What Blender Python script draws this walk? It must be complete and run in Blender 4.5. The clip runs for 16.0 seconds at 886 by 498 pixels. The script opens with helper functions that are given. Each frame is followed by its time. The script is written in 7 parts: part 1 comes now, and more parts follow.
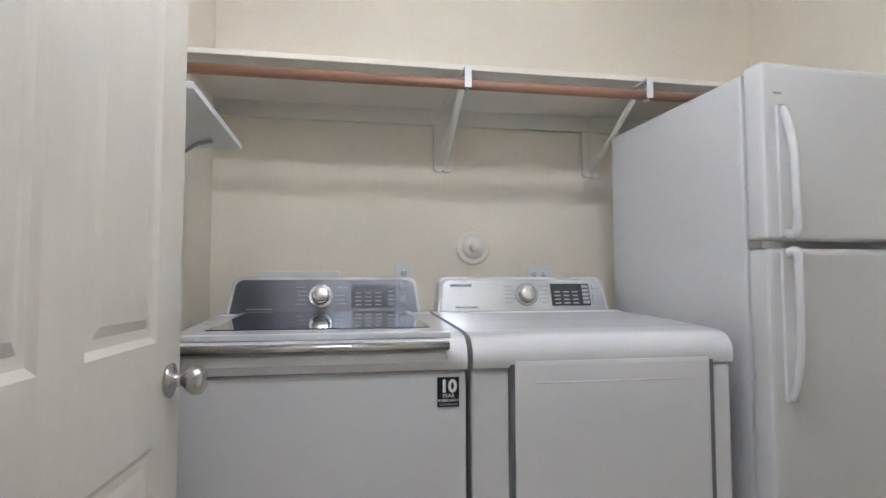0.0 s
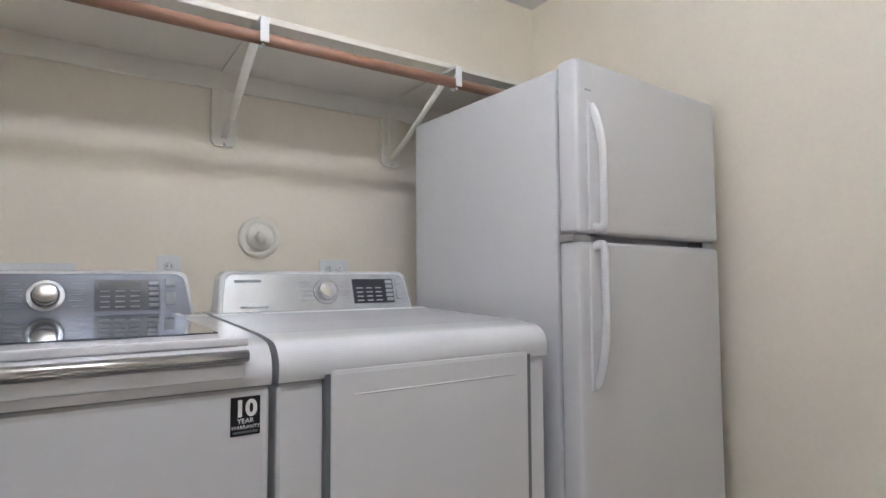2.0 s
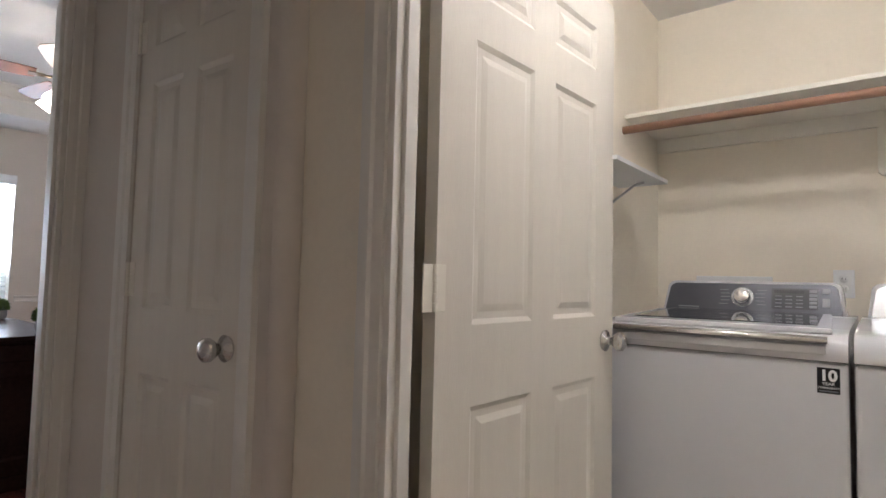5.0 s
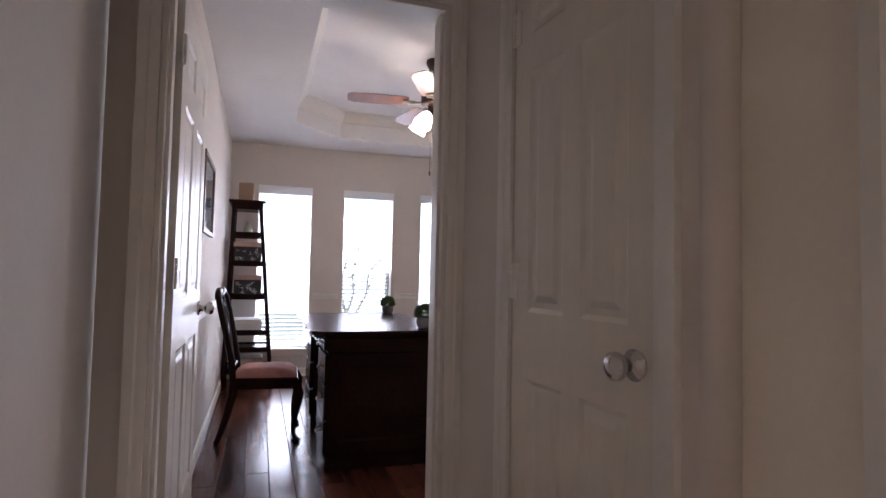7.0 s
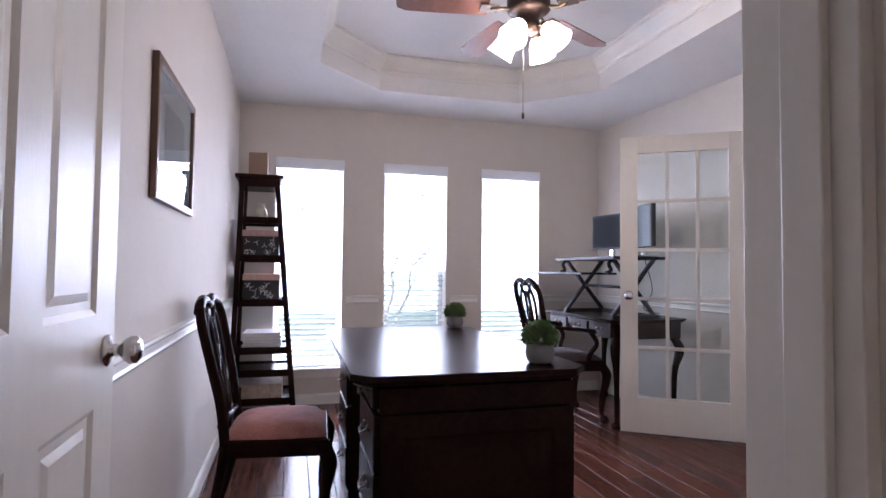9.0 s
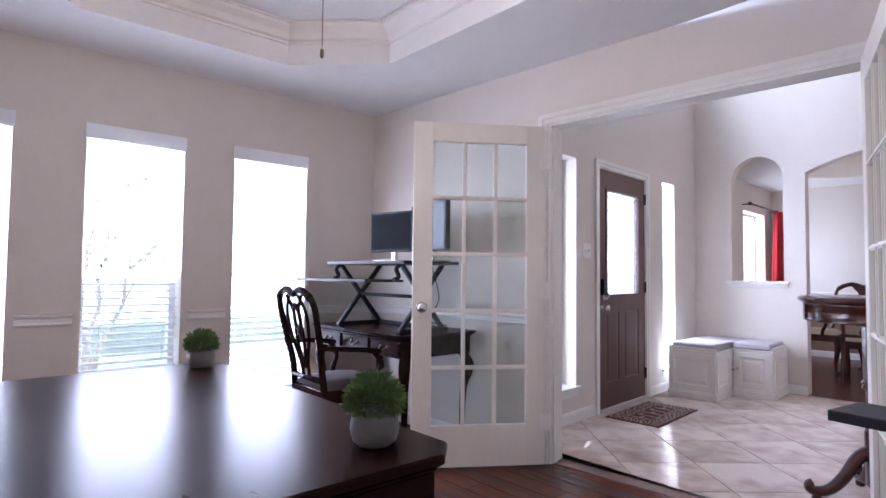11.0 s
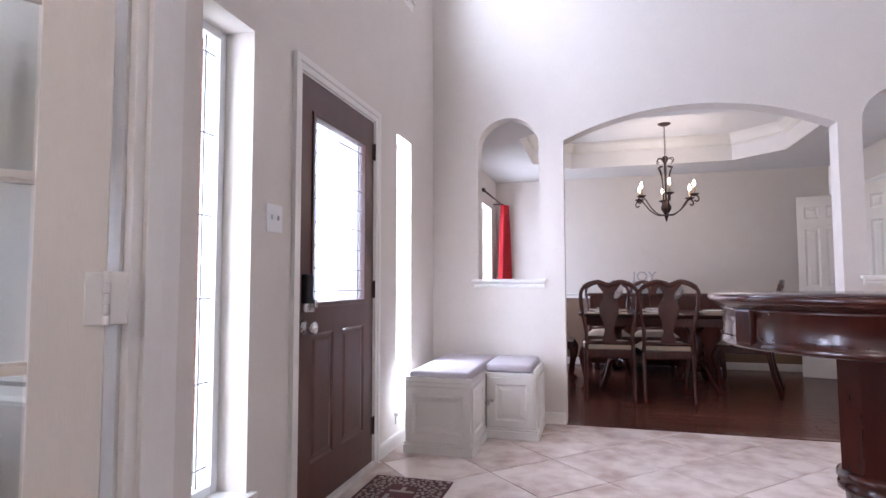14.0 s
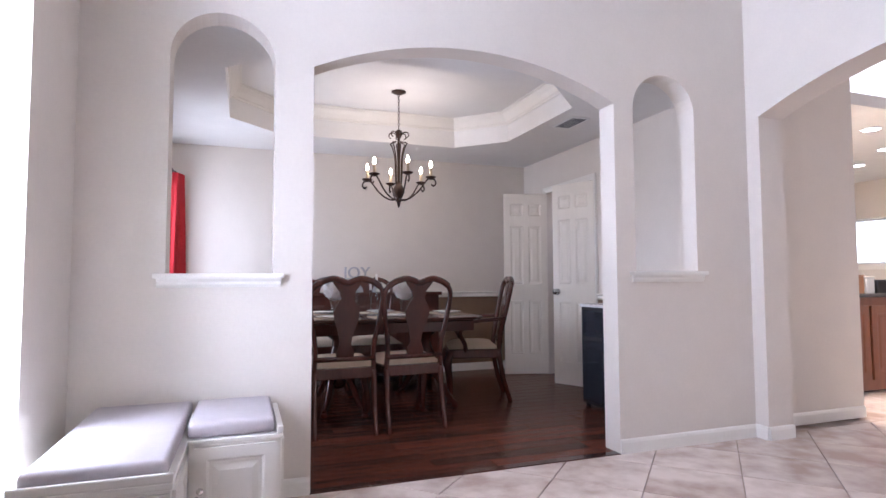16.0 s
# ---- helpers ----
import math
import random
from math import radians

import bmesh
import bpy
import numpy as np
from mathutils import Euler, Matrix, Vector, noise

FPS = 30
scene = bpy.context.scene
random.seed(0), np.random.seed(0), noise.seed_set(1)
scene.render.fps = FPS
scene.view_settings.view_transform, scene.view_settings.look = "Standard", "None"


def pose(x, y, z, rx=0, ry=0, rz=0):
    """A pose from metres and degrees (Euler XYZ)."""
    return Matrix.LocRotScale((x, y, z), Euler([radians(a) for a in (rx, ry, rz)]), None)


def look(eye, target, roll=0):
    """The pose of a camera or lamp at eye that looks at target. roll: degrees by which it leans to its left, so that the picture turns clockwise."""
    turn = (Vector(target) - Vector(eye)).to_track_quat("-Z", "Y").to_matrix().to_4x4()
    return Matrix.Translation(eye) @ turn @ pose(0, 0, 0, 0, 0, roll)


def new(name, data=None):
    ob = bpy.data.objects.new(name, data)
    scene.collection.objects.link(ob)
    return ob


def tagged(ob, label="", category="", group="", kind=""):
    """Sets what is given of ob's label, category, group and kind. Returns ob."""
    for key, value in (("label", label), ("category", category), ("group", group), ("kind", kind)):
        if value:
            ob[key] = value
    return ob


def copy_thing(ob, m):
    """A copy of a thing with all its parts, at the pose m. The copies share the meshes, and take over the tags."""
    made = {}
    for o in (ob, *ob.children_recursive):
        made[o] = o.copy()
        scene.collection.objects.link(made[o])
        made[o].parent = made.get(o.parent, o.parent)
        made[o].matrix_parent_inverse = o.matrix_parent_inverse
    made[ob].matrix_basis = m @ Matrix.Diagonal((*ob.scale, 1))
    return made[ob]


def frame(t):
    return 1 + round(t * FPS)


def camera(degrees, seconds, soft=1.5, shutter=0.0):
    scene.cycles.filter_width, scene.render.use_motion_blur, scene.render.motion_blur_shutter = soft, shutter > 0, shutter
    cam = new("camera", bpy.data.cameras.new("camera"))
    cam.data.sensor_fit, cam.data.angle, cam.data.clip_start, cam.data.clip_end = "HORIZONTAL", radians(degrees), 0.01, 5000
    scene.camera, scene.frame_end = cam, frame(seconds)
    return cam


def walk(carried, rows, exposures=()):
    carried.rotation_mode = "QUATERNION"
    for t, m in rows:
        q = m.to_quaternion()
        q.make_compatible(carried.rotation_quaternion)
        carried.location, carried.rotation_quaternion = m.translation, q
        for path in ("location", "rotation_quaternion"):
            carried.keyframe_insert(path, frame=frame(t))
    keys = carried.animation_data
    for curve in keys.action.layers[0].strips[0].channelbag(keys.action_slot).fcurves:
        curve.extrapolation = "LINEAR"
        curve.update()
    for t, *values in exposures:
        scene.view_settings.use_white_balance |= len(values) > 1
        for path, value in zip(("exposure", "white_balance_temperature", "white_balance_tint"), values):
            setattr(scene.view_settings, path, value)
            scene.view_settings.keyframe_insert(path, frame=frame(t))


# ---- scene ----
cam = camera(77.0, 16.0)
PATH = [
    (0, (0.679, 0.559, 1.124), (1.111, 2.509, 1.237), -0.1),
    (0.5, (0.64, 0.694, 1.114), (1.432, 2.527, 1.226), -0.2),
    (1, (0.663, 0.793, 1.104), (1.72, 2.488, 1.216), -0.3),
    (1.5, (0.673, 0.815, 1.103), (1.831, 2.441, 1.216), -0.3),
    (2, (0.662, 0.812, 1.106), (1.842, 2.423, 1.218), -0.3),
    (2.5, (0.663, 0.735, 1.111), (1.746, 2.412, 1.234), -0.2),
    (3, (0.688, 0.597, 1.118), (1.461, 2.437, 1.253), 0.1),
    (3.5, (0.744, 0.428, 1.106), (1.097, 2.392, 1.245), 0.3),
    (4, (0.809, 0.223, 1.104), (0.724, 2.216, 1.238), 0.9),
    (4.5, (0.908, 0.073, 1.104), (0.233, 1.952, 1.232), 1.0),
    (5, (1.02, -0.012, 1.11), (-0.151, 1.605, 1.225), 1.3),
    (5.2, (1.071, -0.027, 1.1), (-0.215, 1.5, 1.217), 1.4),
    (7.5, (0.406, 0.012, 1.111), (-1.483, 0.663, 1.194), 0.9),
    (8.2, (-0.14, 0.105, 1.101), (-2.04, 0.724, 1.181), 0.7),
    (10.3, (-1.366, 0.348, 1.12), (-3.095, 1.35, 1.208), 0.7),
    (10.5, (-1.419, 0.375, 1.103), (-3.088, 1.473, 1.199), 0.8),
    (11, (-1.57, 0.445, 1.14), (-2.969, 1.871, 1.228), 0.6),
    (11.5, (-1.729, 0.676, 1.129), (-2.877, 2.31, 1.229), 0.3),
    (12, (-1.94, 0.941, 1.131), (-2.876, 2.706, 1.236), 0.0),
    (12.5, (-2.128, 1.273, 1.12), (-2.9, 3.115, 1.225), -0.1),
    (13, (-2.298, 1.665, 1.103), (-2.997, 3.535, 1.208), -0.1),
    (13.5, (-2.457, 2.073, 1.105), (-3.082, 3.97, 1.208), -0.2),
    (14, (-2.602, 2.443, 1.07), (-3.136, 4.366, 1.19), -0.1),
    (14.5, (-2.825, 2.799, 1.083), (-3.123, 4.773, 1.195), -0.1),
    (15, (-3.009, 3.164, 1.089), (-3.044, 5.161, 1.196), -0.1),
    (15.5, (-3.111, 3.522, 1.081), (-2.727, 5.482, 1.184), -0.4),
    (16, (-3.165, 3.914, 1.063), (-2.498, 5.796, 1.173), -0.2),
]
EXPOSURES = [(0.0, 0.74, 5060, 10), (4.0, 0.74, 5330, 12), (5.2, 0.62, 5600, 14), (7.5, 0.42, 5750, 26), (8.2, 0.5, 5620, 26), (10.3, 0.85, 5250, 26), (12.0, 0.87, 5430, 27), (16.0, 1.02, 5520, 24)]
walk(cam, [(t, look(eye, target, roll)) for t, eye, target, roll in PATH], EXPOSURES)

# ---- light ----
world = bpy.data.worlds.new("sky")
scene.world = world
world.use_nodes = True
wn = world.node_tree
sky = wn.nodes.new("ShaderNodeTexSky")
sky.sky_type, sky.sun_disc = "NISHITA", False
sky.sun_elevation, sky.sun_rotation = radians(48), radians(200)
wn.links.new(sky.outputs[0], wn.nodes["Background"].inputs[0])
wn.nodes["Background"].inputs[1].default_value = 0.15

def sun_lamp(strength, elevation, turn):
    data = bpy.data.lights.new("sun", "SUN")
    data.energy, data.angle, data.color = strength, radians(0.5), (1.0, 0.95, 0.88)
    ob = new("sun", data)
    ob.matrix_world = pose(0, 0, 12, 90 - elevation, 0, turn)
    return ob

sun_lamp(4.5, 48, 200)

def area_lamp(name, m, w, h, watts, colour=(1, 1, 1)):
    data = bpy.data.lights.new(name, "AREA")
    data.shape, data.size, data.size_y, data.energy, data.color = "RECTANGLE", w, h, watts, colour
    ob = new(name, data)
    ob.matrix_world = m
    return ob

def point_lamp(name, where, watts, colour, radius=0.03):
    data = bpy.data.lights.new(name, "POINT")
    data.energy, data.color, data.shadow_soft_size = watts, colour, radius
    ob = new(name, data)
    ob.location = where
    return ob

# study frame: the room stands a few degrees off the foyer's axes
SM = pose(-5.456, 0.12, 0, 0, 0, -4.2)
# laundry frame: turned a little about the end of the hall
LM = pose(1.07, -0.03, 0, 0, 0, -2.6) @ pose(-1.07, -0.03, 0)
DAY = (0.95, 0.97, 1.0)
WARM = (1.0, 0.83, 0.62)
# area lamps for the daylight in the window openings
for v0, v1, z0, watts in ((0.29, 0.83, 0.33, 25), (1.18, 1.73, 1.15, 14), (2.06, 2.61, 0.33, 25)):
    area_lamp("window_daylight", SM @ pose(-0.108, (v0 + v1) / 2, (z0 + 1.945) / 2, 90, 0, -90), v1 - v0 - 0.02, 1.945 - z0, watts, DAY)
# added outdoors, out of view, to brighten the sidelight's reveal
area_lamp("sidelight_daylight", look((-4.85, 3.72, 1.25), (-4.02, 4.19, 1.17)), 0.5, 1.8, 24, DAY)
area_lamp("sidelight_daylight", pose(-4.13, 6.08, 1.17, 90, 0, -90), 0.3, 1.7, 30, DAY)
area_lamp("transom_daylight", pose(-4.13, 5.5, 3.8, 90, 0, -90), 1.4, 1.2, 56, DAY)
area_lamp("dining_daylight", pose(-4.1, 9.2, 1.5, 90, 0, -90), 1.0, 1.3, 15, DAY)
# ceiling light of the laundry room and kitchen
for x in (0.72, 1.18):
    point_lamp("laundry_ceiling_lamp", (LM @ pose(x, 1.33, 2.42)).translation, 11.5, (1.0, 0.89, 0.77), 0.09)
# unseen warm lamp, added to brighten the dim hall
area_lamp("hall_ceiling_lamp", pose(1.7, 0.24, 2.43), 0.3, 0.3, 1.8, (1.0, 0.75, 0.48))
area_lamp("kitchen_ceiling_lamp", pose(2.0, 7.7, 2.40), 0.5, 0.5, 55, (1.0, 0.86, 0.64))
# another unseen lamp, added to warm the passage wall
area_lamp("passage_ceiling_lamp", pose(2.0, 5.2, 5.24), 0.8, 0.8, 70, (1.0, 0.84, 0.60))

# ---- materials ----
def mat(name, colour, rough=0.5, metal=0.0, vary=0.06, scale=6.0, bump=0.0, bump_scale=120.0, stretch=None, coat=0.0, spec=None, dark=None):
    """A surface with broad and fine variation of its colour and a fine relief."""
    m = bpy.data.materials.new(name)
    m.use_nodes = True
    nt = m.node_tree
    b = nt.nodes["Principled BSDF"]
    b.inputs["Roughness"].default_value, b.inputs["Metallic"].default_value = rough, metal
    b.inputs["Coat Weight"].default_value = coat
    if spec is not None:
        b.inputs["Specular IOR Level"].default_value = spec
    tc = nt.nodes.new("ShaderNodeTexCoord")
    mp = nt.nodes.new("ShaderNodeMapping")
    nt.links.new(tc.outputs["Object"], mp.inputs[0])
    if stretch:
        mp.inputs["Scale"].default_value = stretch
    n1, n2 = nt.nodes.new("ShaderNodeTexNoise"), nt.nodes.new("ShaderNodeTexNoise")
    n1.inputs["Scale"].default_value, n2.inputs["Scale"].default_value = scale, scale * 9
    n2.inputs["Detail"].default_value = 6
    for n in (n1, n2):
        nt.links.new(mp.outputs[0], n.inputs["Vector"])
    mix = nt.nodes.new("ShaderNodeMath")
    mix.operation = "ADD"
    nt.links.new(n1.outputs["Fac"], mix.inputs[0])
    nt.links.new(n2.outputs["Fac"], mix.inputs[1])
    ramp = nt.nodes.new("ShaderNodeMapRange")
    ramp.inputs["From Min"].default_value, ramp.inputs["From Max"].default_value = 0.6, 1.4
    nt.links.new(mix.outputs[0], ramp.inputs["Value"])
    col = nt.nodes.new("ShaderNodeMix")
    col.data_type = "RGBA"
    lo = dark or tuple(c * (1 - vary) for c in colour)
    hi = colour if dark else tuple(min(1, c * (1 + vary)) for c in colour)
    col.inputs["A"].default_value, col.inputs["B"].default_value = (*lo, 1), (*hi, 1)
    nt.links.new(ramp.outputs[0], col.inputs["Factor"])
    nt.links.new(col.outputs["Result"], b.inputs["Base Color"])
    if bump:
        n3 = nt.nodes.new("ShaderNodeTexNoise")
        n3.inputs["Scale"].default_value, n3.inputs["Detail"].default_value = bump_scale, 3
        nt.links.new(mp.outputs[0], n3.inputs["Vector"])
        bp = nt.nodes.new("ShaderNodeBump")
        bp.inputs["Strength"].default_value, bp.inputs["Distance"].default_value = bump, 0.004
        nt.links.new(n3.outputs["Fac"], bp.inputs["Height"])
        nt.links.new(bp.outputs[0], b.inputs["Normal"])
    return m

def glow(name, colour, strength):
    m = bpy.data.materials.new(name)
    m.use_nodes = True
    b = m.node_tree.nodes["Principled BSDF"]
    b.inputs["Base Color"].default_value = (*colour, 1)
    b.inputs["Emission Color"].default_value = (*colour, 1)
    b.inputs["Emission Strength"].default_value = strength
    return m

def glass(name, tint=(1, 1, 1), rough=0.0):
    m = bpy.data.materials.new(name)
    m.use_nodes = True
    nt = m.node_tree
    nt.nodes.remove(nt.nodes["Principled BSDF"])
    out = nt.nodes["Material Output"]
    t, g, f, pw, sc, mx = (nt.nodes.new(k) for k in ("ShaderNodeBsdfTransparent", "ShaderNodeBsdfGlossy", "ShaderNodeLayerWeight", "ShaderNodeMath", "ShaderNodeMath", "ShaderNodeMixShader"))
    t.inputs[0].default_value, g.inputs["Roughness"].default_value = (*tint, 1), rough
    f.inputs["Blend"].default_value = 0.5
    pw.operation, pw.inputs[1].default_value = "POWER", 5.0
    sc.operation, sc.inputs[1].default_value, sc.inputs[2].default_value = "MULTIPLY_ADD", 0.8, 0.03
    nt.links.new(f.outputs["Facing"], pw.inputs[0])
    nt.links.new(pw.outputs[0], sc.inputs[0])
    nt.links.new(sc.outputs[0], mx.inputs[0])
    nt.links.new(t.outputs[0], mx.inputs[1])
    nt.links.new(g.outputs[0], mx.inputs[2])
    nt.links.new(mx.outputs[0], out.inputs[0])
    return m

def let_light_through(material, share, colour):
    """Part of the light passes, scattered, as in a thin plastic slat or obscure glass."""
    nt = material.node_tree
    out = nt.nodes["Material Output"]
    first = out.inputs[0].links[0].from_socket
    tr, mx = nt.nodes.new("ShaderNodeBsdfTranslucent"), nt.nodes.new("ShaderNodeMixShader")
    tr.inputs[0].default_value = (*colour, 1)
    mx.inputs[0].default_value = share
    nt.links.new(first, mx.inputs[1])
    nt.links.new(tr.outputs[0], mx.inputs[2])
    nt.links.new(mx.outputs[0], out.inputs[0])

WALL = mat("wall_paint", (0.70, 0.65, 0.59), 0.75, vary=0.03, bump=0.12, bump_scale=90)
WALL_L = mat("laundry_wall_paint", (0.87, 0.81, 0.69), 0.75, vary=0.03, bump=0.12, bump_scale=90)
CEIL = mat("ceiling_paint", (0.78, 0.77, 0.75), 0.9, vary=0.03, bump=0.25, bump_scale=140)
TRIM = mat("trim_paint", (0.80, 0.78, 0.73), 0.35, vary=0.02)
DOORP = mat("door_paint", (0.76, 0.72, 0.64), 0.38, vary=0.03, bump=0.12, bump_scale=60, stretch=(6, 6, 0.7))
BROWN_WALL = mat("brown_wainscot_paint", (0.22, 0.14, 0.09), 0.6, vary=0.05)
WOOD_FLOOR = mat("dark_wood_floor", (0.10, 0.035, 0.022), 0.22, vary=0.3, scale=3, stretch=(0.6, 8, 1), bump=0.08, bump_scale=40, spec=0.14)
TILE = mat("beige_floor_tile", (0.78, 0.68, 0.61), 0.17, scale=2.6, dark=(0.50, 0.385, 0.32), bump=0.05, bump_scale=30)
clouds = next(n for n in TILE.node_tree.nodes if n.bl_idname == "ShaderNodeMapRange")
clouds.inputs["From Min"].default_value, clouds.inputs["From Max"].default_value = 0.74, 1.18
for n in TILE.node_tree.nodes:
    if n.bl_idname == "ShaderNodeTexNoise" and n.inputs["Scale"].default_value > 20 and n.inputs["Detail"].default_value > 5:
        n.inputs["Scale"].default_value, n.inputs["Detail"].default_value = 7.0, 4
GROUT = mat("grout", (0.33, 0.26, 0.215), 0.9, bump=0.3)
MAHOG = mat("mahogany", (0.062, 0.016, 0.011), 0.22, vary=0.35, scale=4, stretch=(1, 1, 0.25), coat=0.35)
DARKWOOD = mat("espresso_wood", (0.021, 0.010, 0.008), 0.25, vary=0.3, scale=5, stretch=(0.3, 1, 1), spec=0.03)
DOORWOOD = mat("front_door_wood", (0.088, 0.036, 0.025), 0.33, vary=0.2, scale=5, stretch=(3, 3, 0.3), bump=0.05, bump_scale=50)
WHITE_AP = mat("appliance_white", (0.70, 0.70, 0.72), 0.16, vary=0.01, coat=0.3)
FRIDGE_W = mat("fridge_textured_white", (0.66, 0.66, 0.675), 0.38, vary=0.015, bump=0.18, bump_scale=420)
CHROME = mat("satin_nickel", (0.62, 0.61, 0.60), 0.22, 1.0, vary=0.03)
STEEL = mat("brushed_steel", (0.55, 0.56, 0.58), 0.3, 1.0, vary=0.05, scale=3, stretch=(0.4, 20, 20))
BLACK = mat("black_plastic", (0.014, 0.014, 0.016), 0.5, vary=0.1, spec=0.25)
GREYP = mat("grey_panel", (0.17, 0.18, 0.20), 0.35, 0.4, vary=0.04)
ROD = mat("varnished_rod", (0.30, 0.165, 0.11), 0.35, vary=0.2, scale=4, stretch=(0.5, 9, 9))
CLOTH = mat("grey_cushion", (0.50, 0.46, 0.48), 0.95, vary=0.05, bump=0.35, bump_scale=300)
RED = mat("red_curtain", (0.55, 0.02, 0.03), 0.7, vary=0.1)
SEATFAB = mat("damask_seat", (0.42, 0.19, 0.15), 0.9, scale=14, dark=(0.25, 0.09, 0.07), bump=0.2)
CREAMSEAT = mat("cream_seat", (0.46, 0.36, 0.26), 0.9, vary=0.08, bump=0.2)
GLASS = glass("clear_glass", (0.93, 0.96, 0.95))
IRON = mat("bronzed_iron", (0.05, 0.032, 0.024), 0.4, 0.8, vary=0.2)
BULB = glow("lit_bulb", (1.0, 0.80, 0.52), 22)
SHADE = glow("lit_glass_shade", (1.0, 0.82, 0.62), 7)

# ---- mesh helpers ----
def box(bm, x0, x1, y0, y1, z0, z1):
    v = [bm.verts.new(c) for c in ((x0, y0, z0), (x1, y0, z0), (x1, y1, z0), (x0, y1, z0), (x0, y0, z1), (x1, y0, z1), (x1, y1, z1), (x0, y1, z1))]
    for f in ((3, 2, 1, 0), (4, 5, 6, 7), (0, 1, 5, 4), (1, 2, 6, 5), (2, 3, 7, 6), (3, 0, 4, 7)):
        bm.faces.new([v[i] for i in f])
    return v

def rbox(bm, x0, x1, y0, y1, z0, z1, r=0.008, seg=2):
    own = bmesh.new()
    box(own, x0, x1, y0, y1, z0, z1)
    bmesh.ops.bevel(own, geom=own.edges[:], offset=r, segments=seg, profile=0.6, affect="EDGES", clamp_overlap=True)
    merge(bm, own)

def merge(bm, own, m=None):
    if m is not None:
        own.transform(m)
    keep = bpy.data.meshes.new("tmp")
    own.to_mesh(keep)
    own.free()
    bm.from_mesh(keep)
    bpy.data.meshes.remove(keep)

def lathe(bm, profile, steps=24, m=None):
    """Turn a list of (radius, height) about z."""
    own = bmesh.new()
    rings = []
    for r, z in profile:
        rings.append([own.verts.new((max(r, 1e-4) * math.cos(2 * math.pi * k / steps), max(r, 1e-4) * math.sin(2 * math.pi * k / steps), z)) for k in range(steps)])
    for a, b in zip(rings, rings[1:]):
        for k in range(steps):
            own.faces.new((a[k], a[(k + 1) % steps], b[(k + 1) % steps], b[k]))
    own.faces.new(list(reversed(rings[0])))
    own.faces.new(rings[-1])
    for f in own.faces:
        f.smooth = len(f.verts) == 4
    merge(bm, own, m)

def tube(bm, pts, r, steps=10, r_end=None, flat=1.0):
    """A round bar along pts; r_end tapers it, flat squeezes it across."""
    own = bmesh.new()
    pts = [Vector(p) for p in pts]
    rings, up = [], None
    for i, p in enumerate(pts):
        d = (pts[min(i + 1, len(pts) - 1)] - pts[max(i - 1, 0)]).normalized()
        if up is None:
            up = Vector((0, 0, 1)) if abs(d.z) < 0.9 else Vector((1, 0, 0))
        side = d.cross(up).normalized()
        up = side.cross(d).normalized()
        k = i / max(1, len(pts) - 1)
        rr = r if r_end is None else r + (r_end - r) * k
        rings.append([own.verts.new(p + rr * (math.cos(a) * side + flat * math.sin(a) * up)) for a in (2 * math.pi * j / steps for j in range(steps))])
    for a, b in zip(rings, rings[1:]):
        for j in range(steps):
            own.faces.new((a[j], a[(j + 1) % steps], b[(j + 1) % steps], b[j])).smooth = True
    own.faces.new(list(reversed(rings[0])))
    own.faces.new(rings[-1])
    merge(bm, own)

def curve_pts(ctrl, n=8):
    """A smooth line through ctrl."""
    c = [Vector(p) for p in ctrl]
    out = []
    for i in range(len(c) - 1):
        p0, p1, p2, p3 = c[max(i - 1, 0)], c[i], c[i + 1], c[min(i + 2, len(c) - 1)]
        for k in range(n):
            t = k / n
            out.append(0.5 * ((2 * p1) + (p2 - p0) * t + (2 * p0 - 5 * p1 + 4 * p2 - p3) * t * t + (3 * p1 - p0 - 3 * p2 + p3) * t ** 3))
    return out + [c[-1]]

def prism(bm, outline, y0, y1):
    """Pull an outline of (x, z) from y0 to y1."""
    own = bmesh.new()
    a = [own.verts.new((x, y0, z)) for x, z in outline]
    b = [own.verts.new((x, y1, z)) for x, z in outline]
    own.faces.new(a)
    own.faces.new(list(reversed(b)))
    n = len(a)
    for i in range(n):
        own.faces.new((a[(i + 1) % n], a[i], b[i], b[(i + 1) % n]))
    bmesh.ops.recalc_face_normals(own, faces=own.faces[:])
    merge(bm, own)

def linked(name, bm, material, bevel=0.0, smooth=False):
    me = bpy.data.meshes.new(name)
    bmesh.ops.recalc_face_normals(bm, faces=bm.faces[:])
    bm.to_mesh(me)
    bm.free()
    if material:
        me.materials.append(material)
    if smooth:
        for p in me.polygons:
            p.use_smooth = True
    ob = new(name, me)
    if bevel:
        mod = ob.modifiers.new("bevel", "BEVEL")
        mod.width, mod.segments, mod.limit_method, mod.angle_limit = bevel, 2, "ANGLE", radians(40)
    return ob

def part(name, bm, material, parent, label="", bevel=0.0, smooth=False, m=None):
    ob = linked(name, bm, material, bevel, smooth)
    ob.parent = parent
    if m is not None:
        ob.matrix_basis = m
    if label:
        ob["label"] = label
    return ob

def thing(name, m, label, category, group="", kind=""):
    ob = new(name)
    ob.empty_display_size = 0.1
    ob.matrix_basis = m
    return tagged(ob, label, category, group, kind)

def structure(name, bm, material, m=None, label="", category="", bevel=0.0):
    ob = linked(name, bm, material, bevel)
    if m is not None:
        ob.matrix_basis = m
    return tagged(ob, label, category, "", "structure")

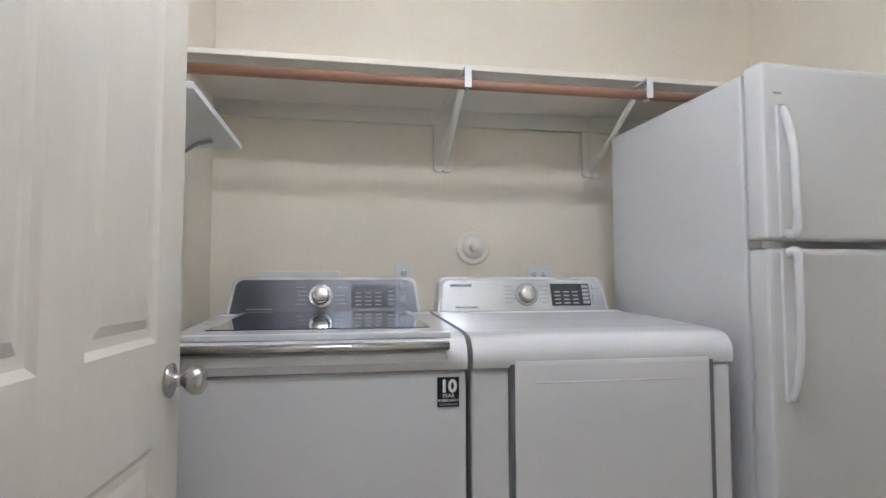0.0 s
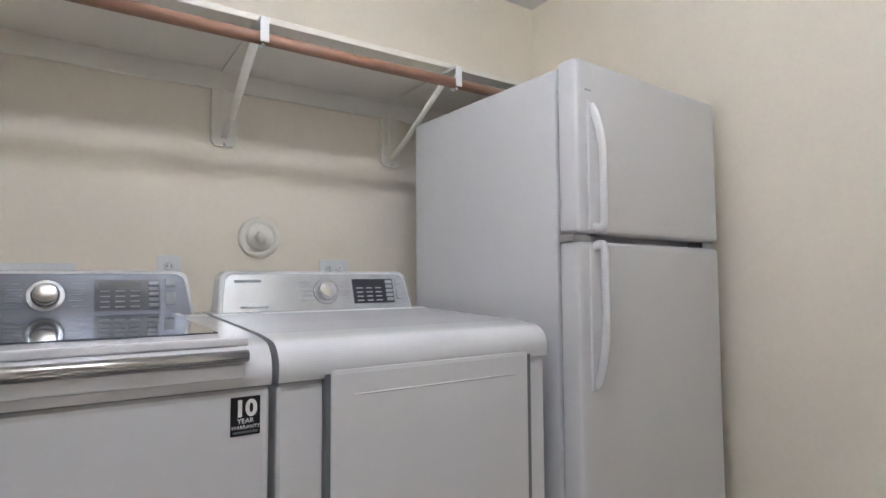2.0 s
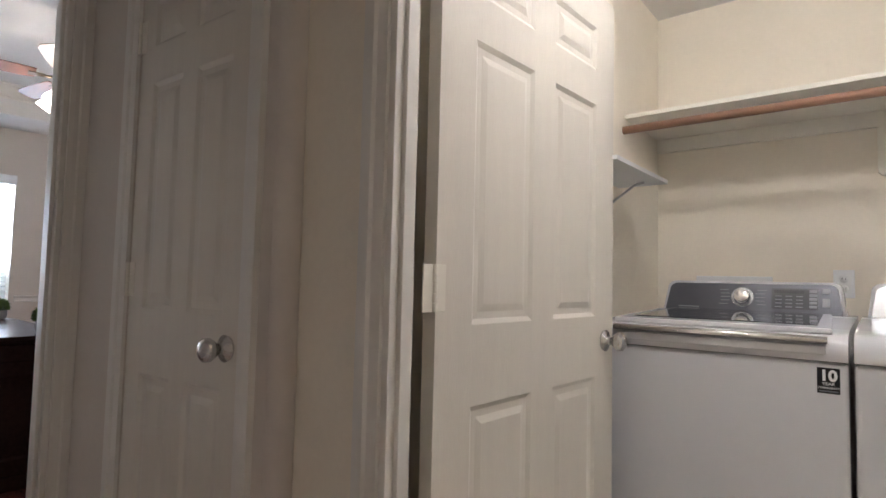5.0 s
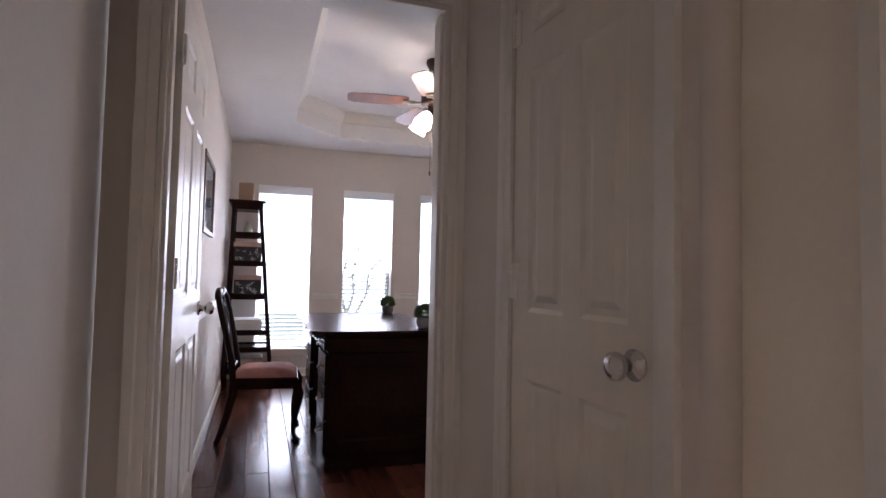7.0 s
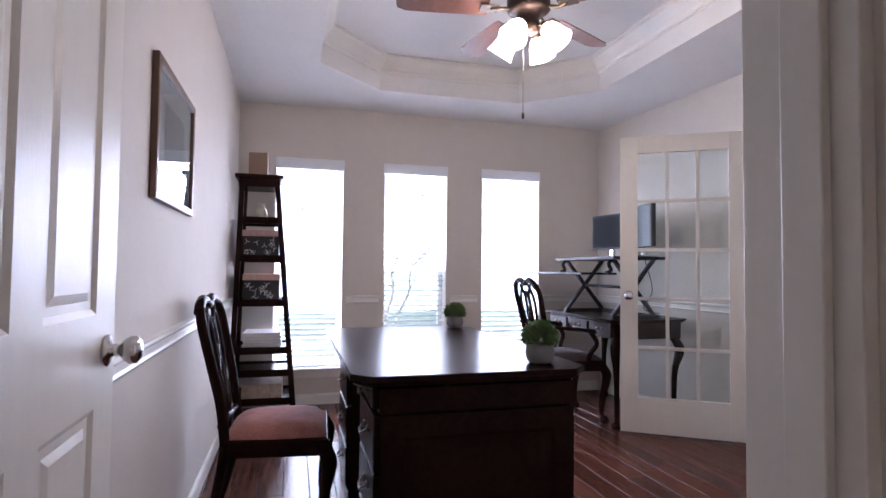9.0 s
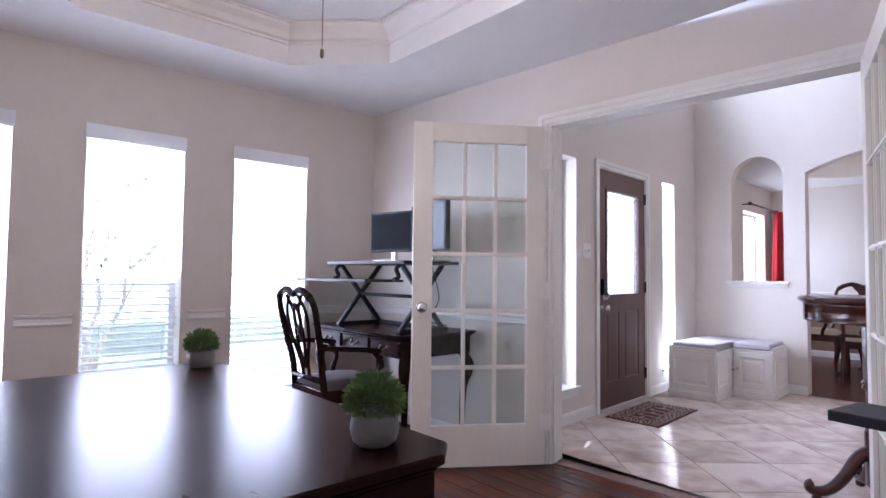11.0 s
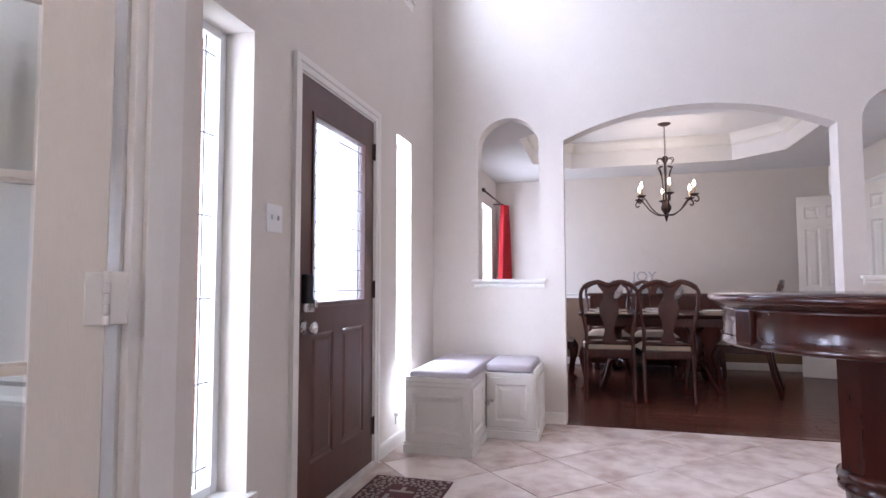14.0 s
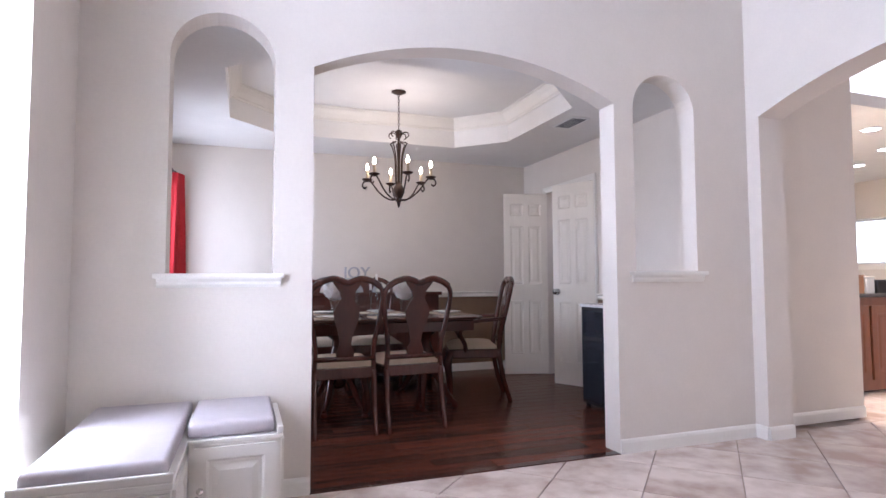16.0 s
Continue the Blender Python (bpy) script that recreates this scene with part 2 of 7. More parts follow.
def wall_mesh(length, height, thick, openings):
    """A wall along x from its room face y = 0 back to y = thick. Openings: x0, x1, z0, z1, rise of the arch above z1."""
    bm = bmesh.new()
    cuts = {0.0, length}
    for x0, x1, z0, z1, rise in openings:
        cuts |= {x0, x1}
        if rise:
            cuts |= {x0 + (x1 - x0) * (1 - math.cos(math.pi * k / 20)) / 2 for k in range(21)}
    cuts = sorted(cuts)
    def head(o, x):
        x0, x1, z0, z1, rise = o
        if not rise:
            return z1
        h = (x1 - x0) / 2
        if rise >= h * 0.85:
            return z1 + rise * math.sqrt(max(0, 1 - ((x - x0 - h) / h) ** 2))
        rad = (h * h + rise * rise) / (2 * rise)
        return z1 + math.sqrt(max(0, rad * rad - (x - x0 - h) ** 2)) - (rad - rise)
    def slab(a, b, za0, zb0, za1, zb1):
        v = [bm.verts.new(c) for c in ((a, 0, za0), (b, 0, zb0), (b, thick, zb0), (a, thick, za0), (a, 0, za1), (b, 0, zb1), (b, thick, zb1), (a, thick, za1))]
        for f in ((3, 2, 1, 0), (4, 5, 6, 7), (0, 1, 5, 4), (1, 2, 6, 5), (2, 3, 7, 6), (3, 0, 4, 7)):
            bm.faces.new([v[i] for i in f])
    for a, b in zip(cuts, cuts[1:]):
        if b - a < 1e-5:
            continue
        over = sorted((o for o in openings if o[0] < (a + b) / 2 < o[1]), key=lambda o: o[2])
        la = lb = 0.0
        for o in over:
            if o[2] > la + 1e-4:
                slab(a, b, la, lb, o[2], o[2])
            la, lb = head(o, a), head(o, b)
        slab(a, b, la, lb, height, height)
    bmesh.ops.remove_doubles(bm, verts=bm.verts[:], dist=0.00005)
    return bm

def panel_face(bm, w, h, panels, y, out, steps=((0.0, 0.0), (0.012, 0.007), (0.028, 0.007), (0.045, 0.002))):
    """One face of a panelled leaf in the plane y, looking along out (+1 or -1). Panels: x0, x1, z0, z1."""
    xs = sorted({0, w, *(p[0] for p in panels), *(p[1] for p in panels)})
    zs = sorted({0, h, *(p[2] for p in panels), *(p[3] for p in panels)})
    for xa, xb in zip(xs, xs[1:]):
        for za, zb in zip(zs, zs[1:]):
            if not any(p[0] < (xa + xb) / 2 < p[1] and p[2] < (za + zb) / 2 < p[3] for p in panels):
                bm.faces.new([bm.verts.new((x, y, z)) for x, z in ((xa, za), (xb, za), (xb, zb), (xa, zb))])
    for x0, x1, z0, z1 in panels:
        last = None
        for inset, deep in steps:
            ring = [bm.verts.new((x, y - out * deep, z)) for x, z in ((x0 + inset, z0 + inset), (x1 - inset, z0 + inset), (x1 - inset, z1 - inset), (x0 + inset, z1 - inset))]
            if last:
                for i in range(4):
                    bm.faces.new((last[i], last[(i + 1) % 4], ring[(i + 1) % 4], ring[i]))
            last = ring
        bm.faces.new(last)

def panelled_leaf(w, h, t, panels, steps=None):
    bm = bmesh.new()
    extra = {} if steps is None else {"steps": steps}
    panel_face(bm, w, h, panels, t / 2, 1, **extra)
    panel_face(bm, w, h, panels, -t / 2, -1, **extra)
    for x in (0, w):
        bm.faces.new([bm.verts.new(c) for c in ((x, -t / 2, 0), (x, t / 2, 0), (x, t / 2, h), (x, -t / 2, h))])
    for z in (0, h):
        bm.faces.new([bm.verts.new(c) for c in ((0, -t / 2, z), (w, -t / 2, z), (w, t / 2, z), (0, t / 2, z))])
    bmesh.ops.remove_doubles(bm, verts=bm.verts[:], dist=0.0002)
    return bm

def knob_parts(parent, x, z, t, material=None):
    """A round door knob on both faces of a leaf."""
    for s in (1, -1):
        bm = bmesh.new()
        lathe(bm, ((0.031, 0), (0.033, 0.006), (0.014, 0.010), (0.012, 0.028), (0.022, 0.036), (0.029, 0.048), (0.028, 0.060), (0.018, 0.068), (0.004, 0.070)), 24, pose(x, s * t / 2, z, -90 * s))
        part("door_knob", bm, material or CHROME, parent, "round satin nickel door knob")

def hinge_part(parent, x, y, z, material=None):
    bm = bmesh.new()
    rbox(bm, x - 0.035, x + 0.035, y - 0.0025, y + 0.0025, z - 0.05, z + 0.05, 0.002, 1)
    for k in range(5):
        lathe(bm, ((0.006, 0), (0.0065, 0.001), (0.0065, 0.018), (0.006, 0.019)), 10, pose(x, y + 0.005, z - 0.05 + 0.02 * k))
    part("hinge", bm, material or TRIM, parent)

def six_panel_door(name, m, w, label, h=2.03, knob_x=None, material=None):
    t = 0.035
    s = 0.115 * w / 0.8
    mid = 0.10 * w / 0.8
    xa, xb, xc, xd = s, (w - mid) / 2, (w + mid) / 2, w - s
    panels = [(a, b, z0, z1) for a, b in ((xa, xb), (xc, xd)) for z0, z1 in ((0.22, 0.825), (1.008, 1.668), (1.778, 1.915))]
    ob = linked(name, panelled_leaf(w, h, t, panels), material or DOORP)
    ob.matrix_basis = m
    tagged(ob, label, "door", "", "structure")
    if knob_x is not None:
        knob_parts(ob, knob_x, 0.93, t)
    return ob

def casing(name, w, h, m, wide=0.06, deep=0.018):
    """Moulded casing round an opening 0..w, 0..h, standing out towards -y."""
    bm = bmesh.new()
    prof = ((0, 0), (0, deep * 0.55), (wide * 0.25, deep * 0.65), (wide * 0.45, deep * 0.65), (wide * 0.55, deep), (wide, deep), (wide, 0))
    rows = []
    for a, d in prof:
        rows.append([bm.verts.new(c) for c in ((-a, -d, 0), (-a, -d, h + a), (w + a, -d, h + a), (w + a, -d, 0))])
    for p, q in zip(rows, rows[1:]):
        for i in range(3):
            bm.faces.new((p[i], p[i + 1], q[i + 1], q[i]))
    return structure(name, bm, TRIM, m, "white moulded door casing on a beige wall", "door casing")

def run(name, length, prof, m, material=None, label="white painted baseboard along a beige wall", category="baseboard"):
    """A straight moulding along x; prof: (out towards -y, z)."""
    bm = bmesh.new()
    a = [bm.verts.new((0, -d, z)) for d, z in prof]
    b = [bm.verts.new((length, -d, z)) for d, z in prof]
    for i in range(len(prof) - 1):
        bm.faces.new((a[i], a[i + 1], b[i + 1], b[i]))
    bm.faces.new(a)
    bm.faces.new(list(reversed(b)))
    return structure(name, bm, material or TRIM, m, label, category)

BASE = ((0, 0), (0.014, 0), (0.014, 0.065), (0.010, 0.078), (0.004, 0.086), (0, 0.086))
RAIL = ((0, 0), (0.010, 0), (0.016, 0.010), (0.012, 0.020), (0.012, 0.040), (0.022, 0.052), (0.022, 0.062), (0, 0.065))

# ---- large structure ----
CEIL_H = 2.45
BEIGE = "beige painted wall with a fine orange-peel texture"
WINS = ((0.29, 0.83), (1.18, 1.73), (2.06, 2.61))

def wall(name, m, length, height, thick, openings=(), material=None, label=BEIGE):
    return structure(name, wall_mesh(length, height, thick, openings), material or WALL, m, label, "wall")

# study
wall("wall_study_windows", SM @ pose(0, -0.15, 0, 0, 0, 90), 3.5, 2.9, 0.22, [(a + 0.15, b + 0.15, 0.29, 1.995, 0) for a, b in WINS])
wall("wall_study_south", SM @ pose(4.33, 0, 0, 0, 0, 180), 4.33, 2.9, 0.12)
wall("wall_study_door", SM @ pose(4.20, 3.25, 0, 0, 0, -90), 3.37, 2.9, 0.13, [(2.32, 3.23, -0.01, 2.05, 0)])
# wall between study and foyer, front wall, dining wall with its arch and niches, wall with the kitchen arch
wall("wall_study_foyer", pose(-5.45, 3.33, 0), 5.77, 5.2, 0.13, [(1.95, 3.57, -0.01, 2.07, 0)])
wall("wall_front", pose(-3.90, 3.46, 0, 0, 0, 90), 3.35, 5.2, 0.24, [(0.565, 0.865, 0.27, 2.07, 0), (1.22, 2.10, -0.01, 2.05, 0), (2.49, 2.79, 0.22, 2.08, 0), (1.75, 2.78, 3.15, 4.4, 0)])
wall("wall_dining", pose(-4.14, 6.81, 0), 4.46, 5.2, 0.15, [(0.62, 1.105, 1.085, 2.15, 0.235), (1.295, 3.145, -0.01, 2.17, 0.21), (3.29, 3.78, 1.10, 2.16, 0.235)])
wall("wall_kitchen_arch", pose(0.10, 6.81, 0, 0, 0, -90), 3.35, 5.2, 0.22, [(0.10, 2.30, -0.01, 2.16, 0.2)])
wall("wall_passage", pose(0.32, 6.93, 0), 1.02, 5.2, 0.12)
# dining room
wall("wall_dining_front", pose(-3.95, 6.96, 0, 0, 0, 90), 3.2, 2.9, 0.22, [(1.75, 2.75, 0.75, 2.05, 0)])
wall("wall_dining_north", pose(-4.1, 10.05, 0), 4.3, 2.9, 0.12)
wall("wall_dining_east", pose(0.08, 10.05, 0, 0, 0, -90), 3.09, 2.9, 0.12, [(0.55, 1.45, -0.01, 2.05, 0)])
# laundry room and hall
wall("wall_laundry_back", LM @ pose(0.02, 2.86, 0), 2.6, 2.9, 0.12, material=WALL_L)
wall("wall_laundry_west", LM @ pose(0.14, 0.93, 0, 0, 0, 90), 1.93, 2.9, 0.12, material=WALL_L)
wall("wall_laundry_east", LM @ pose(2.50, 2.86, 0, 0, 0, -90), 1.93, 2.9, 0.12, material=WALL_L)
wall("wall_laundry_door", LM @ pose(-0.08, 0.84, 0), 2.7, 2.9, 0.10, [(0.28, 1.238, -0.01, 2.05, 0)], WALL_L)
wall("wall_hall_closet", pose(-1.15, 0.785, 0), 1.13, 2.9, 0.07, [(0.44, 1.01, -0.01, 2.05, 0)])
wall("wall_hall_south", pose(2.6, -0.33, 0, 0, 0, 180), 3.85, 2.9, 0.12)
wall("wall_hall_east", pose(2.5, 0.81, 0, 0, 0, -90), 1.14, 2.9, 0.12)
bm = bmesh.new()
box(bm, -1.15, -0.09, 0.9, 0.95, 0, 2.9)
structure("wall_closet_back", bm, WALL, None, BEIGE, "wall")
# kitchen beyond the passage
wall("wall_kitchen_north", pose(1.24, 10.0, 0), 4.0, 2.9, 0.12)
wall("wall_kitchen_west", pose(1.335, 7.052, 0, 0, 0, 90), 2.94, 2.9, 0.1)
wall("wall_kitchen_east", pose(5.2, 10.0, 0, 0, 0, -90), 6.6, 5.2, 0.20, [(0.3, 1.9, 1.26, 1.92, 0)])
wall("wall_kitchen_south", pose(5.2, 3.46, 0, 0, 0, 180), 4.9, 5.2, 0.12)

def flat(name, outline, z, material, label, category, m=None, thick=0.1):
    bm = bmesh.new()
    a = [bm.verts.new((x, y, z)) for x, y in outline]
    b = [bm.verts.new((x, y, z - thick)) for x, y in outline]
    bm.faces.new(a)
    bm.faces.new(list(reversed(b)))
    n = len(a)
    for i in range(n):
        bm.faces.new((a[i], b[i], b[(i + 1) % n], a[(i + 1) % n]))
    return structure(name, bm, material, m, label, category)

floor_study = flat("floor_study", ((-0.3, -0.3), (4.45, -0.3), (4.45, 3.62), (-0.3, 3.5)), -0.012, WOOD_FLOOR, "dark hand-scraped wood plank floor", "floor", SM)
floor_foyer = flat("floor_foyer", ((-4.2, 3.40), (5.3, 3.40), (5.3, 6.84), (-4.2, 6.84)), -0.008, GROUT, "beige diagonal ceramic tile floor with brown grout", "floor")
floor_dining = flat("floor_dining", ((-4.2, 6.84), (0.32, 6.84), (0.32, 10.1), (-4.2, 10.1)), -0.012, DARKWOOD, "dark red-brown wood plank floor", "floor")
flat("floor_hall", ((-1.2, -0.4), (2.7, -0.4), (2.7, 3.0), (-1.2, 3.0)), -0.02, TILE, "beige tile floor of hall and laundry", "floor")
# unseen floor, added pale as a reflector for the shelf's underside
flat("floor_laundry", ((0.0, 0.92), (2.6, 0.92), (2.6, 2.95), (0.0, 2.95)), -0.014, mat("pale_bounce_floor", (0.66, 0.62, 0.55), 0.4, vary=0.06), "unseen laundry floor, kept pale to bounce light upward", "floor", LM, 0.004)
flat("floor_kitchen", ((0.32, 6.84), (5.3, 6.84), (5.3, 10.1), (0.32, 10.1)), -0.02, TILE, "beige tile floor of the kitchen", "floor")
flat("ground", ((-60, -60), (60, -60), (60, 60), (-60, 60)), -0.25, mat("grass_ground", (0.27, 0.29, 0.19), 0.95, vary=0.35), "green lawn outside the house", "ground", None, 0.05)

def tray_ceiling(name, x0, x1, y0, y1, oct_, low, high, m=None, label="white ceiling with a raised octagonal tray"):
    """A flat ceiling with an eight-sided raised middle. oct_: x0, x1, y0, y1, cut."""
    a0, a1, b0, b1, c = oct_
    ring = [(a0 + c, b0), (a1 - c, b0), (a1, b0 + c), (a1, b1 - c), (a1 - c, b1), (a0 + c, b1), (a0, b1 - c), (a0, b0 + c)]
    bm = bmesh.new()
    lo = [bm.verts.new((x, y, low)) for x, y in ring]
    hi = [bm.verts.new((x, y, high)) for x, y in ring]
    for i in range(8):
        bm.faces.new((lo[i], lo[(i + 1) % 8], hi[(i + 1) % 8], hi[i]))
    bm.faces.new(hi)
    r = [bm.verts.new(p) for p in ((x0, y0, low), (x1, y0, low), (x1, y1, low), (x0, y1, low))]
    bm.faces.new((r[0], r[1], lo[1], lo[0]))
    bm.faces.new((r[1], lo[2], lo[1]))
    bm.faces.new((r[1], r[2], lo[3], lo[2]))
    bm.faces.new((r[2], lo[4], lo[3]))
    bm.faces.new((r[2], r[3], lo[5], lo[4]))
    bm.faces.new((r[3], lo[6], lo[5]))
    bm.faces.new((r[3], r[0], lo[7], lo[6]))
    bm.faces.new((r[0], lo[0], lo[7]))
    ob = structure(name, bm, CEIL, m, label, "ceiling")
    # crown moulding inside the tray
    bm = bmesh.new()
    prof = ((0, high - 0.12), (0.012, high - 0.12), (0.014, high - 0.105), (0.03, high - 0.095), (0.05, high - 0.06), (0.075, high - 0.03), (0.08, high - 0.012), (0.095, high - 0.012), (0.095, high - 0.001))
    cx, cy = (a0 + a1) / 2, (b0 + b1) / 2
    rows = []
    for d, z in prof:
        k = c - d * 0.586
        q = [(a0 + d + k, b0 + d), (a1 - d - k, b0 + d), (a1 - d, b0 + d + k), (a1 - d, b1 - d - k), (a1 - d - k, b1 - d), (a0 + d + k, b1 - d), (a0 + d, b1 - d - k), (a0 + d, b0 + d + k)]
        rows.append([bm.verts.new((x, y, z)) for x, y in q])
    for p, q in zip(rows, rows[1:]):
        for i in range(8):
            bm.faces.new((p[i], p[(i + 1) % 8], q[(i + 1) % 8], q[i]))
    structure("trim_" + name, bm, TRIM, m, "white crown moulding round a ceiling tray", "crown moulding")
    return ob

tray_ceiling("ceiling_study", -0.1, 4.25, -0.1, 3.4, (0.58, 3.85, 0.58, 2.62, 0.46), CEIL_H, 2.70, SM)
tray_ceiling("ceiling_dining", -4.0, 0.12, 6.9, 10.1, (-3.31, -0.69, 7.33, 9.34, 0.42), CEIL_H, 2.74)
flat("ceiling_foyer", ((-4.2, 3.3), (5.3, 3.3), (5.3, 7.0), (-4.2, 7.0)), 5.3, CEIL, "white ceiling high above the foyer", "ceiling")
flat("ceiling_laundry", ((-1.2, -0.4), (2.7, -0.4), (2.7, 3.0), (-1.2, 3.0)), 2.55, CEIL, "white ceiling of laundry and hall", "ceiling")
flat("ceiling_kitchen", ((1.2, 6.95), (5.3, 6.95), (5.3, 10.1), (1.2, 10.1)), 2.55, CEIL, "white ceiling of the kitchen", "ceiling")

# doors
six_panel_door("door_laundry", LM @ pose(0.262, 0.955, 0.005, 0, 0, 87.0), 0.855, "white six-panel interior door standing open", knob_x=0.795)
six_panel_door("door_closet", pose(-0.705, 0.805, 0.005), 0.56, "white six-panel interior door, closed", knob_x=0.505)
six_panel_door("door_study", SM @ pose(4.185, 0.045, 0.005, 0, 0, 180), 0.83, "white six-panel interior door standing open", knob_x=0.77)
casing("trim_laundry_door", 0.918, 2.05, LM @ pose(0.24, 0.84, 0))
casing("trim_closet_door", 0.57, 2.05, pose(-0.71, 0.785, 0))
casing("trim_study_door", 0.91, 2.05, SM @ pose(4.33, 0.02, 0, 0, 0, 90))
casing("trim_french_door", 1.62, 2.07, pose(-3.50, 3.33, 0))

def french_leaf(name, m, w=0.785, h=2.03, sx=0.115, top=0.115, bot=0.24, knob_x=None):
    t = 0.036
    bm = bmesh.new()
    rbox(bm, 0, sx, -t / 2, t / 2, 0, h, 0.002, 1)
    rbox(bm, w - sx, w, -t / 2, t / 2, 0, h, 0.002, 1)
    rbox(bm, sx, w - sx, -t / 2, t / 2, 0, bot, 0.002, 1)
    rbox(bm, sx, w - sx, -t / 2, t / 2, h - top, h, 0.002, 1)
    gx, gz = (w - 2 * sx) / 3, (h - top - bot) / 5
    for k in (1, 2):
        prism_bar(bm, (sx + gx * k, bot), (sx + gx * k, h - top), t)
    for k in range(1, 5):
        prism_bar(bm, (sx, bot + gz * k), (w - sx, bot + gz * k), t)
    ob = linked(name, bm, DOORP)
    ob.matrix_basis = m
    tagged(ob, "white french door leaf with fifteen glass panes, standing open", "french door", "", "structure")
    for i in range(3):
        for j in range(5):
            bm = bmesh.new()
            box(bm, sx + gx * i + 0.004, sx + gx * (i + 1) - 0.004, -0.002, 0.002, bot + gz * j + 0.004, bot + gz * (j + 1) - 0.004)
            part("pane", bm, GLASS, ob).visible_shadow = False
    for z in (0.25, 1.03, 1.82):
        hinge_part(ob, 0.0, t / 2 + 0.002, z)
    if knob_x is not None:
        knob_parts(ob, knob_x, 0.93, t)
    return ob

def prism_bar(bm, a, b, t, w=0.022):
    """A glazing bar from a to b in x and z, thin at its faces and thick in the middle."""
    if a[0] == b[0]:
        own = bmesh.new()
        for s in (1, -1):
            box(own, a[0] - w / 2, a[0] + w / 2, *sorted((0, s * t * 0.3)), a[1], b[1])
            box(own, a[0] - w / 5, a[0] + w / 5, *sorted((s * t * 0.3, s * t * 0.47)), a[1], b[1])
    else:
        own = bmesh.new()
        for s in (1, -1):
            box(own, a[0], b[0], *sorted((0, s * t * 0.31)), a[1] - w / 2, a[1] + w / 2)
            box(own, a[0], b[0], *sorted((s * t * 0.31, s * t * 0.48)), a[1] - w / 5, a[1] + w / 5)
    merge(bm, own)

french_leaf("french_door_1", pose(-3.50, 3.29, 0.012, 0, 0, -128.2), 0.80, knob_x=0.745)
french_leaf("french_door_2", pose(-1.915, 3.285, 0.012, 0, 0, -77.3), 0.80)

# rounded corner where the closet wall ends beside the laundry door
bm = bmesh.new()
lathe(bm, ((0.035, 0), (0.035, 2.9)), 20, pose(-0.022, 0.815, 0))
structure("wall_corner_bead", bm, WALL, None, "rounded beige drywall corner", "wall")
# jambs of the openings
def jamb(name, w, h, deep, m, first=None):
    bm = bmesh.new()
    for x0, x1 in ((0.0, 0.018), (w - 0.018, w)):
        box(bm, x0, x1, -0.002, first if first and x0 == 0.0 else deep + 0.002, 0, h)
    box(bm, 0.018, w - 0.018, -0.002, deep + 0.002, h - 0.018, h)
    for x0, x1 in ((0.018, 0.03), (w - 0.03, w - 0.018)):
        box(bm, x0, x1, deep * 0.2, deep * 0.55, 0, h - 0.018)
    return structure(name, bm, TRIM, m, "white painted door jamb with a stop", "door jamb", 0.002)
jamb("trim_laundry_jamb", 0.918, 2.05, 0.10, LM @ pose(0.24, 0.84, 0), 0.065)
jamb("trim_study_jamb", 0.91, 2.05, 0.13, SM @ pose(4.33, 0.02, 0, 0, 0, 90))
jamb("trim_french_jamb", 1.62, 2.07, 0.13, pose(-3.50, 3.33, 0))
casing("trim_french_foyer", 1.62, 2.07, pose(-1.88, 3.46, 0, 0, 0, 180))
# double doors of the dining closet and the closet behind them
six_panel_door("door_dining_far", pose(0.072, 9.50, 0.005, 0, 0, 163), 0.49, "white narrow panelled closet door standing open", knob_x=0.44)
six_panel_door("door_dining_near", pose(0.072, 8.57, 0.005, 0, 0, 119), 0.46, "white narrow panelled closet door standing open", knob_x=0.41)
casing("trim_dining_closet", 0.90, 2.05, pose(0.08, 9.50, 0, 0, 0, -90))
bm = bmesh.new()
box(bm, 0.2, 0.9, 8.5, 8.56, 0, 2.5)
box(bm, 0.2, 0.9, 9.56, 9.62, 0, 2.5)
box(bm, 0.84, 0.9, 8.56, 9.56, 0, 2.5)
structure("wall_dining_closet", bm, WALL, None, BEIGE, "wall")
# baseboards
run("baseboard_dining_wall", 1.05, BASE, pose(-3.90, 6.81, 0))
run("baseboard_dining_wall_end", 1.096, BASE, pose(-0.995, 6.81, 0))
run("baseboard_passage", 1.02, BASE, pose(0.32, 6.93, 0))
run("baseboard_front_a", 1.14, BASE, pose(-3.90, 3.46, 0, 0, 0, 90))
run("baseboard_front_b", 1.19, BASE, pose(-3.90, 5.62, 0, 0, 0, 90))
run("baseboard_arch_stub", 0.10, BASE, pose(0.10, 6.81, 0, 0, 0, -90))
run("baseboard_arch_jamb", 0.22, BASE, pose(0.10, 6.71, 0))
run("baseboard_study_windows", 3.3, BASE, SM @ pose(0, 0, 0, 0, 0, 90))
run("baseboard_study_south", 4.2, BASE, SM @ pose(4.2, 0, 0, 0, 0, 180))
run("baseboard_study_foyer", 1.70, BASE, pose(-5.26, 3.33, 0))
run("baseboard_study_foyer_east", 0.8, BASE, pose(-1.81, 3.33, 0))
run("baseboard_dining_north", 4.0, BASE, pose(-3.95, 10.05, 0))
run("baseboard_dining_east_b", 1.45, BASE, pose(0.08, 8.54, 0, 0, 0, -90))
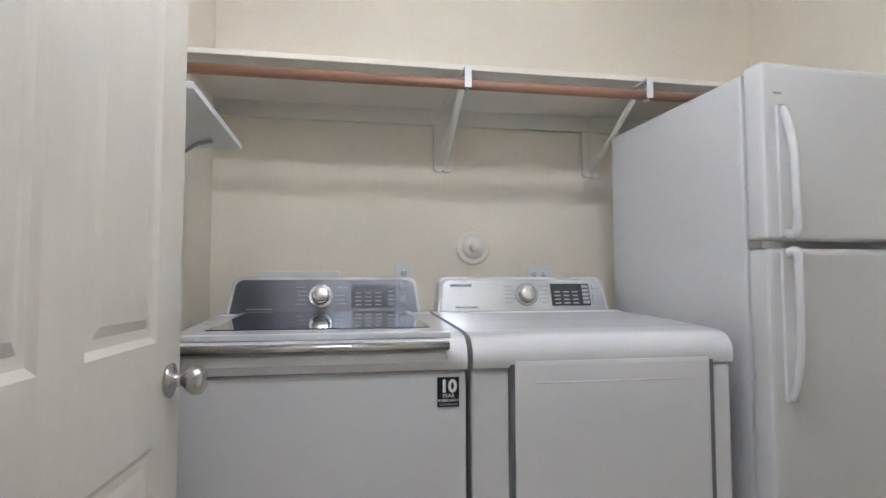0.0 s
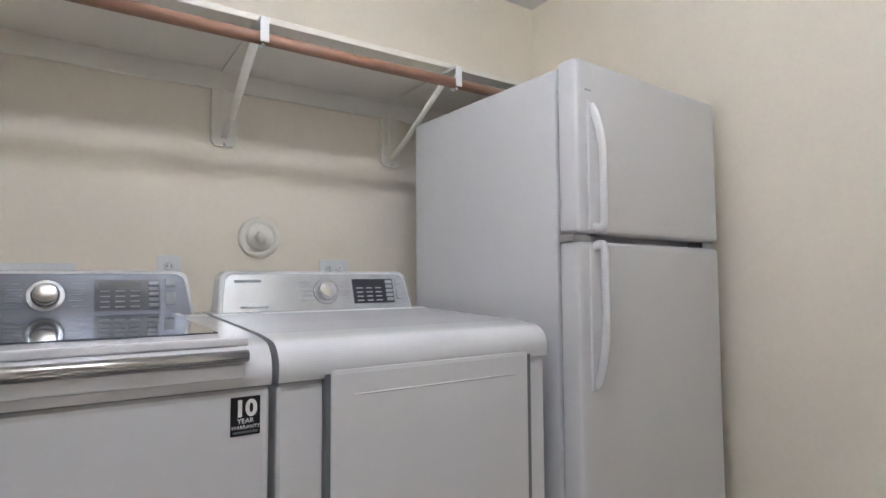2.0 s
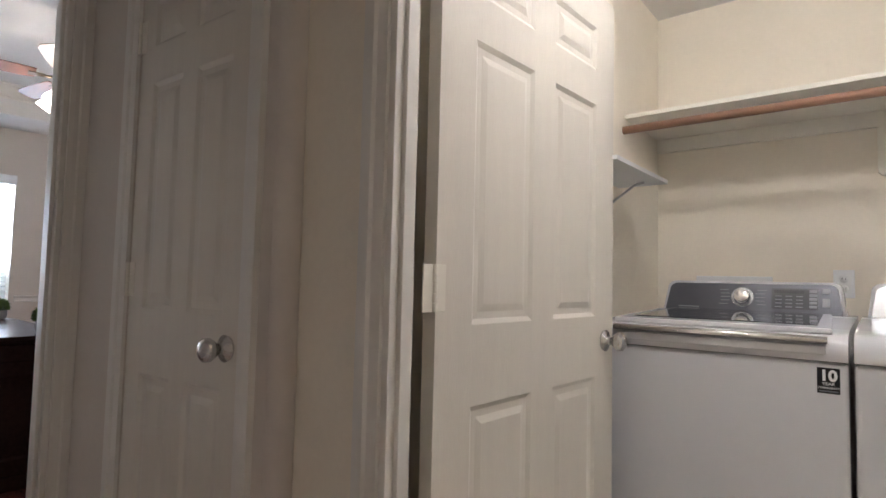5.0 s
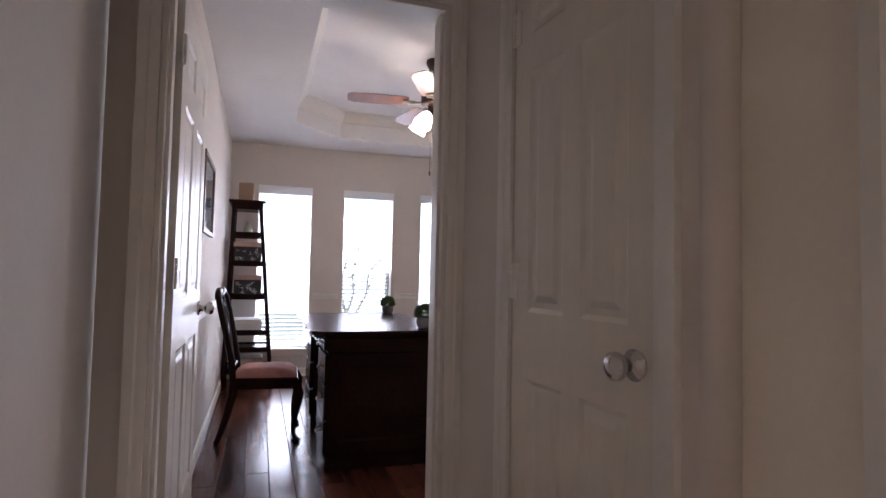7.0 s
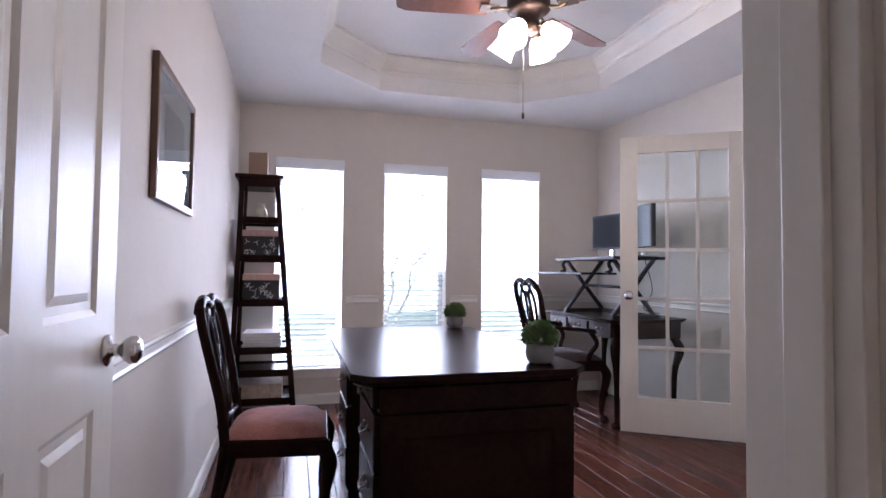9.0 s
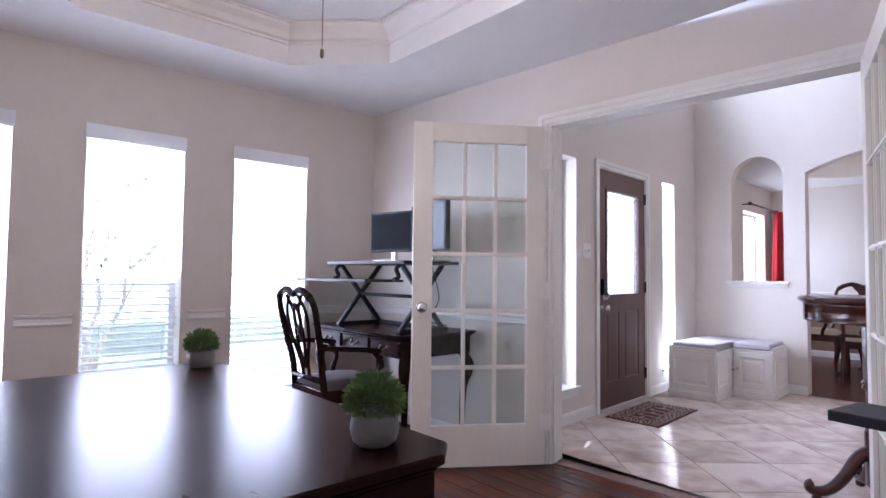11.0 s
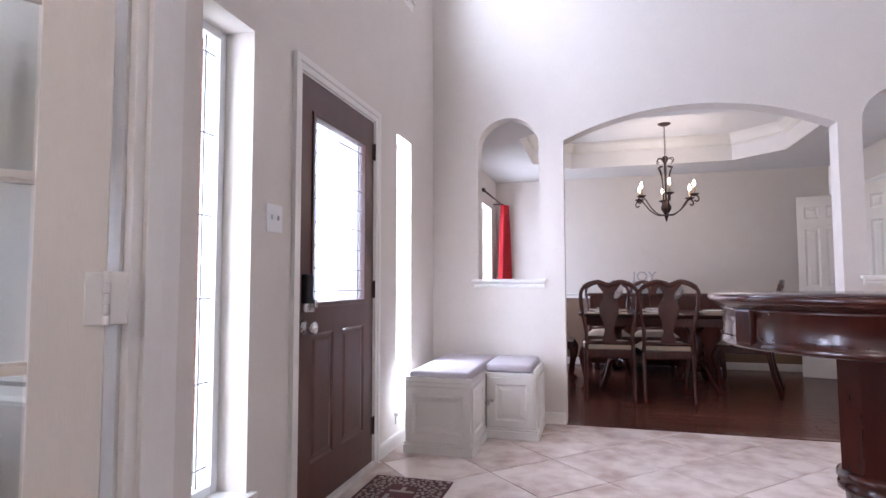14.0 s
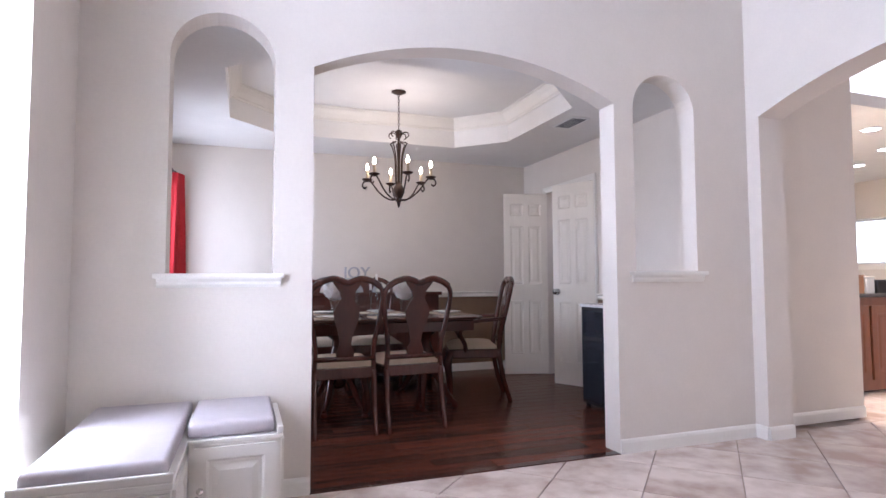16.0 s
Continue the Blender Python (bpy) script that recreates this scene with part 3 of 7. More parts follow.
# chair rails
RL = "white chair rail moulding on a beige wall"
for name, a, b in (("trim_chair_rail_a", 0.0, 0.25), ("trim_chair_rail_b", 0.87, 1.14), ("trim_chair_rail_c", 1.77, 2.02), ("trim_chair_rail_d", 2.65, 3.3)):
    run(name, b - a, RAIL, SM @ pose(0, a, 0.82, 0, 0, 90), None, RL, "chair rail")
run("trim_chair_rail_south", 4.15, RAIL, SM @ pose(4.15, 0, 0.82, 0, 0, 180), None, RL, "chair rail")
run("trim_chair_rail_foyer", 1.70, RAIL, pose(-5.26, 3.33, 0.82), None, RL, "chair rail")
run("trim_chair_rail_east", 0.8, RAIL, pose(-1.81, 3.33, 0.82), None, RL, "chair rail")
run("trim_chair_rail_dining", 4.0, RAIL, pose(-3.95, 10.05, 0.86), None, RL, "chair rail")
run("trim_chair_rail_dining_east", 1.45, RAIL, pose(0.08, 8.54, 0.86, 0, 0, -90), None, RL, "chair rail")
# brown lower wall of the dining room
bm = bmesh.new()
box(bm, -3.95, 0.08, 10.044, 10.05, 0.09, 0.86)
structure("wall_dining_wainscot", bm, BROWN_WALL, None, "brown painted lower wall under a white chair rail", "wall")
bm = bmesh.new()
box(bm, 0.074, 0.08, 7.0, 8.54, 0.09, 0.86)
structure("wall_dining_wainscot_east", bm, BROWN_WALL, None, "brown painted lower wall under a white chair rail", "wall")
# sills of the two arched niches
def niche_sill(name, x0, x1, z):
    bm = bmesh.new()
    rbox(bm, x0 - 0.05, x1 + 0.05, 6.765, 6.965, z - 0.002, z + 0.022, 0.006)
    prism_h = ((0, -0.045), (0.012, -0.045), (0.02, -0.03), (0.02, -0.018), (0.034, -0.004), (0.034, 0.0), (0, 0.0))
    a = [bm.verts.new((x0 - 0.035, 6.81 - d, z + h)) for d, h in prism_h]
    b = [bm.verts.new((x1 + 0.035, 6.81 - d, z + h)) for d, h in prism_h]
    for i in range(len(a)):
        j = (i + 1) % len(a)
        bm.faces.new((a[i], a[j], b[j], b[i]))
    bm.faces.new(a)
    bm.faces.new(b)
    structure(name, bm, TRIM, None, "white moulded sill of an arched wall niche", "niche sill")
niche_sill("trim_niche_sill_a", -3.52, -3.035, 1.075)
niche_sill("trim_niche_sill_b", -0.85, -0.36, 1.09)

# ---- windows ----
BLIND = mat("white_blind_slat", (0.86, 0.87, 0.88), 0.5, vary=0.02)
let_light_through(BLIND, 0.2, (0.95, 0.96, 0.97))
VINYL = mat("white_vinyl", (0.82, 0.83, 0.83), 0.35, vary=0.01)

def window(name, m, w, z0, z1, label, rail=None, mullions=(), blinds=False, sill=True, leaded=False):
    """A window in an opening 0..w; the room face of its wall is y = 0 and the outside lies towards +y."""
    ob = new(name)
    ob.matrix_basis = m
    tagged(ob, label, "window", "", "structure")
    d0, d1, f = 0.13, 0.19, 0.035
    bm = bmesh.new()
    for x0, x1 in ((0, f), (w - f, w)):
        box(bm, x0, x1, d0, d1, z0, z1)
    box(bm, f, w - f, d0, d1, z0, z0 + f)
    box(bm, f, w - f, d0, d1, z1 - f, z1)
    part("window_frame", bm, VINYL, ob, bevel=0.003)
    if rail:
        bm = bmesh.new()
        box(bm, f, w - f, d0 - 0.01, d1 - 0.01, rail - 0.022, rail + 0.022)
        part("meeting_rail", bm, VINYL, ob, bevel=0.003)
    for x in mullions:
        bm = bmesh.new()
        box(bm, x - 0.02, x + 0.02, d0, d1, z0 + f, z1 - f)
        part("mullion", bm, VINYL, ob, bevel=0.003)
    bm = bmesh.new()
    box(bm, f, w - f, 0.158, 0.162, z0 + f, z1 - f)
    part("pane", bm, GLASS, ob).visible_shadow = False
    if leaded:
        lines = [((f, z), (w - f, z)) for z in (z0 + 0.10 + k * (z1 - z0 - 0.2) / 5 for k in range(6))]
        lines += [((x, z0 + f), (x, z1 - f)) for x in (0.09, w - 0.09)]
        for (xa, za), (xb, zb) in lines:
            bm = bmesh.new()
            tube(bm, ((xa, 0.155, za), (xb, 0.155, zb)), 0.003, 6)
            part("lead_line", bm, GREYP, ob)
    if sill:
        bm = bmesh.new()
        rbox(bm, -0.035, w + 0.035, -0.03, 0.13, z0 - 0.02, z0 + 0.004, 0.005)
        rbox(bm, -0.02, w + 0.02, -0.012, 0.0, z0 - 0.075, z0 - 0.02, 0.004)
        part("window_sill", bm, TRIM, ob)
    if blinds:
        bm = bmesh.new()
        rbox(bm, 0.008, w - 0.008, 0.02, 0.08, z1 - 0.05, z1 - 0.002, 0.004)
        part("headrail", bm, BLIND, ob)
        bm = bmesh.new()
        rbox(bm, -0.01, w + 0.01, -0.012, 0.014, z1 - 0.07, z1 + 0.02, 0.006)
        part("valance", bm, BLIND, ob, "white moulded blind valance")
        slat = bmesh.new()
        n = 5
        rows = []
        for i in range(n):
            y = (i / (n - 1) - 0.5) * 0.048
            rows.append([slat.verts.new((x, y, 0.004 * (1 - (2 * i / (n - 1) - 1) ** 2) + dz)) for x in (0.012, w - 0.012) for dz in (0, 0.0025)])
        for p, q in zip(rows, rows[1:]):
            slat.faces.new((p[0], q[0], q[2], p[2]))
            slat.faces.new((p[1], p[3], q[3], q[1]))
        slat.faces.new(rows[0])
        me = bpy.data.meshes.new("slat")
        slat.to_mesh(me)
        slat.free()
        me.materials.append(BLIND)
        z, k = z1 - 0.085, 0
        while z > z0 + 0.05:
            s = new("slat", me)
            s.parent = ob
            s.matrix_basis = pose(0, 0.05, z, 9 + 1.5 * math.sin(k * 1.7), 0, 0.12 * math.sin(k * 2.3))
            z -= 0.043
            k += 1
        bm = bmesh.new()
        rbox(bm, 0.01, w - 0.01, 0.03, 0.07, z0 + 0.008, z0 + 0.026, 0.004)
        part("bottom_rail", bm, BLIND, ob)
        for x in (0.1, w - 0.1):
            bm = bmesh.new()
            tube(bm, ((x, 0.02, z1 - 0.08), (x, 0.02, z0 + 0.02)), 0.0012, 6)
            part("ladder_cord", bm, BLIND, ob)
            bm = bmesh.new()
            lathe(bm, ((0.002, 0), (0.006, 0.004), (0.005, 0.02), (0.002, 0.026)), 8, pose(x, 0.012, 1.15 + 0.05 * x))
            part("cord_knob", bm, BLACK, ob, "small dark cord knob")
    return ob

for i, (a, b) in enumerate(WINS):
    window("window_study_%d" % (i + 1), SM @ pose(0, a, 0, 0, 0, 90), b - a, 0.29, 1.995, "tall window with white horizontal blinds, daylight behind", rail=1.12, blinds=True)
window("window_sidelight_a", pose(-3.90, 4.025, 0, 0, 0, 90), 0.30, 0.27, 2.07, "tall narrow leaded sidelight window beside the front door", leaded=True)
window("window_sidelight_b", pose(-3.90, 5.95, 0, 0, 0, 90), 0.30, 0.22, 2.08, "tall narrow leaded sidelight window beside the front door", leaded=True)
window("window_transom", pose(-3.90, 5.21, 0, 0, 0, 90), 1.03, 3.15, 4.4, "upper foyer window in a white frame", mullions=(0.5,))
window("window_dining", pose(-3.95, 8.71, 0, 0, 0, 90), 1.0, 0.75, 2.05, "dining room window in a white frame", mullions=(0.5,))
window("window_kitchen", pose(5.2, 9.7, 0, 0, 0, -90), 1.6, 1.26, 1.92, "bright kitchen window over the counter", mullions=(0.8,))

# ---- outside ----
BRICK = mat("red_brick", (0.32, 0.12, 0.08), 0.9, vary=0.25, scale=20, bump=0.4, bump_scale=40)
MORTAR = mat("mortar", (0.5, 0.46, 0.42), 0.95)
porch = structure("wall_porch", wall_mesh(0.41, 3.2, 0.35, ()), MORTAR, pose(-5.42, 5.72, -0.2, 0, 0, 90), "red brick porch pillar outside the sidelight", "wall")
BARK = mat("bark", (0.58, 0.53, 0.47), 0.9, vary=0.3, bump=0.5, bump_scale=30)
LEAF = mat("leaf_green", (0.34, 0.38, 0.27), 0.6, vary=0.4)

def tree(m, seed, height, label, stems=4, leaves=1100):
    rnd = random.Random(seed)
    ob = thing("tree", m, label, "tree")
    bm = bmesh.new()
    tips = []
    for s in range(stems):
        a = 2 * math.pi * s / stems + rnd.uniform(-0.4, 0.4)
        p = [(0.05 * math.cos(a), 0.05 * math.sin(a), 0)]
        for k in range(1, 6):
            f = k / 5
            p.append((math.cos(a) * (0.05 + 0.55 * f * f) + rnd.uniform(-0.06, 0.06), math.sin(a) * (0.05 + 0.55 * f * f) + rnd.uniform(-0.06, 0.06), height * 0.75 * f))
        tube(bm, curve_pts(p, 4), 0.035, 8, 0.012)
        for k in range(5):
            b = Vector(p[rnd.randint(3, 5)])
            e = b + Vector((rnd.uniform(-0.6, 0.6), rnd.uniform(-0.6, 0.6), rnd.uniform(0.2, 0.7)))
            tube(bm, (b, (b + e) / 2 + Vector((0, 0, 0.06)), e), 0.012, 6, 0.004)
            tips += [e, (b + e) / 2]
    part("trunk", bm, BARK, ob)
    bm = bmesh.new()
    for k in range(leaves):
        c = rnd.choice(tips) + Vector((rnd.gauss(0, 0.2), rnd.gauss(0, 0.2), rnd.gauss(0, 0.2)))
        q = Euler((rnd.uniform(0, 6), rnd.uniform(0, 6), rnd.uniform(0, 6))).to_matrix()
        s = rnd.uniform(0.03, 0.06)
        v = [bm.verts.new(c + q @ Vector(d) * s) for d in ((-1, 0, 0), (0, -0.45, 0.1), (1, 0, 0), (0, 0.45, 0.1))]
        bm.faces.new(v)
    part("crown", bm, LEAF, ob)
    return ob

tree(SM @ pose(-2.6, 1.62, -0.25), 3, 2.3, "slender multi-stemmed tree outside the study window", 5, 70)
bm = bmesh.new()
v = [bm.verts.new(p) for p in ((-18, -55, -0.3), (-18, 70, -0.3), (-18, 70, 20), (-18, -55, 20))]
bm.faces.new(v)
v = [bm.verts.new(p) for p in ((30, -20, -0.3), (30, 50, -0.3), (30, 50, 20), (30, -20, 20))]
bm.faces.new(v)
structure("backdrop", bm, glow("hazy_bright_sky", (0.93, 0.97, 1.0), 1.9), None, "bright hazy sky beyond the front lawn", "backdrop")

# ---- laundry room ----
DARKGLASS = mat("dark_glass", (0.03, 0.035, 0.045), 0.06, vary=0.05, coat=0.5)
PANEL_W = mat("washer_panel", (0.12, 0.125, 0.145), 0.3, 0.75, vary=0.05, scale=3)
PANEL_D = mat("dryer_panel", (0.56, 0.58, 0.61), 0.27, 0.75, vary=0.03, scale=3)
WASHDISP = mat("washer_display", (0.045, 0.048, 0.056), 0.3, 0.1, vary=0.05)
MARK = mat("grey_print", (0.32, 0.33, 0.35), 0.6)
LIGHTMARK = mat("pale_grey_print", (0.38, 0.39, 0.42), 0.5)
WHITEMARK = mat("white_print", (0.85, 0.85, 0.85), 0.6)

def words(text, size, material, parent, m, name="lettering", extrude=0.0004, bold=0.0):
    cu = bpy.data.curves.new(name, "FONT")
    cu.body, cu.size, cu.extrude, cu.offset, cu.align_x = text, size, extrude, bold, "CENTER"
    tmp = bpy.data.objects.new(name, cu)
    scene.collection.objects.link(tmp)
    dep = bpy.context.evaluated_depsgraph_get()
    me = bpy.data.meshes.new_from_object(tmp.evaluated_get(dep))
    bpy.data.objects.remove(tmp)
    me.materials.clear()
    me.materials.append(material)
    ob = new(name, me)
    ob.parent = parent
    ob.matrix_basis = m
    return ob

def bar(bm, x0, x1, y, z0, z1, t=0.0008):
    box(bm, x0, x1, y - t, y, z0, z1)

def appliance(kind, m, label):
    """A top-panel washer or dryer, 0.685 wide, its front at y = 0."""
    W = 0.685
    ob = thing(kind, m, label, kind, "laundry pair")
    bm = bmesh.new()
    rbox(bm, 0, W, 0.006, 0.74, 0.03, 0.912, 0.014, 3)
    part("cabinet", bm, WHITE_AP, ob, smooth=False)
    for x in (0.06, W - 0.06):
        for y in (0.08, 0.66):
            bm = bmesh.new()
            lathe(bm, ((0.02, 0), (0.022, 0.006), (0.014, 0.012), (0.014, 0.032)), 12, pose(x, y, 0))
            part("foot", bm, BLACK, ob)
    # top deck: an outline seen from the side, pulled across
    own = bmesh.new()
    front = curve_pts([(0.0, 0.915, 0), (-0.004, 0.935, 0), (-0.001, 0.956, 0), (0.012, 0.976, 0), (0.040, 0.990, 0), (0.12, 0.997, 0)], 4)
    side = [(p.x, p.y) for p in front] + [(0.30, 1.004), (0.58, 1.012), (0.60, 1.016), (0.74, 1.016), (0.74, 0.915)]
    a = [own.verts.new((0.0, y, z)) for y, z in side]
    b = [own.verts.new((W, y, z)) for y, z in side]
    own.faces.new(a)
    own.faces.new(list(reversed(b)))
    for i in range(len(side)):
        j = (i + 1) % len(side)
        own.faces.new((a[i], b[i], b[j], a[j]))
    bmesh.ops.bevel(own, geom=[e for e in own.edges if abs(e.verts[0].co.x - e.verts[1].co.x) < 1e-5 and max(e.verts[0].co.z, e.verts[1].co.z) > 0.95], offset=0.022, segments=4, profile=0.5, affect="EDGES", clamp_overlap=True)
    bm = bmesh.new()
    merge(bm, own)
    part("top_deck", bm, WHITE_AP, ob, bevel=0.003)
    # raised control console
    def console(inset, y_front, top, thick_mat, name, lab=""):
        own = bmesh.new()
        x0, x1 = 0.016 + inset, W - 0.028 - inset
        zb, zt = 1.004 + inset, 1.136 - inset * 0.8
        r = 0.03
        out = [(x0, zb), (x1, zb)]
        for k in range(7):
            t = math.pi / 2 * k / 6
            out.append((x1 - 0.012 - r + r * math.cos(t), zt - r + r * math.sin(t)))
        for k in range(7):
            t = math.pi / 2 + math.pi / 2 * k / 6
            out.append((x0 + 0.012 + r + r * math.cos(t), zt - r + r * math.sin(t)))
        f = [own.verts.new((x, y_front + (z - 1.0) * 0.32, z)) for x, z in out]
        k = [own.verts.new((x, y_front + thick_mat + (z - 1.0) * (0.32 if thick_mat < 0.05 else 0.12), z)) for x, z in out]
        own.faces.new(f)
        own.faces.new(list(reversed(k)))
        for i in range(len(out)):
            j = (i + 1) % len(out)
            own.faces.new((f[j], f[i], k[i], k[j]))
        b2 = bmesh.new()
        merge(b2, own)
        return b2
    part("console", console(0.0, 0.612, 0, 0.10, "console"), WHITE_AP, ob, bevel=0.006)
    part("control_panel", console(0.011, 0.607, 0, 0.01, "panel"), PANEL_W if kind == "washer" else PANEL_D, ob, "dark blue-grey metallic control panel" if kind == "washer" else "silver metallic control panel", bevel=0.002)
    def on(x, z, off=0.0):
        return pose(x, 0.607 + (z - 1.0) * 0.32 - off, z, 90 - 17.7)
    dial_x = 0.319 if kind == "washer" else 0.344
    bm = bmesh.new()
    lathe(bm, ((0.040, 0), (0.041, 0.003), (0.036, 0.005), (0.0355, 0.004)), 32, on(dial_x, 1.073, 0.001))
    part("dial_ring", bm, PANEL_D, ob)
    bm = bmesh.new()
    lathe(bm, ((0.029, 0), (0.030, 0.010), (0.027, 0.022), (0.022, 0.025), (0.0, 0.0235)), 32, on(dial_x, 1.073, 0.004))
    part("dial", bm, CHROME, ob, "round chrome programme dial")
    bm = bmesh.new()
    x0, x1 = (0.42, 0.571) if kind == "washer" else (0.437, 0.584)
    half, mid_x = (x1 - x0) / 2, (x0 + x1) / 2
    tilt = pose(mid_x, 0.607 + 0.072 * 0.32 - 0.0012, 1.072, -17.7)
    bm = bmesh.new()
    box(bm, -half, half, -0.001, 0.0, -0.041, 0.041)
    bm.transform(tilt)
    part("display", bm, DARKGLASS if kind == "dryer" else WASHDISP, ob, "dark display window with button rows")
    bm = bmesh.new()
    box(bm, -half + 0.008, half - 0.045, -0.0018, -0.001, 0.022, 0.034)
    bm.transform(tilt)
    part("digit_window", bm, DARKGLASS, ob, "small dark digit window")
    for r in range(4):
        for k in range(3):
            xx = -half + 0.012 + k * 0.034
            bm = bmesh.new()
            box(bm, xx, xx + 0.022, -0.003, -0.0012, 0.010 - r * 0.014 - 0.0016, 0.010 - r * 0.014 + 0.0016)
            bm.transform(tilt)
            part("button_label", bm, LIGHTMARK, ob)
    for r in range(5):
        bm = bmesh.new()
        box(bm, half - 0.028, half - 0.004, -0.0045, -0.001, 0.030 - r * 0.0148 - 0.005, 0.030 - r * 0.0148 + 0.005)
        bm.transform(tilt)
        part("button", bm, LIGHTMARK, ob)
    for zz, hh in ((1.103, 0.010), (1.060, 0.017)):
        bm = bmesh.new()
        rbox(bm, -0.012, 0.012, -0.003, 0, -hh, hh, 0.002, 2)
        bm.transform(pose(x1 + 0.024, 0.607 + (zz - 1.0) * 0.32 - 0.0008, zz, -17.7))
        part("power_button", bm, LIGHTMARK if kind == "washer" else PANEL_D, ob)
    for sx in (-1, 1):
        for k in range(5):
            bm = bmesh.new()
            box(bm, -0.016, 0.016, -0.001, 0, -0.001, 0.001)
            bm.transform(pose(dial_x + sx * (0.062 + (0.006 if k in (0, 4) else 0)), 0.607 + (0.046 + k * 0.014) * 0.32 - 0.0006, 1.046 + k * 0.014, -17.7))
            part("programme_mark", bm, MARK, ob)
    # a plain bar in place of the maker's mark, and a line of small print
    if kind == "dryer":
        bm = bmesh.new()
        box(bm, -0.038, 0.038, -0.001, 0, -0.004, 0.004)
        bm.transform(pose(0.105, 0.607 + 0.106 * 0.32 - 0.0006, 1.106, -17.7))
        part("maker_mark", bm, MARK, ob)
    bm = bmesh.new()
    box(bm, -0.04, 0.04, -0.001, 0, -0.002, 0.002)
    bm.transform(pose(0.12, 0.607 + 0.03 * 0.32 - 0.0006, 1.03, -17.7))
    part("small_print", bm, MARK, ob)
    if kind == "washer":
        own = bmesh.new()
        lid = [(0.035, 0.022), (W - 0.035, 0.022), (W - 0.07, 0.585), (0.07, 0.585)]
        lo = [own.verts.new((x, y, 0.985 + y * 0.05)) for x, y in lid]
        hi = [own.verts.new((x, y, 1.002 + y * 0.035)) for x, y in lid]
        own.faces.new(hi)
        own.faces.new(list(reversed(lo)))
        for i in range(4):
            own.faces.new((lo[i], lo[(i + 1) % 4], hi[(i + 1) % 4], hi[i]))
        bm = bmesh.new()
        merge(bm, own)
        lid_ob = part("lid", bm, WHITE_AP, ob, bevel=0.004)
        own = bmesh.new()
        g = [(0.075, 0.10), (W - 0.075, 0.10), (W - 0.095, 0.57), (0.095, 0.57)]
        lo = [own.verts.new((x, y, 1.000 + y * 0.035)) for x, y in g]
        hi = [own.verts.new((x, y, 1.0045 + y * 0.035)) for x, y in g]
        own.faces.new(hi)
        for i in range(4):
            own.faces.new((lo[i], lo[(i + 1) % 4], hi[(i + 1) % 4], hi[i]))
        bm = bmesh.new()
        merge(bm, own)
        part("lid_glass", bm, DARKGLASS, lid_ob, "dark tinted glass lid window")
        bm = bmesh.new()
        tube(bm, ((0.045, -0.006, 0.972), (W - 0.045, -0.006, 0.972)), 0.014, 14, flat=0.75)
        part("lid_handle", bm, CHROME, lid_ob, "chrome handle strip across the lid")
        bm = bmesh.new()
        rbox(bm, 0.05, W - 0.05, -0.008, -0.001, 0.932, 0.958, 0.006, 2)
        part("handle_recess", bm, WHITE_AP, ob, "white recess under the lid handle")
        bm = bmesh.new()
        box(bm, 0.614, 0.666, 0.0038, 0.0058, 0.828, 0.897)
        lab = part("warranty_label", bm, BLACK, ob, "black sticker with white lettering")
        words("10", 0.040, WHITEMARK, lab, pose(0.640, 0.0034, 0.863, 90), "numeral", bold=0.0016)
        words("YEAR", 0.0125, WHITEMARK, lab, pose(0.640, 0.0034, 0.850, 90))
        words("WARRANTY", 0.0092, WHITEMARK, lab, pose(0.640, 0.0034, 0.840, 90))
        bm = bmesh.new()
        bar(bm, 0.618, 0.662, 0.0038, 0.832, 0.836)
        part("print_bar", bm, GREYP, lab)
    else:
        bm = bmesh.new()
        rbox(bm, 0.098, W - 0.062, -0.006, 0.03, 0.20, 0.936, 0.016, 3)
        d = part("dryer_door", bm, WHITE_AP, ob)
        bm = bmesh.new()
        rbox(bm, 0.15, W - 0.11, -0.0072, -0.004, 0.876, 0.880, 0.0012, 1)
        part("door_crease", bm, WHITE_AP, d)
        # shade in the gap round the door, coloured in as a grey slab
        bm = bmesh.new()
        rbox(bm, 0.088, W - 0.053, -0.002, 0.012, 0.191, 0.942, 0.004, 1)
        part("door_gap", bm, GREYP, ob, "thin grey slab for the shade in the gap round the door")
    return ob

appliance("washer", LM @ pose(0.252, 1.90, 0), "white top-loading washing machine with a dark glass lid")
appliance("dryer", LM @ pose(0.950, 1.90, 0), "white clothes dryer with a silver control panel")

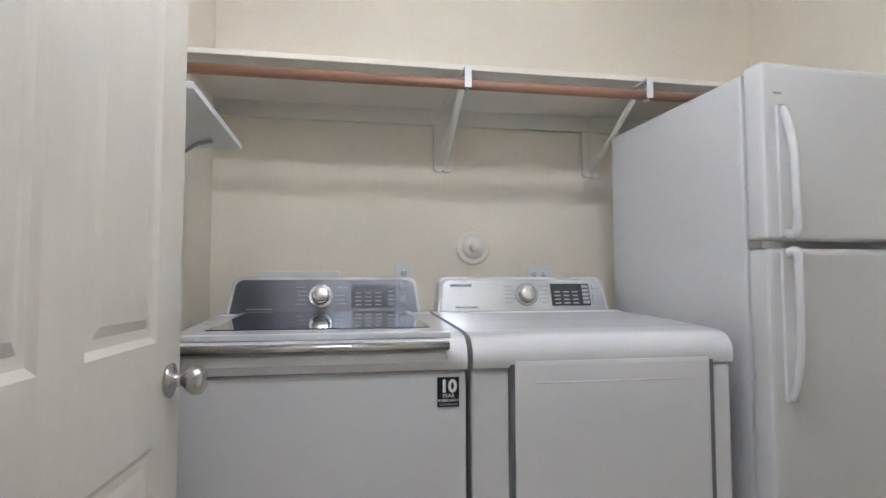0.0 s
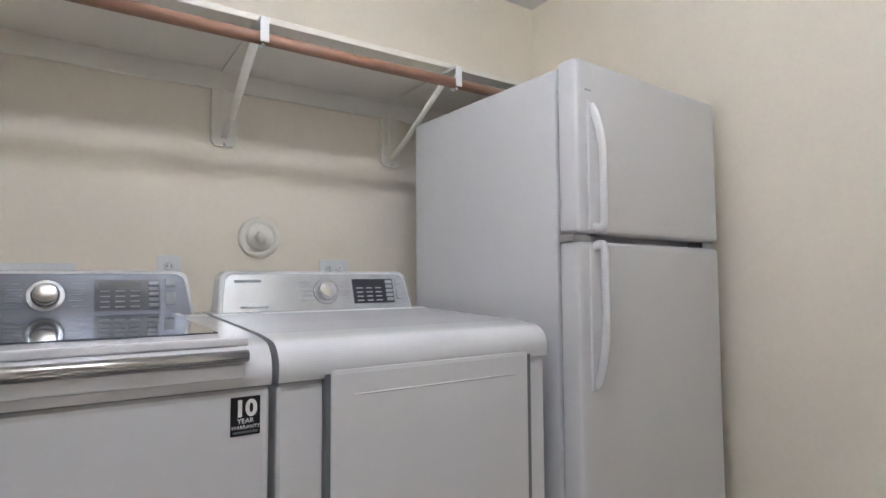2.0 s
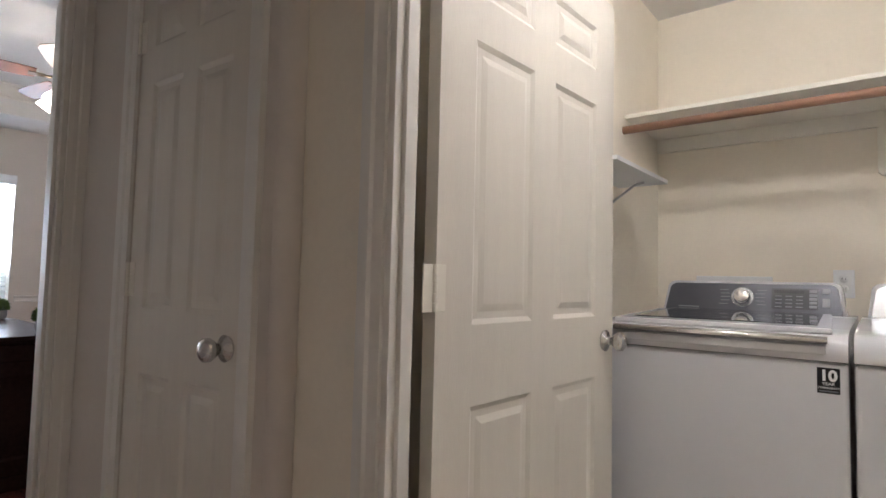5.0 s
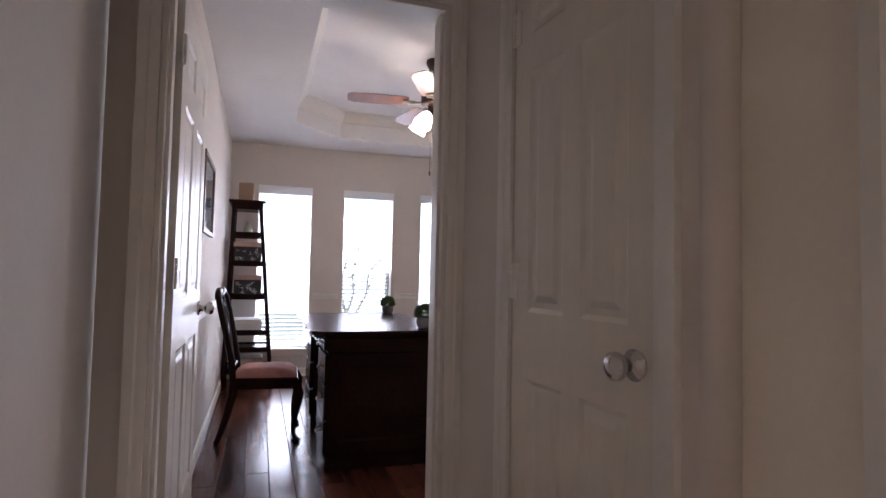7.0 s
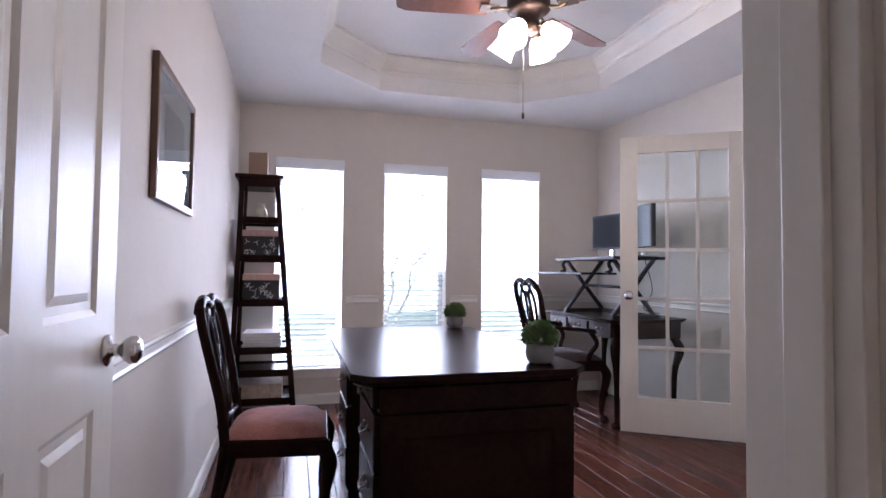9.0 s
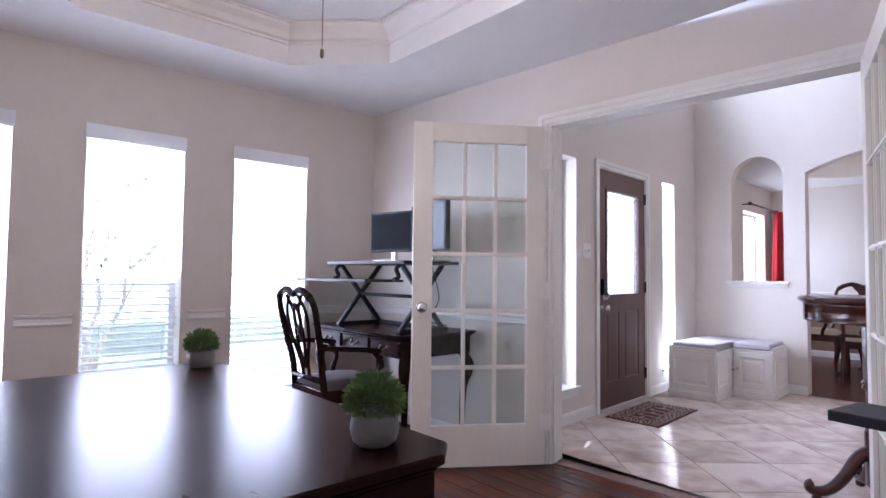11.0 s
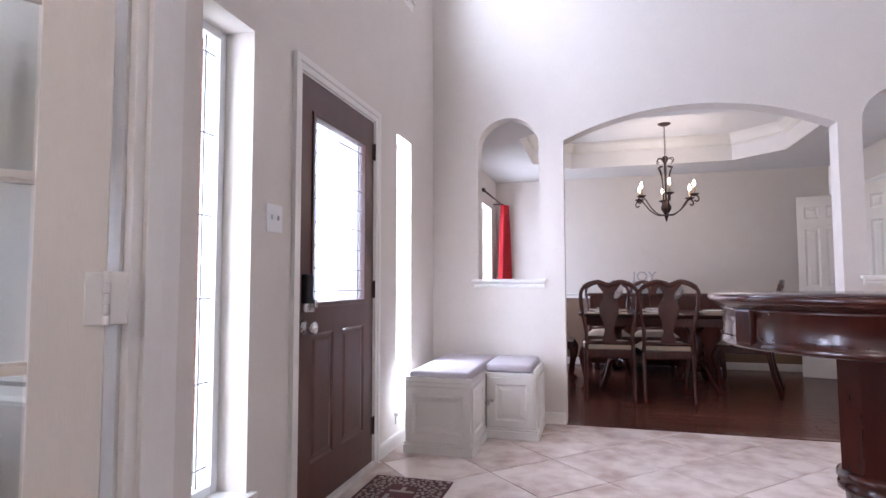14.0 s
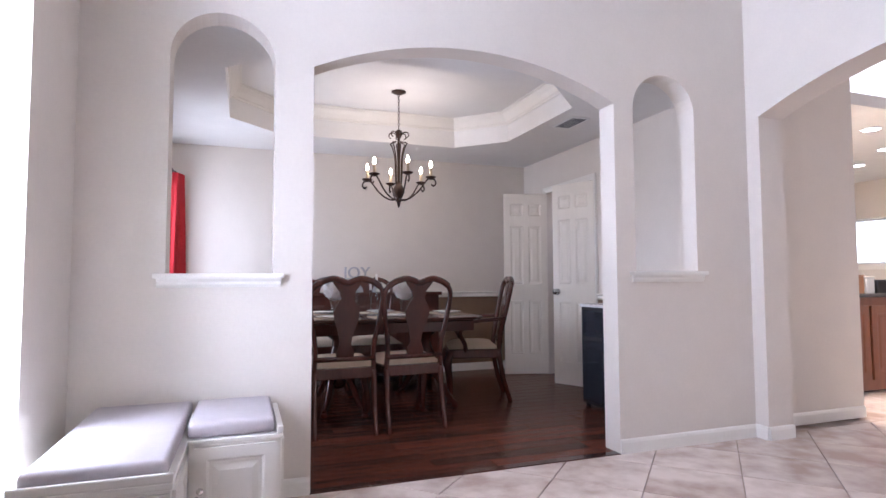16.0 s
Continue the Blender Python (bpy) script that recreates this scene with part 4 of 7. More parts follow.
def refrigerator(m):
    W, H = 0.69, 1.69
    ob = thing("refrigerator", m, "white top-freezer refrigerator with textured doors beside the dryer", "refrigerator")
    bm = bmesh.new()
    rbox(bm, 0, W, 0.075, 0.76, 0.04, H - 0.012, 0.008, 2)
    part("body", bm, FRIDGE_W, ob)
    for name, z0, z1, h0, h1 in (("freezer_door", 1.226, H, 1.245, 1.565), ("fridge_door", 0.07, 1.205, 0.83, 1.19)):
        bm = bmesh.new()
        rbox(bm, -0.004, W + 0.004, 0.0, 0.068, z0, z1, 0.016, 3)
        d = part(name, bm, FRIDGE_W, ob)
        bm = bmesh.new()
        up = name == "fridge_door"
        a, b = (h1, h0) if up else (h0, h1)
        c = [(0.055, 0.0, b), (0.055, -0.016, b + 0.03 * (1 if up else -1)), (0.055, -0.034, b + (a - b) * 0.35), (0.055, -0.036, b + (a - b) * 0.75), (0.055, -0.034, a), (0.055, 0.0, a)]
        tube(bm, curve_pts(c, 6), 0.010, 10, flat=1.3)
        part("door_handle", bm, WHITE_AP, d, "curved white plastic handle")
        bm = bmesh.new()
        rbox(bm, 0.035, 0.078, -0.006, 0.002, min(a, b) - 0.012, max(a, b) + 0.012, 0.003, 1)
        part("handle_plate", bm, WHITE_AP, d)
        bm = bmesh.new()
        box(bm, 0.012, W - 0.012, 0.068, 0.076, z0 + 0.01, z1 - 0.01)
        part("gasket", bm, GREYP, d, "grey door gasket")
    bm = bmesh.new()
    box(bm, 0.0, 0.06, 0.02, 0.07, 1.206, 1.225)
    part("hinge", bm, STEEL, ob, "steel middle door hinge")
    bm = bmesh.new()
    box(bm, W - 0.06, W, 0.02, 0.07, 1.206, 1.225)
    part("hinge", bm, STEEL, ob, "steel middle door hinge")
    bm = bmesh.new()
    rbox(bm, 0.01, W - 0.01, 0.02, 0.075, 0.0, 0.06, 0.004)
    part("kick_grille", bm, GREYP, ob)
    bm = bmesh.new()
    box(bm, 0.03, 0.055, -0.0012, 0.0005, H - 0.085, H - 0.08)
    part("badge", bm, MARK, ob)
    return ob

refrigerator(LM @ pose(1.705, 1.845, 0, 0, 0, 2.7))

CREAM = mat("cream_shelf_paint", (0.86, 0.83, 0.74), 0.45, vary=0.02)
def wall_shelf():
    ob = thing("closet_shelf", LM @ pose(0.14, 2.86, 0), "cream painted wall shelf with a wooden hanging rod under it", "shelf")
    bm = bmesh.new()
    rbox(bm, 0, 2.36, -0.46, 0, 1.832, 1.851, 0.003)
    part("board", bm, CREAM, ob)
    bm = bmesh.new()
    rbox(bm, 0, 2.36, -0.019, 0, 1.765, 1.832, 0.003)
    part("cleat", bm, CREAM, ob)
    bm = bmesh.new()
    tube(bm, ((0.002, -0.475, 1.778), (2.358, -0.475, 1.778)), 0.0175, 16)
    part("hanging_rod", bm, ROD, ob, "varnished reddish wooden hanging rod")
    for x in (0.905, 1.555):
        bm = bmesh.new()
        pts = [(x - 0.042, 1.765), (x - 0.042, 1.585), (x - 0.030, 1.57), (x + 0.030, 1.57), (x + 0.042, 1.585), (x + 0.042, 1.765)]
        prism(bm, pts, -0.02, 0.0)
        br = part("bracket_block", bm, CREAM, ob, bevel=0.003)
        bm = bmesh.new()
        box(bm, x - 0.013, x + 0.013, -0.024, -0.02, 1.585, 1.80)
        box(bm, x - 0.013, x + 0.013, -0.43, -0.02, 1.826, 1.832)
        tube(bm, ((x, -0.025, 1.60), (x, -0.16, 1.665), (x, -0.43, 1.815)), 0.013, 8, flat=0.5)
        part("bracket", bm, CREAM, ob)
        bm = bmesh.new()
        hook = [(x, -0.475 + 0.023 * math.sin(t), 1.778 - 0.023 * math.cos(t)) for t in [k * math.pi / 8 - 0.5 for k in range(0, 11)]]
        own = bmesh.new()
        for (p, q) in zip(hook, hook[1:]):
            tube(own, (p, q), 0.005, 6)
        merge(bm, own)
        rbox(bm, x - 0.012, x + 0.012, -0.502, -0.497, 1.76, 1.83, 0.002)
        rbox(bm, x - 0.012, x + 0.012, -0.50, -0.43, 1.822, 1.831, 0.002)
        part("rod_hook", bm, VINYL, ob, "white rod hook")
        for z in (1.575, 1.60):
            bm = bmesh.new()
            lathe(bm, ((0.005, 0), (0.004, 0.003), (0.0, 0.0035)), 10, pose(x, -0.024, z, 90))
            part("screw", bm, STEEL, ob)
    return ob
wall_shelf()

ob = thing("small_wall_shelf", LM @ pose(0.14, 1.80, 1.52), "small white melamine shelf on the side wall", "shelf")
bm = bmesh.new()
rbox(bm, 0.0, 0.20, 0.0, 0.545, 0.0, 0.016, 0.002)
part("board", bm, VINYL, ob)
for y in (0.10, 0.44):
    bm = bmesh.new()
    box(bm, 0, 0.004, y - 0.01, y + 0.01, -0.09, 0.0)
    tube(bm, ((0.002, y, -0.08), (0.10, y, -0.012), (0.14, y, -0.003)), 0.005, 6)
    part("bracket", bm, STEEL, ob, "thin steel shelf bracket")

ob = thing("dryer_vent_cover", LM @ pose(1.172, 2.86, 1.26, 90), "round white wall plug with a turned cap on the laundry wall", "vent cover")
bm = bmesh.new()
lathe(bm, ((0.072, 0), (0.073, 0.006), (0.066, 0.012), (0.055, 0.010), (0.052, 0.006)), 40)
part("flange", bm, CREAM, ob)
bm = bmesh.new()
lathe(bm, ((0.044, 0.006), (0.044, 0.02), (0.038, 0.028), (0.0, 0.029)), 32)
c = part("cap", bm, CREAM, ob)
bm = bmesh.new()
lathe(bm, ((0.022, 0.029), (0.021, 0.05), (0.017, 0.055), (0.0, 0.055)), 6)
part("cap_grip", bm, CREAM, c)

def plate(m, label, kind="outlet", w=0.072, h=0.115):
    ob = thing("wall_" + kind, m, label, "wall " + kind)
    bm = bmesh.new()
    rbox(bm, -w / 2, w / 2, -0.006, 0, -h / 2, h / 2, 0.003, 2)
    part("cover_plate", bm, VINYL, ob)
    n = max(1, round(w / 0.06))
    for k in range(n):
        cx = (k - (n - 1) / 2) * 0.046
        if kind == "outlet":
            for z in (-0.02, 0.02):
                bm = bmesh.new()
                lathe(bm, ((0.0155, 0), (0.0155, 0.002), (0, 0.002)), 20, pose(cx, -0.006, z, 90))
                r = part("receptacle", bm, VINYL, ob)
                # slots are not cut: black bars give their inner dark as colour
                bm = bmesh.new()
                box(bm, cx - 0.007, cx - 0.005, -0.0088, -0.0078, z - 0.002, z + 0.006)
                box(bm, cx + 0.005, cx + 0.007, -0.0088, -0.0078, z - 0.002, z + 0.006)
                part("slot", bm, BLACK, r)
        else:
            bm = bmesh.new()
            rbox(bm, cx - 0.006, cx + 0.006, -0.016, -0.005, -0.006, 0.014, 0.002)
            part("toggle", bm, VINYL, ob)
    return ob
plate(LM @ pose(0.885, 2.86, 1.135), "white wall outlet above the washing machine")
plate(LM @ pose(1.455, 2.86, 1.15, 0, 90), "white dryer outlet with a dark plug behind the dryer")
ob = thing("water_outlet_box", LM @ pose(0.475, 2.86, 1.10), "white plastic water supply box behind the washer", "outlet box")
bm = bmesh.new()
rbox(bm, -0.156, 0.156, -0.012, 0, -0.08, 0.062, 0.004)
part("frame", bm, VINYL, ob)
plate(pose(-3.90, 4.48, 1.337, 0, 0, 90), "white double light switch beside the front door", "switch", 0.115, 0.118)

bm = bmesh.new()
ob = thing("strike_plate", LM @ pose(0.028, 0, -0.025), "steel strike plate on the laundry door jamb", "strike plate")
box(bm, 1.1095, 1.1125, 0.898, 0.938, 0.88, 0.99)
part("plate", bm, STEEL, ob)
# black patch on the plate: the hole's dark is put into colour
bm = bmesh.new()
box(bm, 1.1088, 1.1096, 0.908, 0.926, 0.905, 0.965)
part("latch_hole", bm, BLACK, ob)
for z in (0.25, 1.09, 1.82):
    d = bpy.data.objects["door_laundry"]
    bm = bmesh.new()
    rbox(bm, -0.004, 0.03, -0.0195, -0.0172, z - 0.05, z + 0.05, 0.001, 1)
    for k in range(5):
        lathe(bm, ((0.0055, 0), (0.006, 0.001), (0.006, 0.0185), (0.0055, 0.0195)), 10, pose(-0.006, -0.02, z - 0.05 + 0.02 * k))
    rbox(bm, -0.042, -0.008, -0.0195, -0.0172, z - 0.05, z + 0.05, 0.001, 1)
    part("hinge", bm, CREAM, d, "painted door hinge")
for dn, side in (("door_study", -1), ("door_closet", -1)):
    d = bpy.data.objects[dn]
    for z in (0.25, 1.09, 1.82):
        bm = bmesh.new()
        rbox(bm, -0.03, 0.03, side * 0.0205, side * 0.0172, z - 0.05, z + 0.05, 0.001, 1) if side > 0 else rbox(bm, -0.03, 0.03, -0.0205, -0.0172, z - 0.05, z + 0.05, 0.001, 1)
        for k in range(5):
            lathe(bm, ((0.0055, 0), (0.006, 0.001), (0.006, 0.0185), (0.0055, 0.0195)), 10, pose(-0.004, side * 0.022, z - 0.05 + 0.02 * k))
        part("hinge", bm, CREAM, d, "painted door hinge")

# ---- chairs ----
def cabriole(bm, x, y, top, sx, sy):
    """A curved front leg from the seat frame to a small pad foot."""
    p = [(x, y, top), (x + sx * 0.03, y + sy * 0.03, top - 0.07), (x + sx * 0.028, y + sy * 0.028, top - 0.14), (x + sx * 0.008, y + sy * 0.008, top - 0.26), (x + sx * 0.004, y + sy * 0.004, 0.06), (x + sx * 0.018, y + sy * 0.018, 0.03)]
    pts = curve_pts(p, 5)
    n = len(pts)
    own = bmesh.new()
    rings = []
    for i, p in enumerate(pts):
        k = 5 * i / (n - 1)
        r = float(np.interp(k, range(6), (0.036, 0.037, 0.032, 0.022, 0.016, 0.02)))
        rings.append([own.verts.new(p + Vector((r * math.cos(t), r * math.sin(t), 0))) for t in [2 * math.pi * j / 10 for j in range(10)]])
    for q, w in zip(rings, rings[1:]):
        for j in range(10):
            own.faces.new((q[j], w[j], w[(j + 1) % 10], q[(j + 1) % 10]))
    own.faces.new(rings[0])
    own.faces.new(list(reversed(rings[-1])))
    merge(bm, own)
    lathe(bm, ((0.018, 0), (0.03, 0.003), (0.033, 0.014), (0.022, 0.03)), 14, pose(x + sx * 0.02, y + sy * 0.02, 0))

def chair(name, m, label, wood, fabric, splat="vase", arms=False, group=""):
    """A carved chair that faces +y: seat 0.50 wide, back 1.05 high."""
    ob = thing(name, m, label, "chair", group)
    hw, zt = 0.245, 0.44
    bm = bmesh.new()
    own = bmesh.new()
    v = [(-0.25, 0.23), (0.25, 0.23), (0.215, -0.22), (-0.215, -0.22)]
    lo = [own.verts.new((x, y, zt - 0.075)) for x, y in v]
    hi = [own.verts.new((x, y, zt)) for x, y in v]
    own.faces.new(hi)
    own.faces.new(list(reversed(lo)))
    for i in range(4):
        own.faces.new((lo[i], lo[(i + 1) % 4], hi[(i + 1) % 4], hi[i]))
    merge(bm, own)
    part("seat_frame", bm, wood, ob, bevel=0.008)
    own = bmesh.new()
    n = 8
    grid = []
    for i in range(n + 1):
        row = []
        for j in range(n + 1):
            a, b = 2 * i / n - 1, 2 * j / n - 1
            w = 0.235 if b > 0 else 0.235 + 0.025 * b
            h = 0.055 * (1 - a ** 4) ** 0.5 * (1 - b ** 4) ** 0.5
            row.append(own.verts.new((a * w, 0.005 + b * 0.215, zt + 0.004 + h)))
        grid.append(row)
    for i in range(n):
        for j in range(n):
            own.faces.new((grid[i][j], grid[i + 1][j], grid[i + 1][j + 1], grid[i][j + 1])).smooth = True
    bm = bmesh.new()
    merge(bm, own)
    part("seat", bm, fabric, ob)
    for sx in (-1, 1):
        bm = bmesh.new()
        cabriole(bm, sx * 0.215, 0.20, zt - 0.02, sx, 1)
        part("front_leg", bm, wood, ob, smooth=True)
        bm = bmesh.new()
        tube(bm, curve_pts([(sx * 0.20, -0.30, 0.0), (sx * 0.20, -0.235, 0.22), (sx * 0.20, -0.205, 0.42)], 5), 0.019, 8, 0.023)
        part("rear_leg", bm, wood, ob)
        bm = bmesh.new()
        st = [(sx * 0.20, -0.205, 0.42), (sx * 0.195, -0.225, 0.58), (sx * 0.225, -0.262, 0.76), (sx * 0.24, -0.30, 0.93), (sx * 0.20, -0.318, 1.005)]
        tube(bm, curve_pts(st, 6), 0.022, 10, 0.02, 0.8)
        part("back_stile", bm, wood, ob)
    def back_y(z):
        return -0.205 - 0.20 * (z - 0.42)
    bm = bmesh.new()
    crest = [(-0.215, 0.985), (-0.17, 1.015), (-0.10, 1.035), (-0.05, 1.025), (0.0, 1.008), (0.05, 1.025), (0.10, 1.035), (0.17, 1.015), (0.215, 0.985)]
    tube(bm, curve_pts([(x, back_y(z), z) for x, z in crest], 4), 0.022, 10, None, 1.0)
    part("crest_rail", bm, wood, ob)
    bm = bmesh.new()
    tube(bm, ((-0.20, back_y(0.50), 0.50), (0.20, back_y(0.50), 0.50)), 0.018, 8)
    part("lower_rail", bm, wood, ob)
    bm = bmesh.new()
    if splat == "vase":
        half = [(0.055, 0.50), (0.062, 0.54), (0.038, 0.60), (0.048, 0.67), (0.080, 0.76), (0.086, 0.82), (0.062, 0.87), (0.040, 0.905), (0.052, 0.95), (0.09, 1.0), (0.10, 1.02)]
        for (w0, z0), (w1, z1) in zip(half, half[1:]):
            v = [bm.verts.new(c) for c in ((-w0, back_y(z0) - 0.007, z0), (w0, back_y(z0) - 0.007, z0), (w1, back_y(z1) - 0.007, z1), (-w1, back_y(z1) - 0.007, z1), (-w0, back_y(z0) + 0.007, z0), (w0, back_y(z0) + 0.007, z0), (w1, back_y(z1) + 0.007, z1), (-w1, back_y(z1) + 0.007, z1))]
            for f in ((0, 1, 2, 3), (7, 6, 5, 4), (1, 5, 6, 2), (4, 0, 3, 7)):
                bm.faces.new([v[i] for i in f])
        bmesh.ops.remove_doubles(bm, verts=bm.verts[:], dist=0.0001)
        part("splat", bm, wood, ob)
    else:
        for s in (-1, 1):
            for ctrl in (((0.04, 0.50), (0.05, 0.60), (0.12, 0.76), (0.13, 0.90), (0.06, 1.0)), ((0.0, 0.56), (0.03, 0.64), (0.045, 0.76), (0.035, 0.90), (0.10, 1.0)), ((0.05, 0.70), (0.0, 0.78), (-0.04, 0.86), (-0.01, 0.95))):
                tube(bm, curve_pts([(s * x, back_y(z), z) for x, z in ctrl], 5), 0.011, 8, 0.011, 0.8)
        part("splat", bm, wood, ob, "pierced ribbon back splat")
    if arms:
        for sx in (-1, 1):
            bm = bmesh.new()
            tube(bm, curve_pts([(sx * 0.225, back_y(0.70), 0.70), (sx * 0.27, -0.12, 0.69), (sx * 0.29, 0.04, 0.675), (sx * 0.275, 0.12, 0.66)], 5), 0.018, 8, 0.02, 0.8)
            a = part("armrest", bm, wood, ob)
            bm = bmesh.new()
            tube(bm, curve_pts([(sx * 0.28, 0.08, 0.66), (sx * 0.285, 0.13, 0.58), (sx * 0.255, 0.09, 0.49), (sx * 0.24, 0.08, 0.42)], 5), 0.017, 8, 0.02)
            part("arm_support", bm, wood, a)
    return ob

chair("side_chair", SM @ pose(2.12, 0.385, 0, 0, 0, -3) @ Matrix.Scale(0.94, 4), "dark carved side chair with a worn rose damask seat", DARKWOOD, SEATFAB, "ribbon")
chair("arm_chair", SM @ pose(0.74, 2.48, 0, 0, 0, -2), "dark carved armchair with a brown seat at the desk", DARKWOOD, mat("brown_seat", (0.035, 0.021, 0.017), 0.9), "ribbon", True)
g = "chairs round the dining table"
dc = chair("dining_chair", pose(-2.51, 8.03, 0) @ Matrix.Scale(1.035, 4), "mahogany dining chair with a vase splat and cream seat", MAHOG, CREAMSEAT, group=g)
for x, y, a in ((-2.02, 8.03, 3), (-2.50, 9.32, 180), (-1.98, 9.32, 178)):
    copy_thing(dc, pose(x, y, 0, 0, 0, a))
ac = chair("dining_arm_chair", pose(-1.20, 8.66, 0, 0, 0, 73) @ Matrix.Scale(1.035, 4), "mahogany dining armchair with a vase splat and cream seat", MAHOG, CREAMSEAT, arms=True, group=g)
copy_thing(ac, pose(-3.1, 8.66, 0, 0, 0, -90))

# ---- study ----
BRASS = mat("dark_brass", (0.10, 0.075, 0.05), 0.35, 0.9)
def desk_top(bm, x0, x1, y0, y1, z0, z1, cut=0.09):
    out = [(x0 + cut, y0), (x1 - cut, y0), (x1, y0 + cut), (x1, y1 - cut), (x1 - cut, y1), (x0 + cut, y1), (x0, y1 - cut), (x0, y0 + cut)]
    last = None
    for inset, z in ((0.03, z0), (0.012, z0 + 0.012), (0.010, z0 + 0.018), (0.0, z0 + 0.026), (0.0, z1 - 0.004), (0.004, z1)):
        cx, cy = (x0 + x1) / 2, (y0 + y1) / 2
        ring = [bm.verts.new((x - inset * (1 if x > cx else -1), y - inset * (1 if y > cy else -1), z)) for x, y in out]
        if last:
            for i in range(8):
                bm.faces.new((last[i], last[(i + 1) % 8], ring[(i + 1) % 8], ring[i]))
        else:
            bm.faces.new(list(reversed(ring)))
        last = ring
    bm.faces.new(last)

def pull(parent, m):
    bm = bmesh.new()
    own = bmesh.new()
    tube(own, curve_pts([(-0.035, 0, 0), (-0.03, -0.018, -0.012), (0, -0.022, -0.02), (0.03, -0.018, -0.012), (0.035, 0, 0)], 4), 0.004, 6)
    for x in (-0.035, 0.035):
        lathe(own, ((0.012, 0), (0.010, 0.004), (0.0, 0.006)), 10, pose(x, 0, 0, 90))
    merge(bm, own, m)
    part("drawer_pull", bm, BRASS, parent, "dark brass drawer pull")

def executive_desk():
    ob = thing("executive_desk", SM, "large espresso wood executive desk with clipped corners", "desk")
    bm = bmesh.new()
    desk_top(bm, 1.56, 3.01, 0.61, 1.42, 0.735, 0.78, 0.06)
    part("desktop", bm, DARKWOOD, ob)
    bm = bmesh.new()
    rbox(bm, 1.62, 2.97, 0.70, 1.37, 0.655, 0.735, 0.004)
    part("apron", bm, DARKWOOD, ob)
    for x0, x1 in ((1.63, 2.05), (2.54, 2.96)):
        bm = bmesh.new()
        leaf = panelled_leaf(0.66, 0.56, 0.02, [(0.07, 0.59, 0.07, 0.49)], ((0, 0), (0.012, 0.008), (0.02, 0.008)))
        rbox(bm, x0, x1, 0.71, 1.36, 0.07, 0.655, 0.005)
        p = part("pedestal", bm, DARKWOOD, ob)
        bm = bmesh.new()
        merge(bm, leaf, pose((x1 if x1 > 2.5 else x0) + (0.006 if x1 > 2.5 else -0.006), 0.705, 0.09, 0, 0, 90))
        part("side_panel", bm, DARKWOOD, p)
        bm = bmesh.new()
        rbox(bm, x0 - 0.012, x1 + 0.012, 0.698, 1.372, 0.0, 0.075, 0.008)
        part("plinth", bm, DARKWOOD, p)
        for k in range(3):
            z0, z1 = 0.09 + 0.188 * k, 0.09 + 0.188 * (k + 1) - 0.012
            bm = bmesh.new()
            rbox(bm, x0 + 0.02, x1 - 0.02, 0.688, 0.712, z0, z1, 0.006)
            d = part("drawer", bm, DARKWOOD, p)
            pull(d, pose((x0 + x1) / 2, 0.688, (z0 + z1) / 2 + 0.01))
    for x0, x1 in ((1.65, 2.03), (2.06, 2.53), (2.56, 2.94)):
        bm = bmesh.new()
        rbox(bm, x0, x1, 0.682, 0.705, 0.665, 0.728, 0.005)
        d = part("drawer", bm, DARKWOOD, ob)
        pull(d, pose((x0 + x1) / 2, 0.682, 0.70))
    for x in (1.66, 2.93):
        for y in (0.74, 1.33):
            bm = bmesh.new()
            lathe(bm, ((0.02, -0.002), (0.034, 0.004), (0.034, 0.012), (0.02, 0.02)), 14, pose(x, y, 0))
            part("bun_foot", bm, DARKWOOD, ob)
executive_desk()

POT = mat("grey_pot", (0.20, 0.19, 0.18), 0.7, vary=0.08, bump=0.2)
GRASS = mat("plant_green", (0.17, 0.25, 0.07), 0.6, scale=30, dark=(0.08, 0.14, 0.04))
def plant(m, r, seed):
    rnd = random.Random(seed)
    ob = thing("potted_plant", m, "small round green topiary plant in a grey pot on the desk", "plant", "desk plants")
    bm = bmesh.new()
    s = 1.15 * r / 0.09
    lathe(bm, [(a * s, b * s) for a, b in ((0.040, 0), (0.055, 0.012), (0.062, 0.04), (0.058, 0.075), (0.054, 0.082), (0.050, 0.078), (0.048, 0.06), (0.0, 0.06))], 24)
    part("pot", bm, POT, ob)
    bm = bmesh.new()
    for k in range(1500):
        z = rnd.uniform(-0.35, 1)
        a = rnd.uniform(0, 2 * math.pi)
        q = math.sqrt(1 - z * z)
        d = Vector((q * math.cos(a), q * math.sin(a), z))
        base = Vector((0, 0, 0.10 * s)) + d * r * rnd.uniform(0.55, 0.88)
        side = d.cross(Vector((rnd.uniform(-1, 1), rnd.uniform(-1, 1), rnd.uniform(-1, 1)))).normalized() * 0.0042 * s
        tip = base + (d + Vector((rnd.uniform(-0.35, 0.35), rnd.uniform(-0.35, 0.35), rnd.uniform(-0.1, 0.4)))) * r * rnd.uniform(0.16, 0.26)
        mid = (base + tip) / 2 + Vector((0, 0, 0.004))
        v = [bm.verts.new(p) for p in (base - side * 0.6, base + side * 0.6, mid + side, tip, mid - side)]
        bm.faces.new(v)
    part("foliage", bm, GRASS, ob)
plant(SM @ pose(2.865, 1.29, 0.78), 0.066, 1)
plant(SM @ pose(1.665, 1.325, 0.78), 0.062, 2)

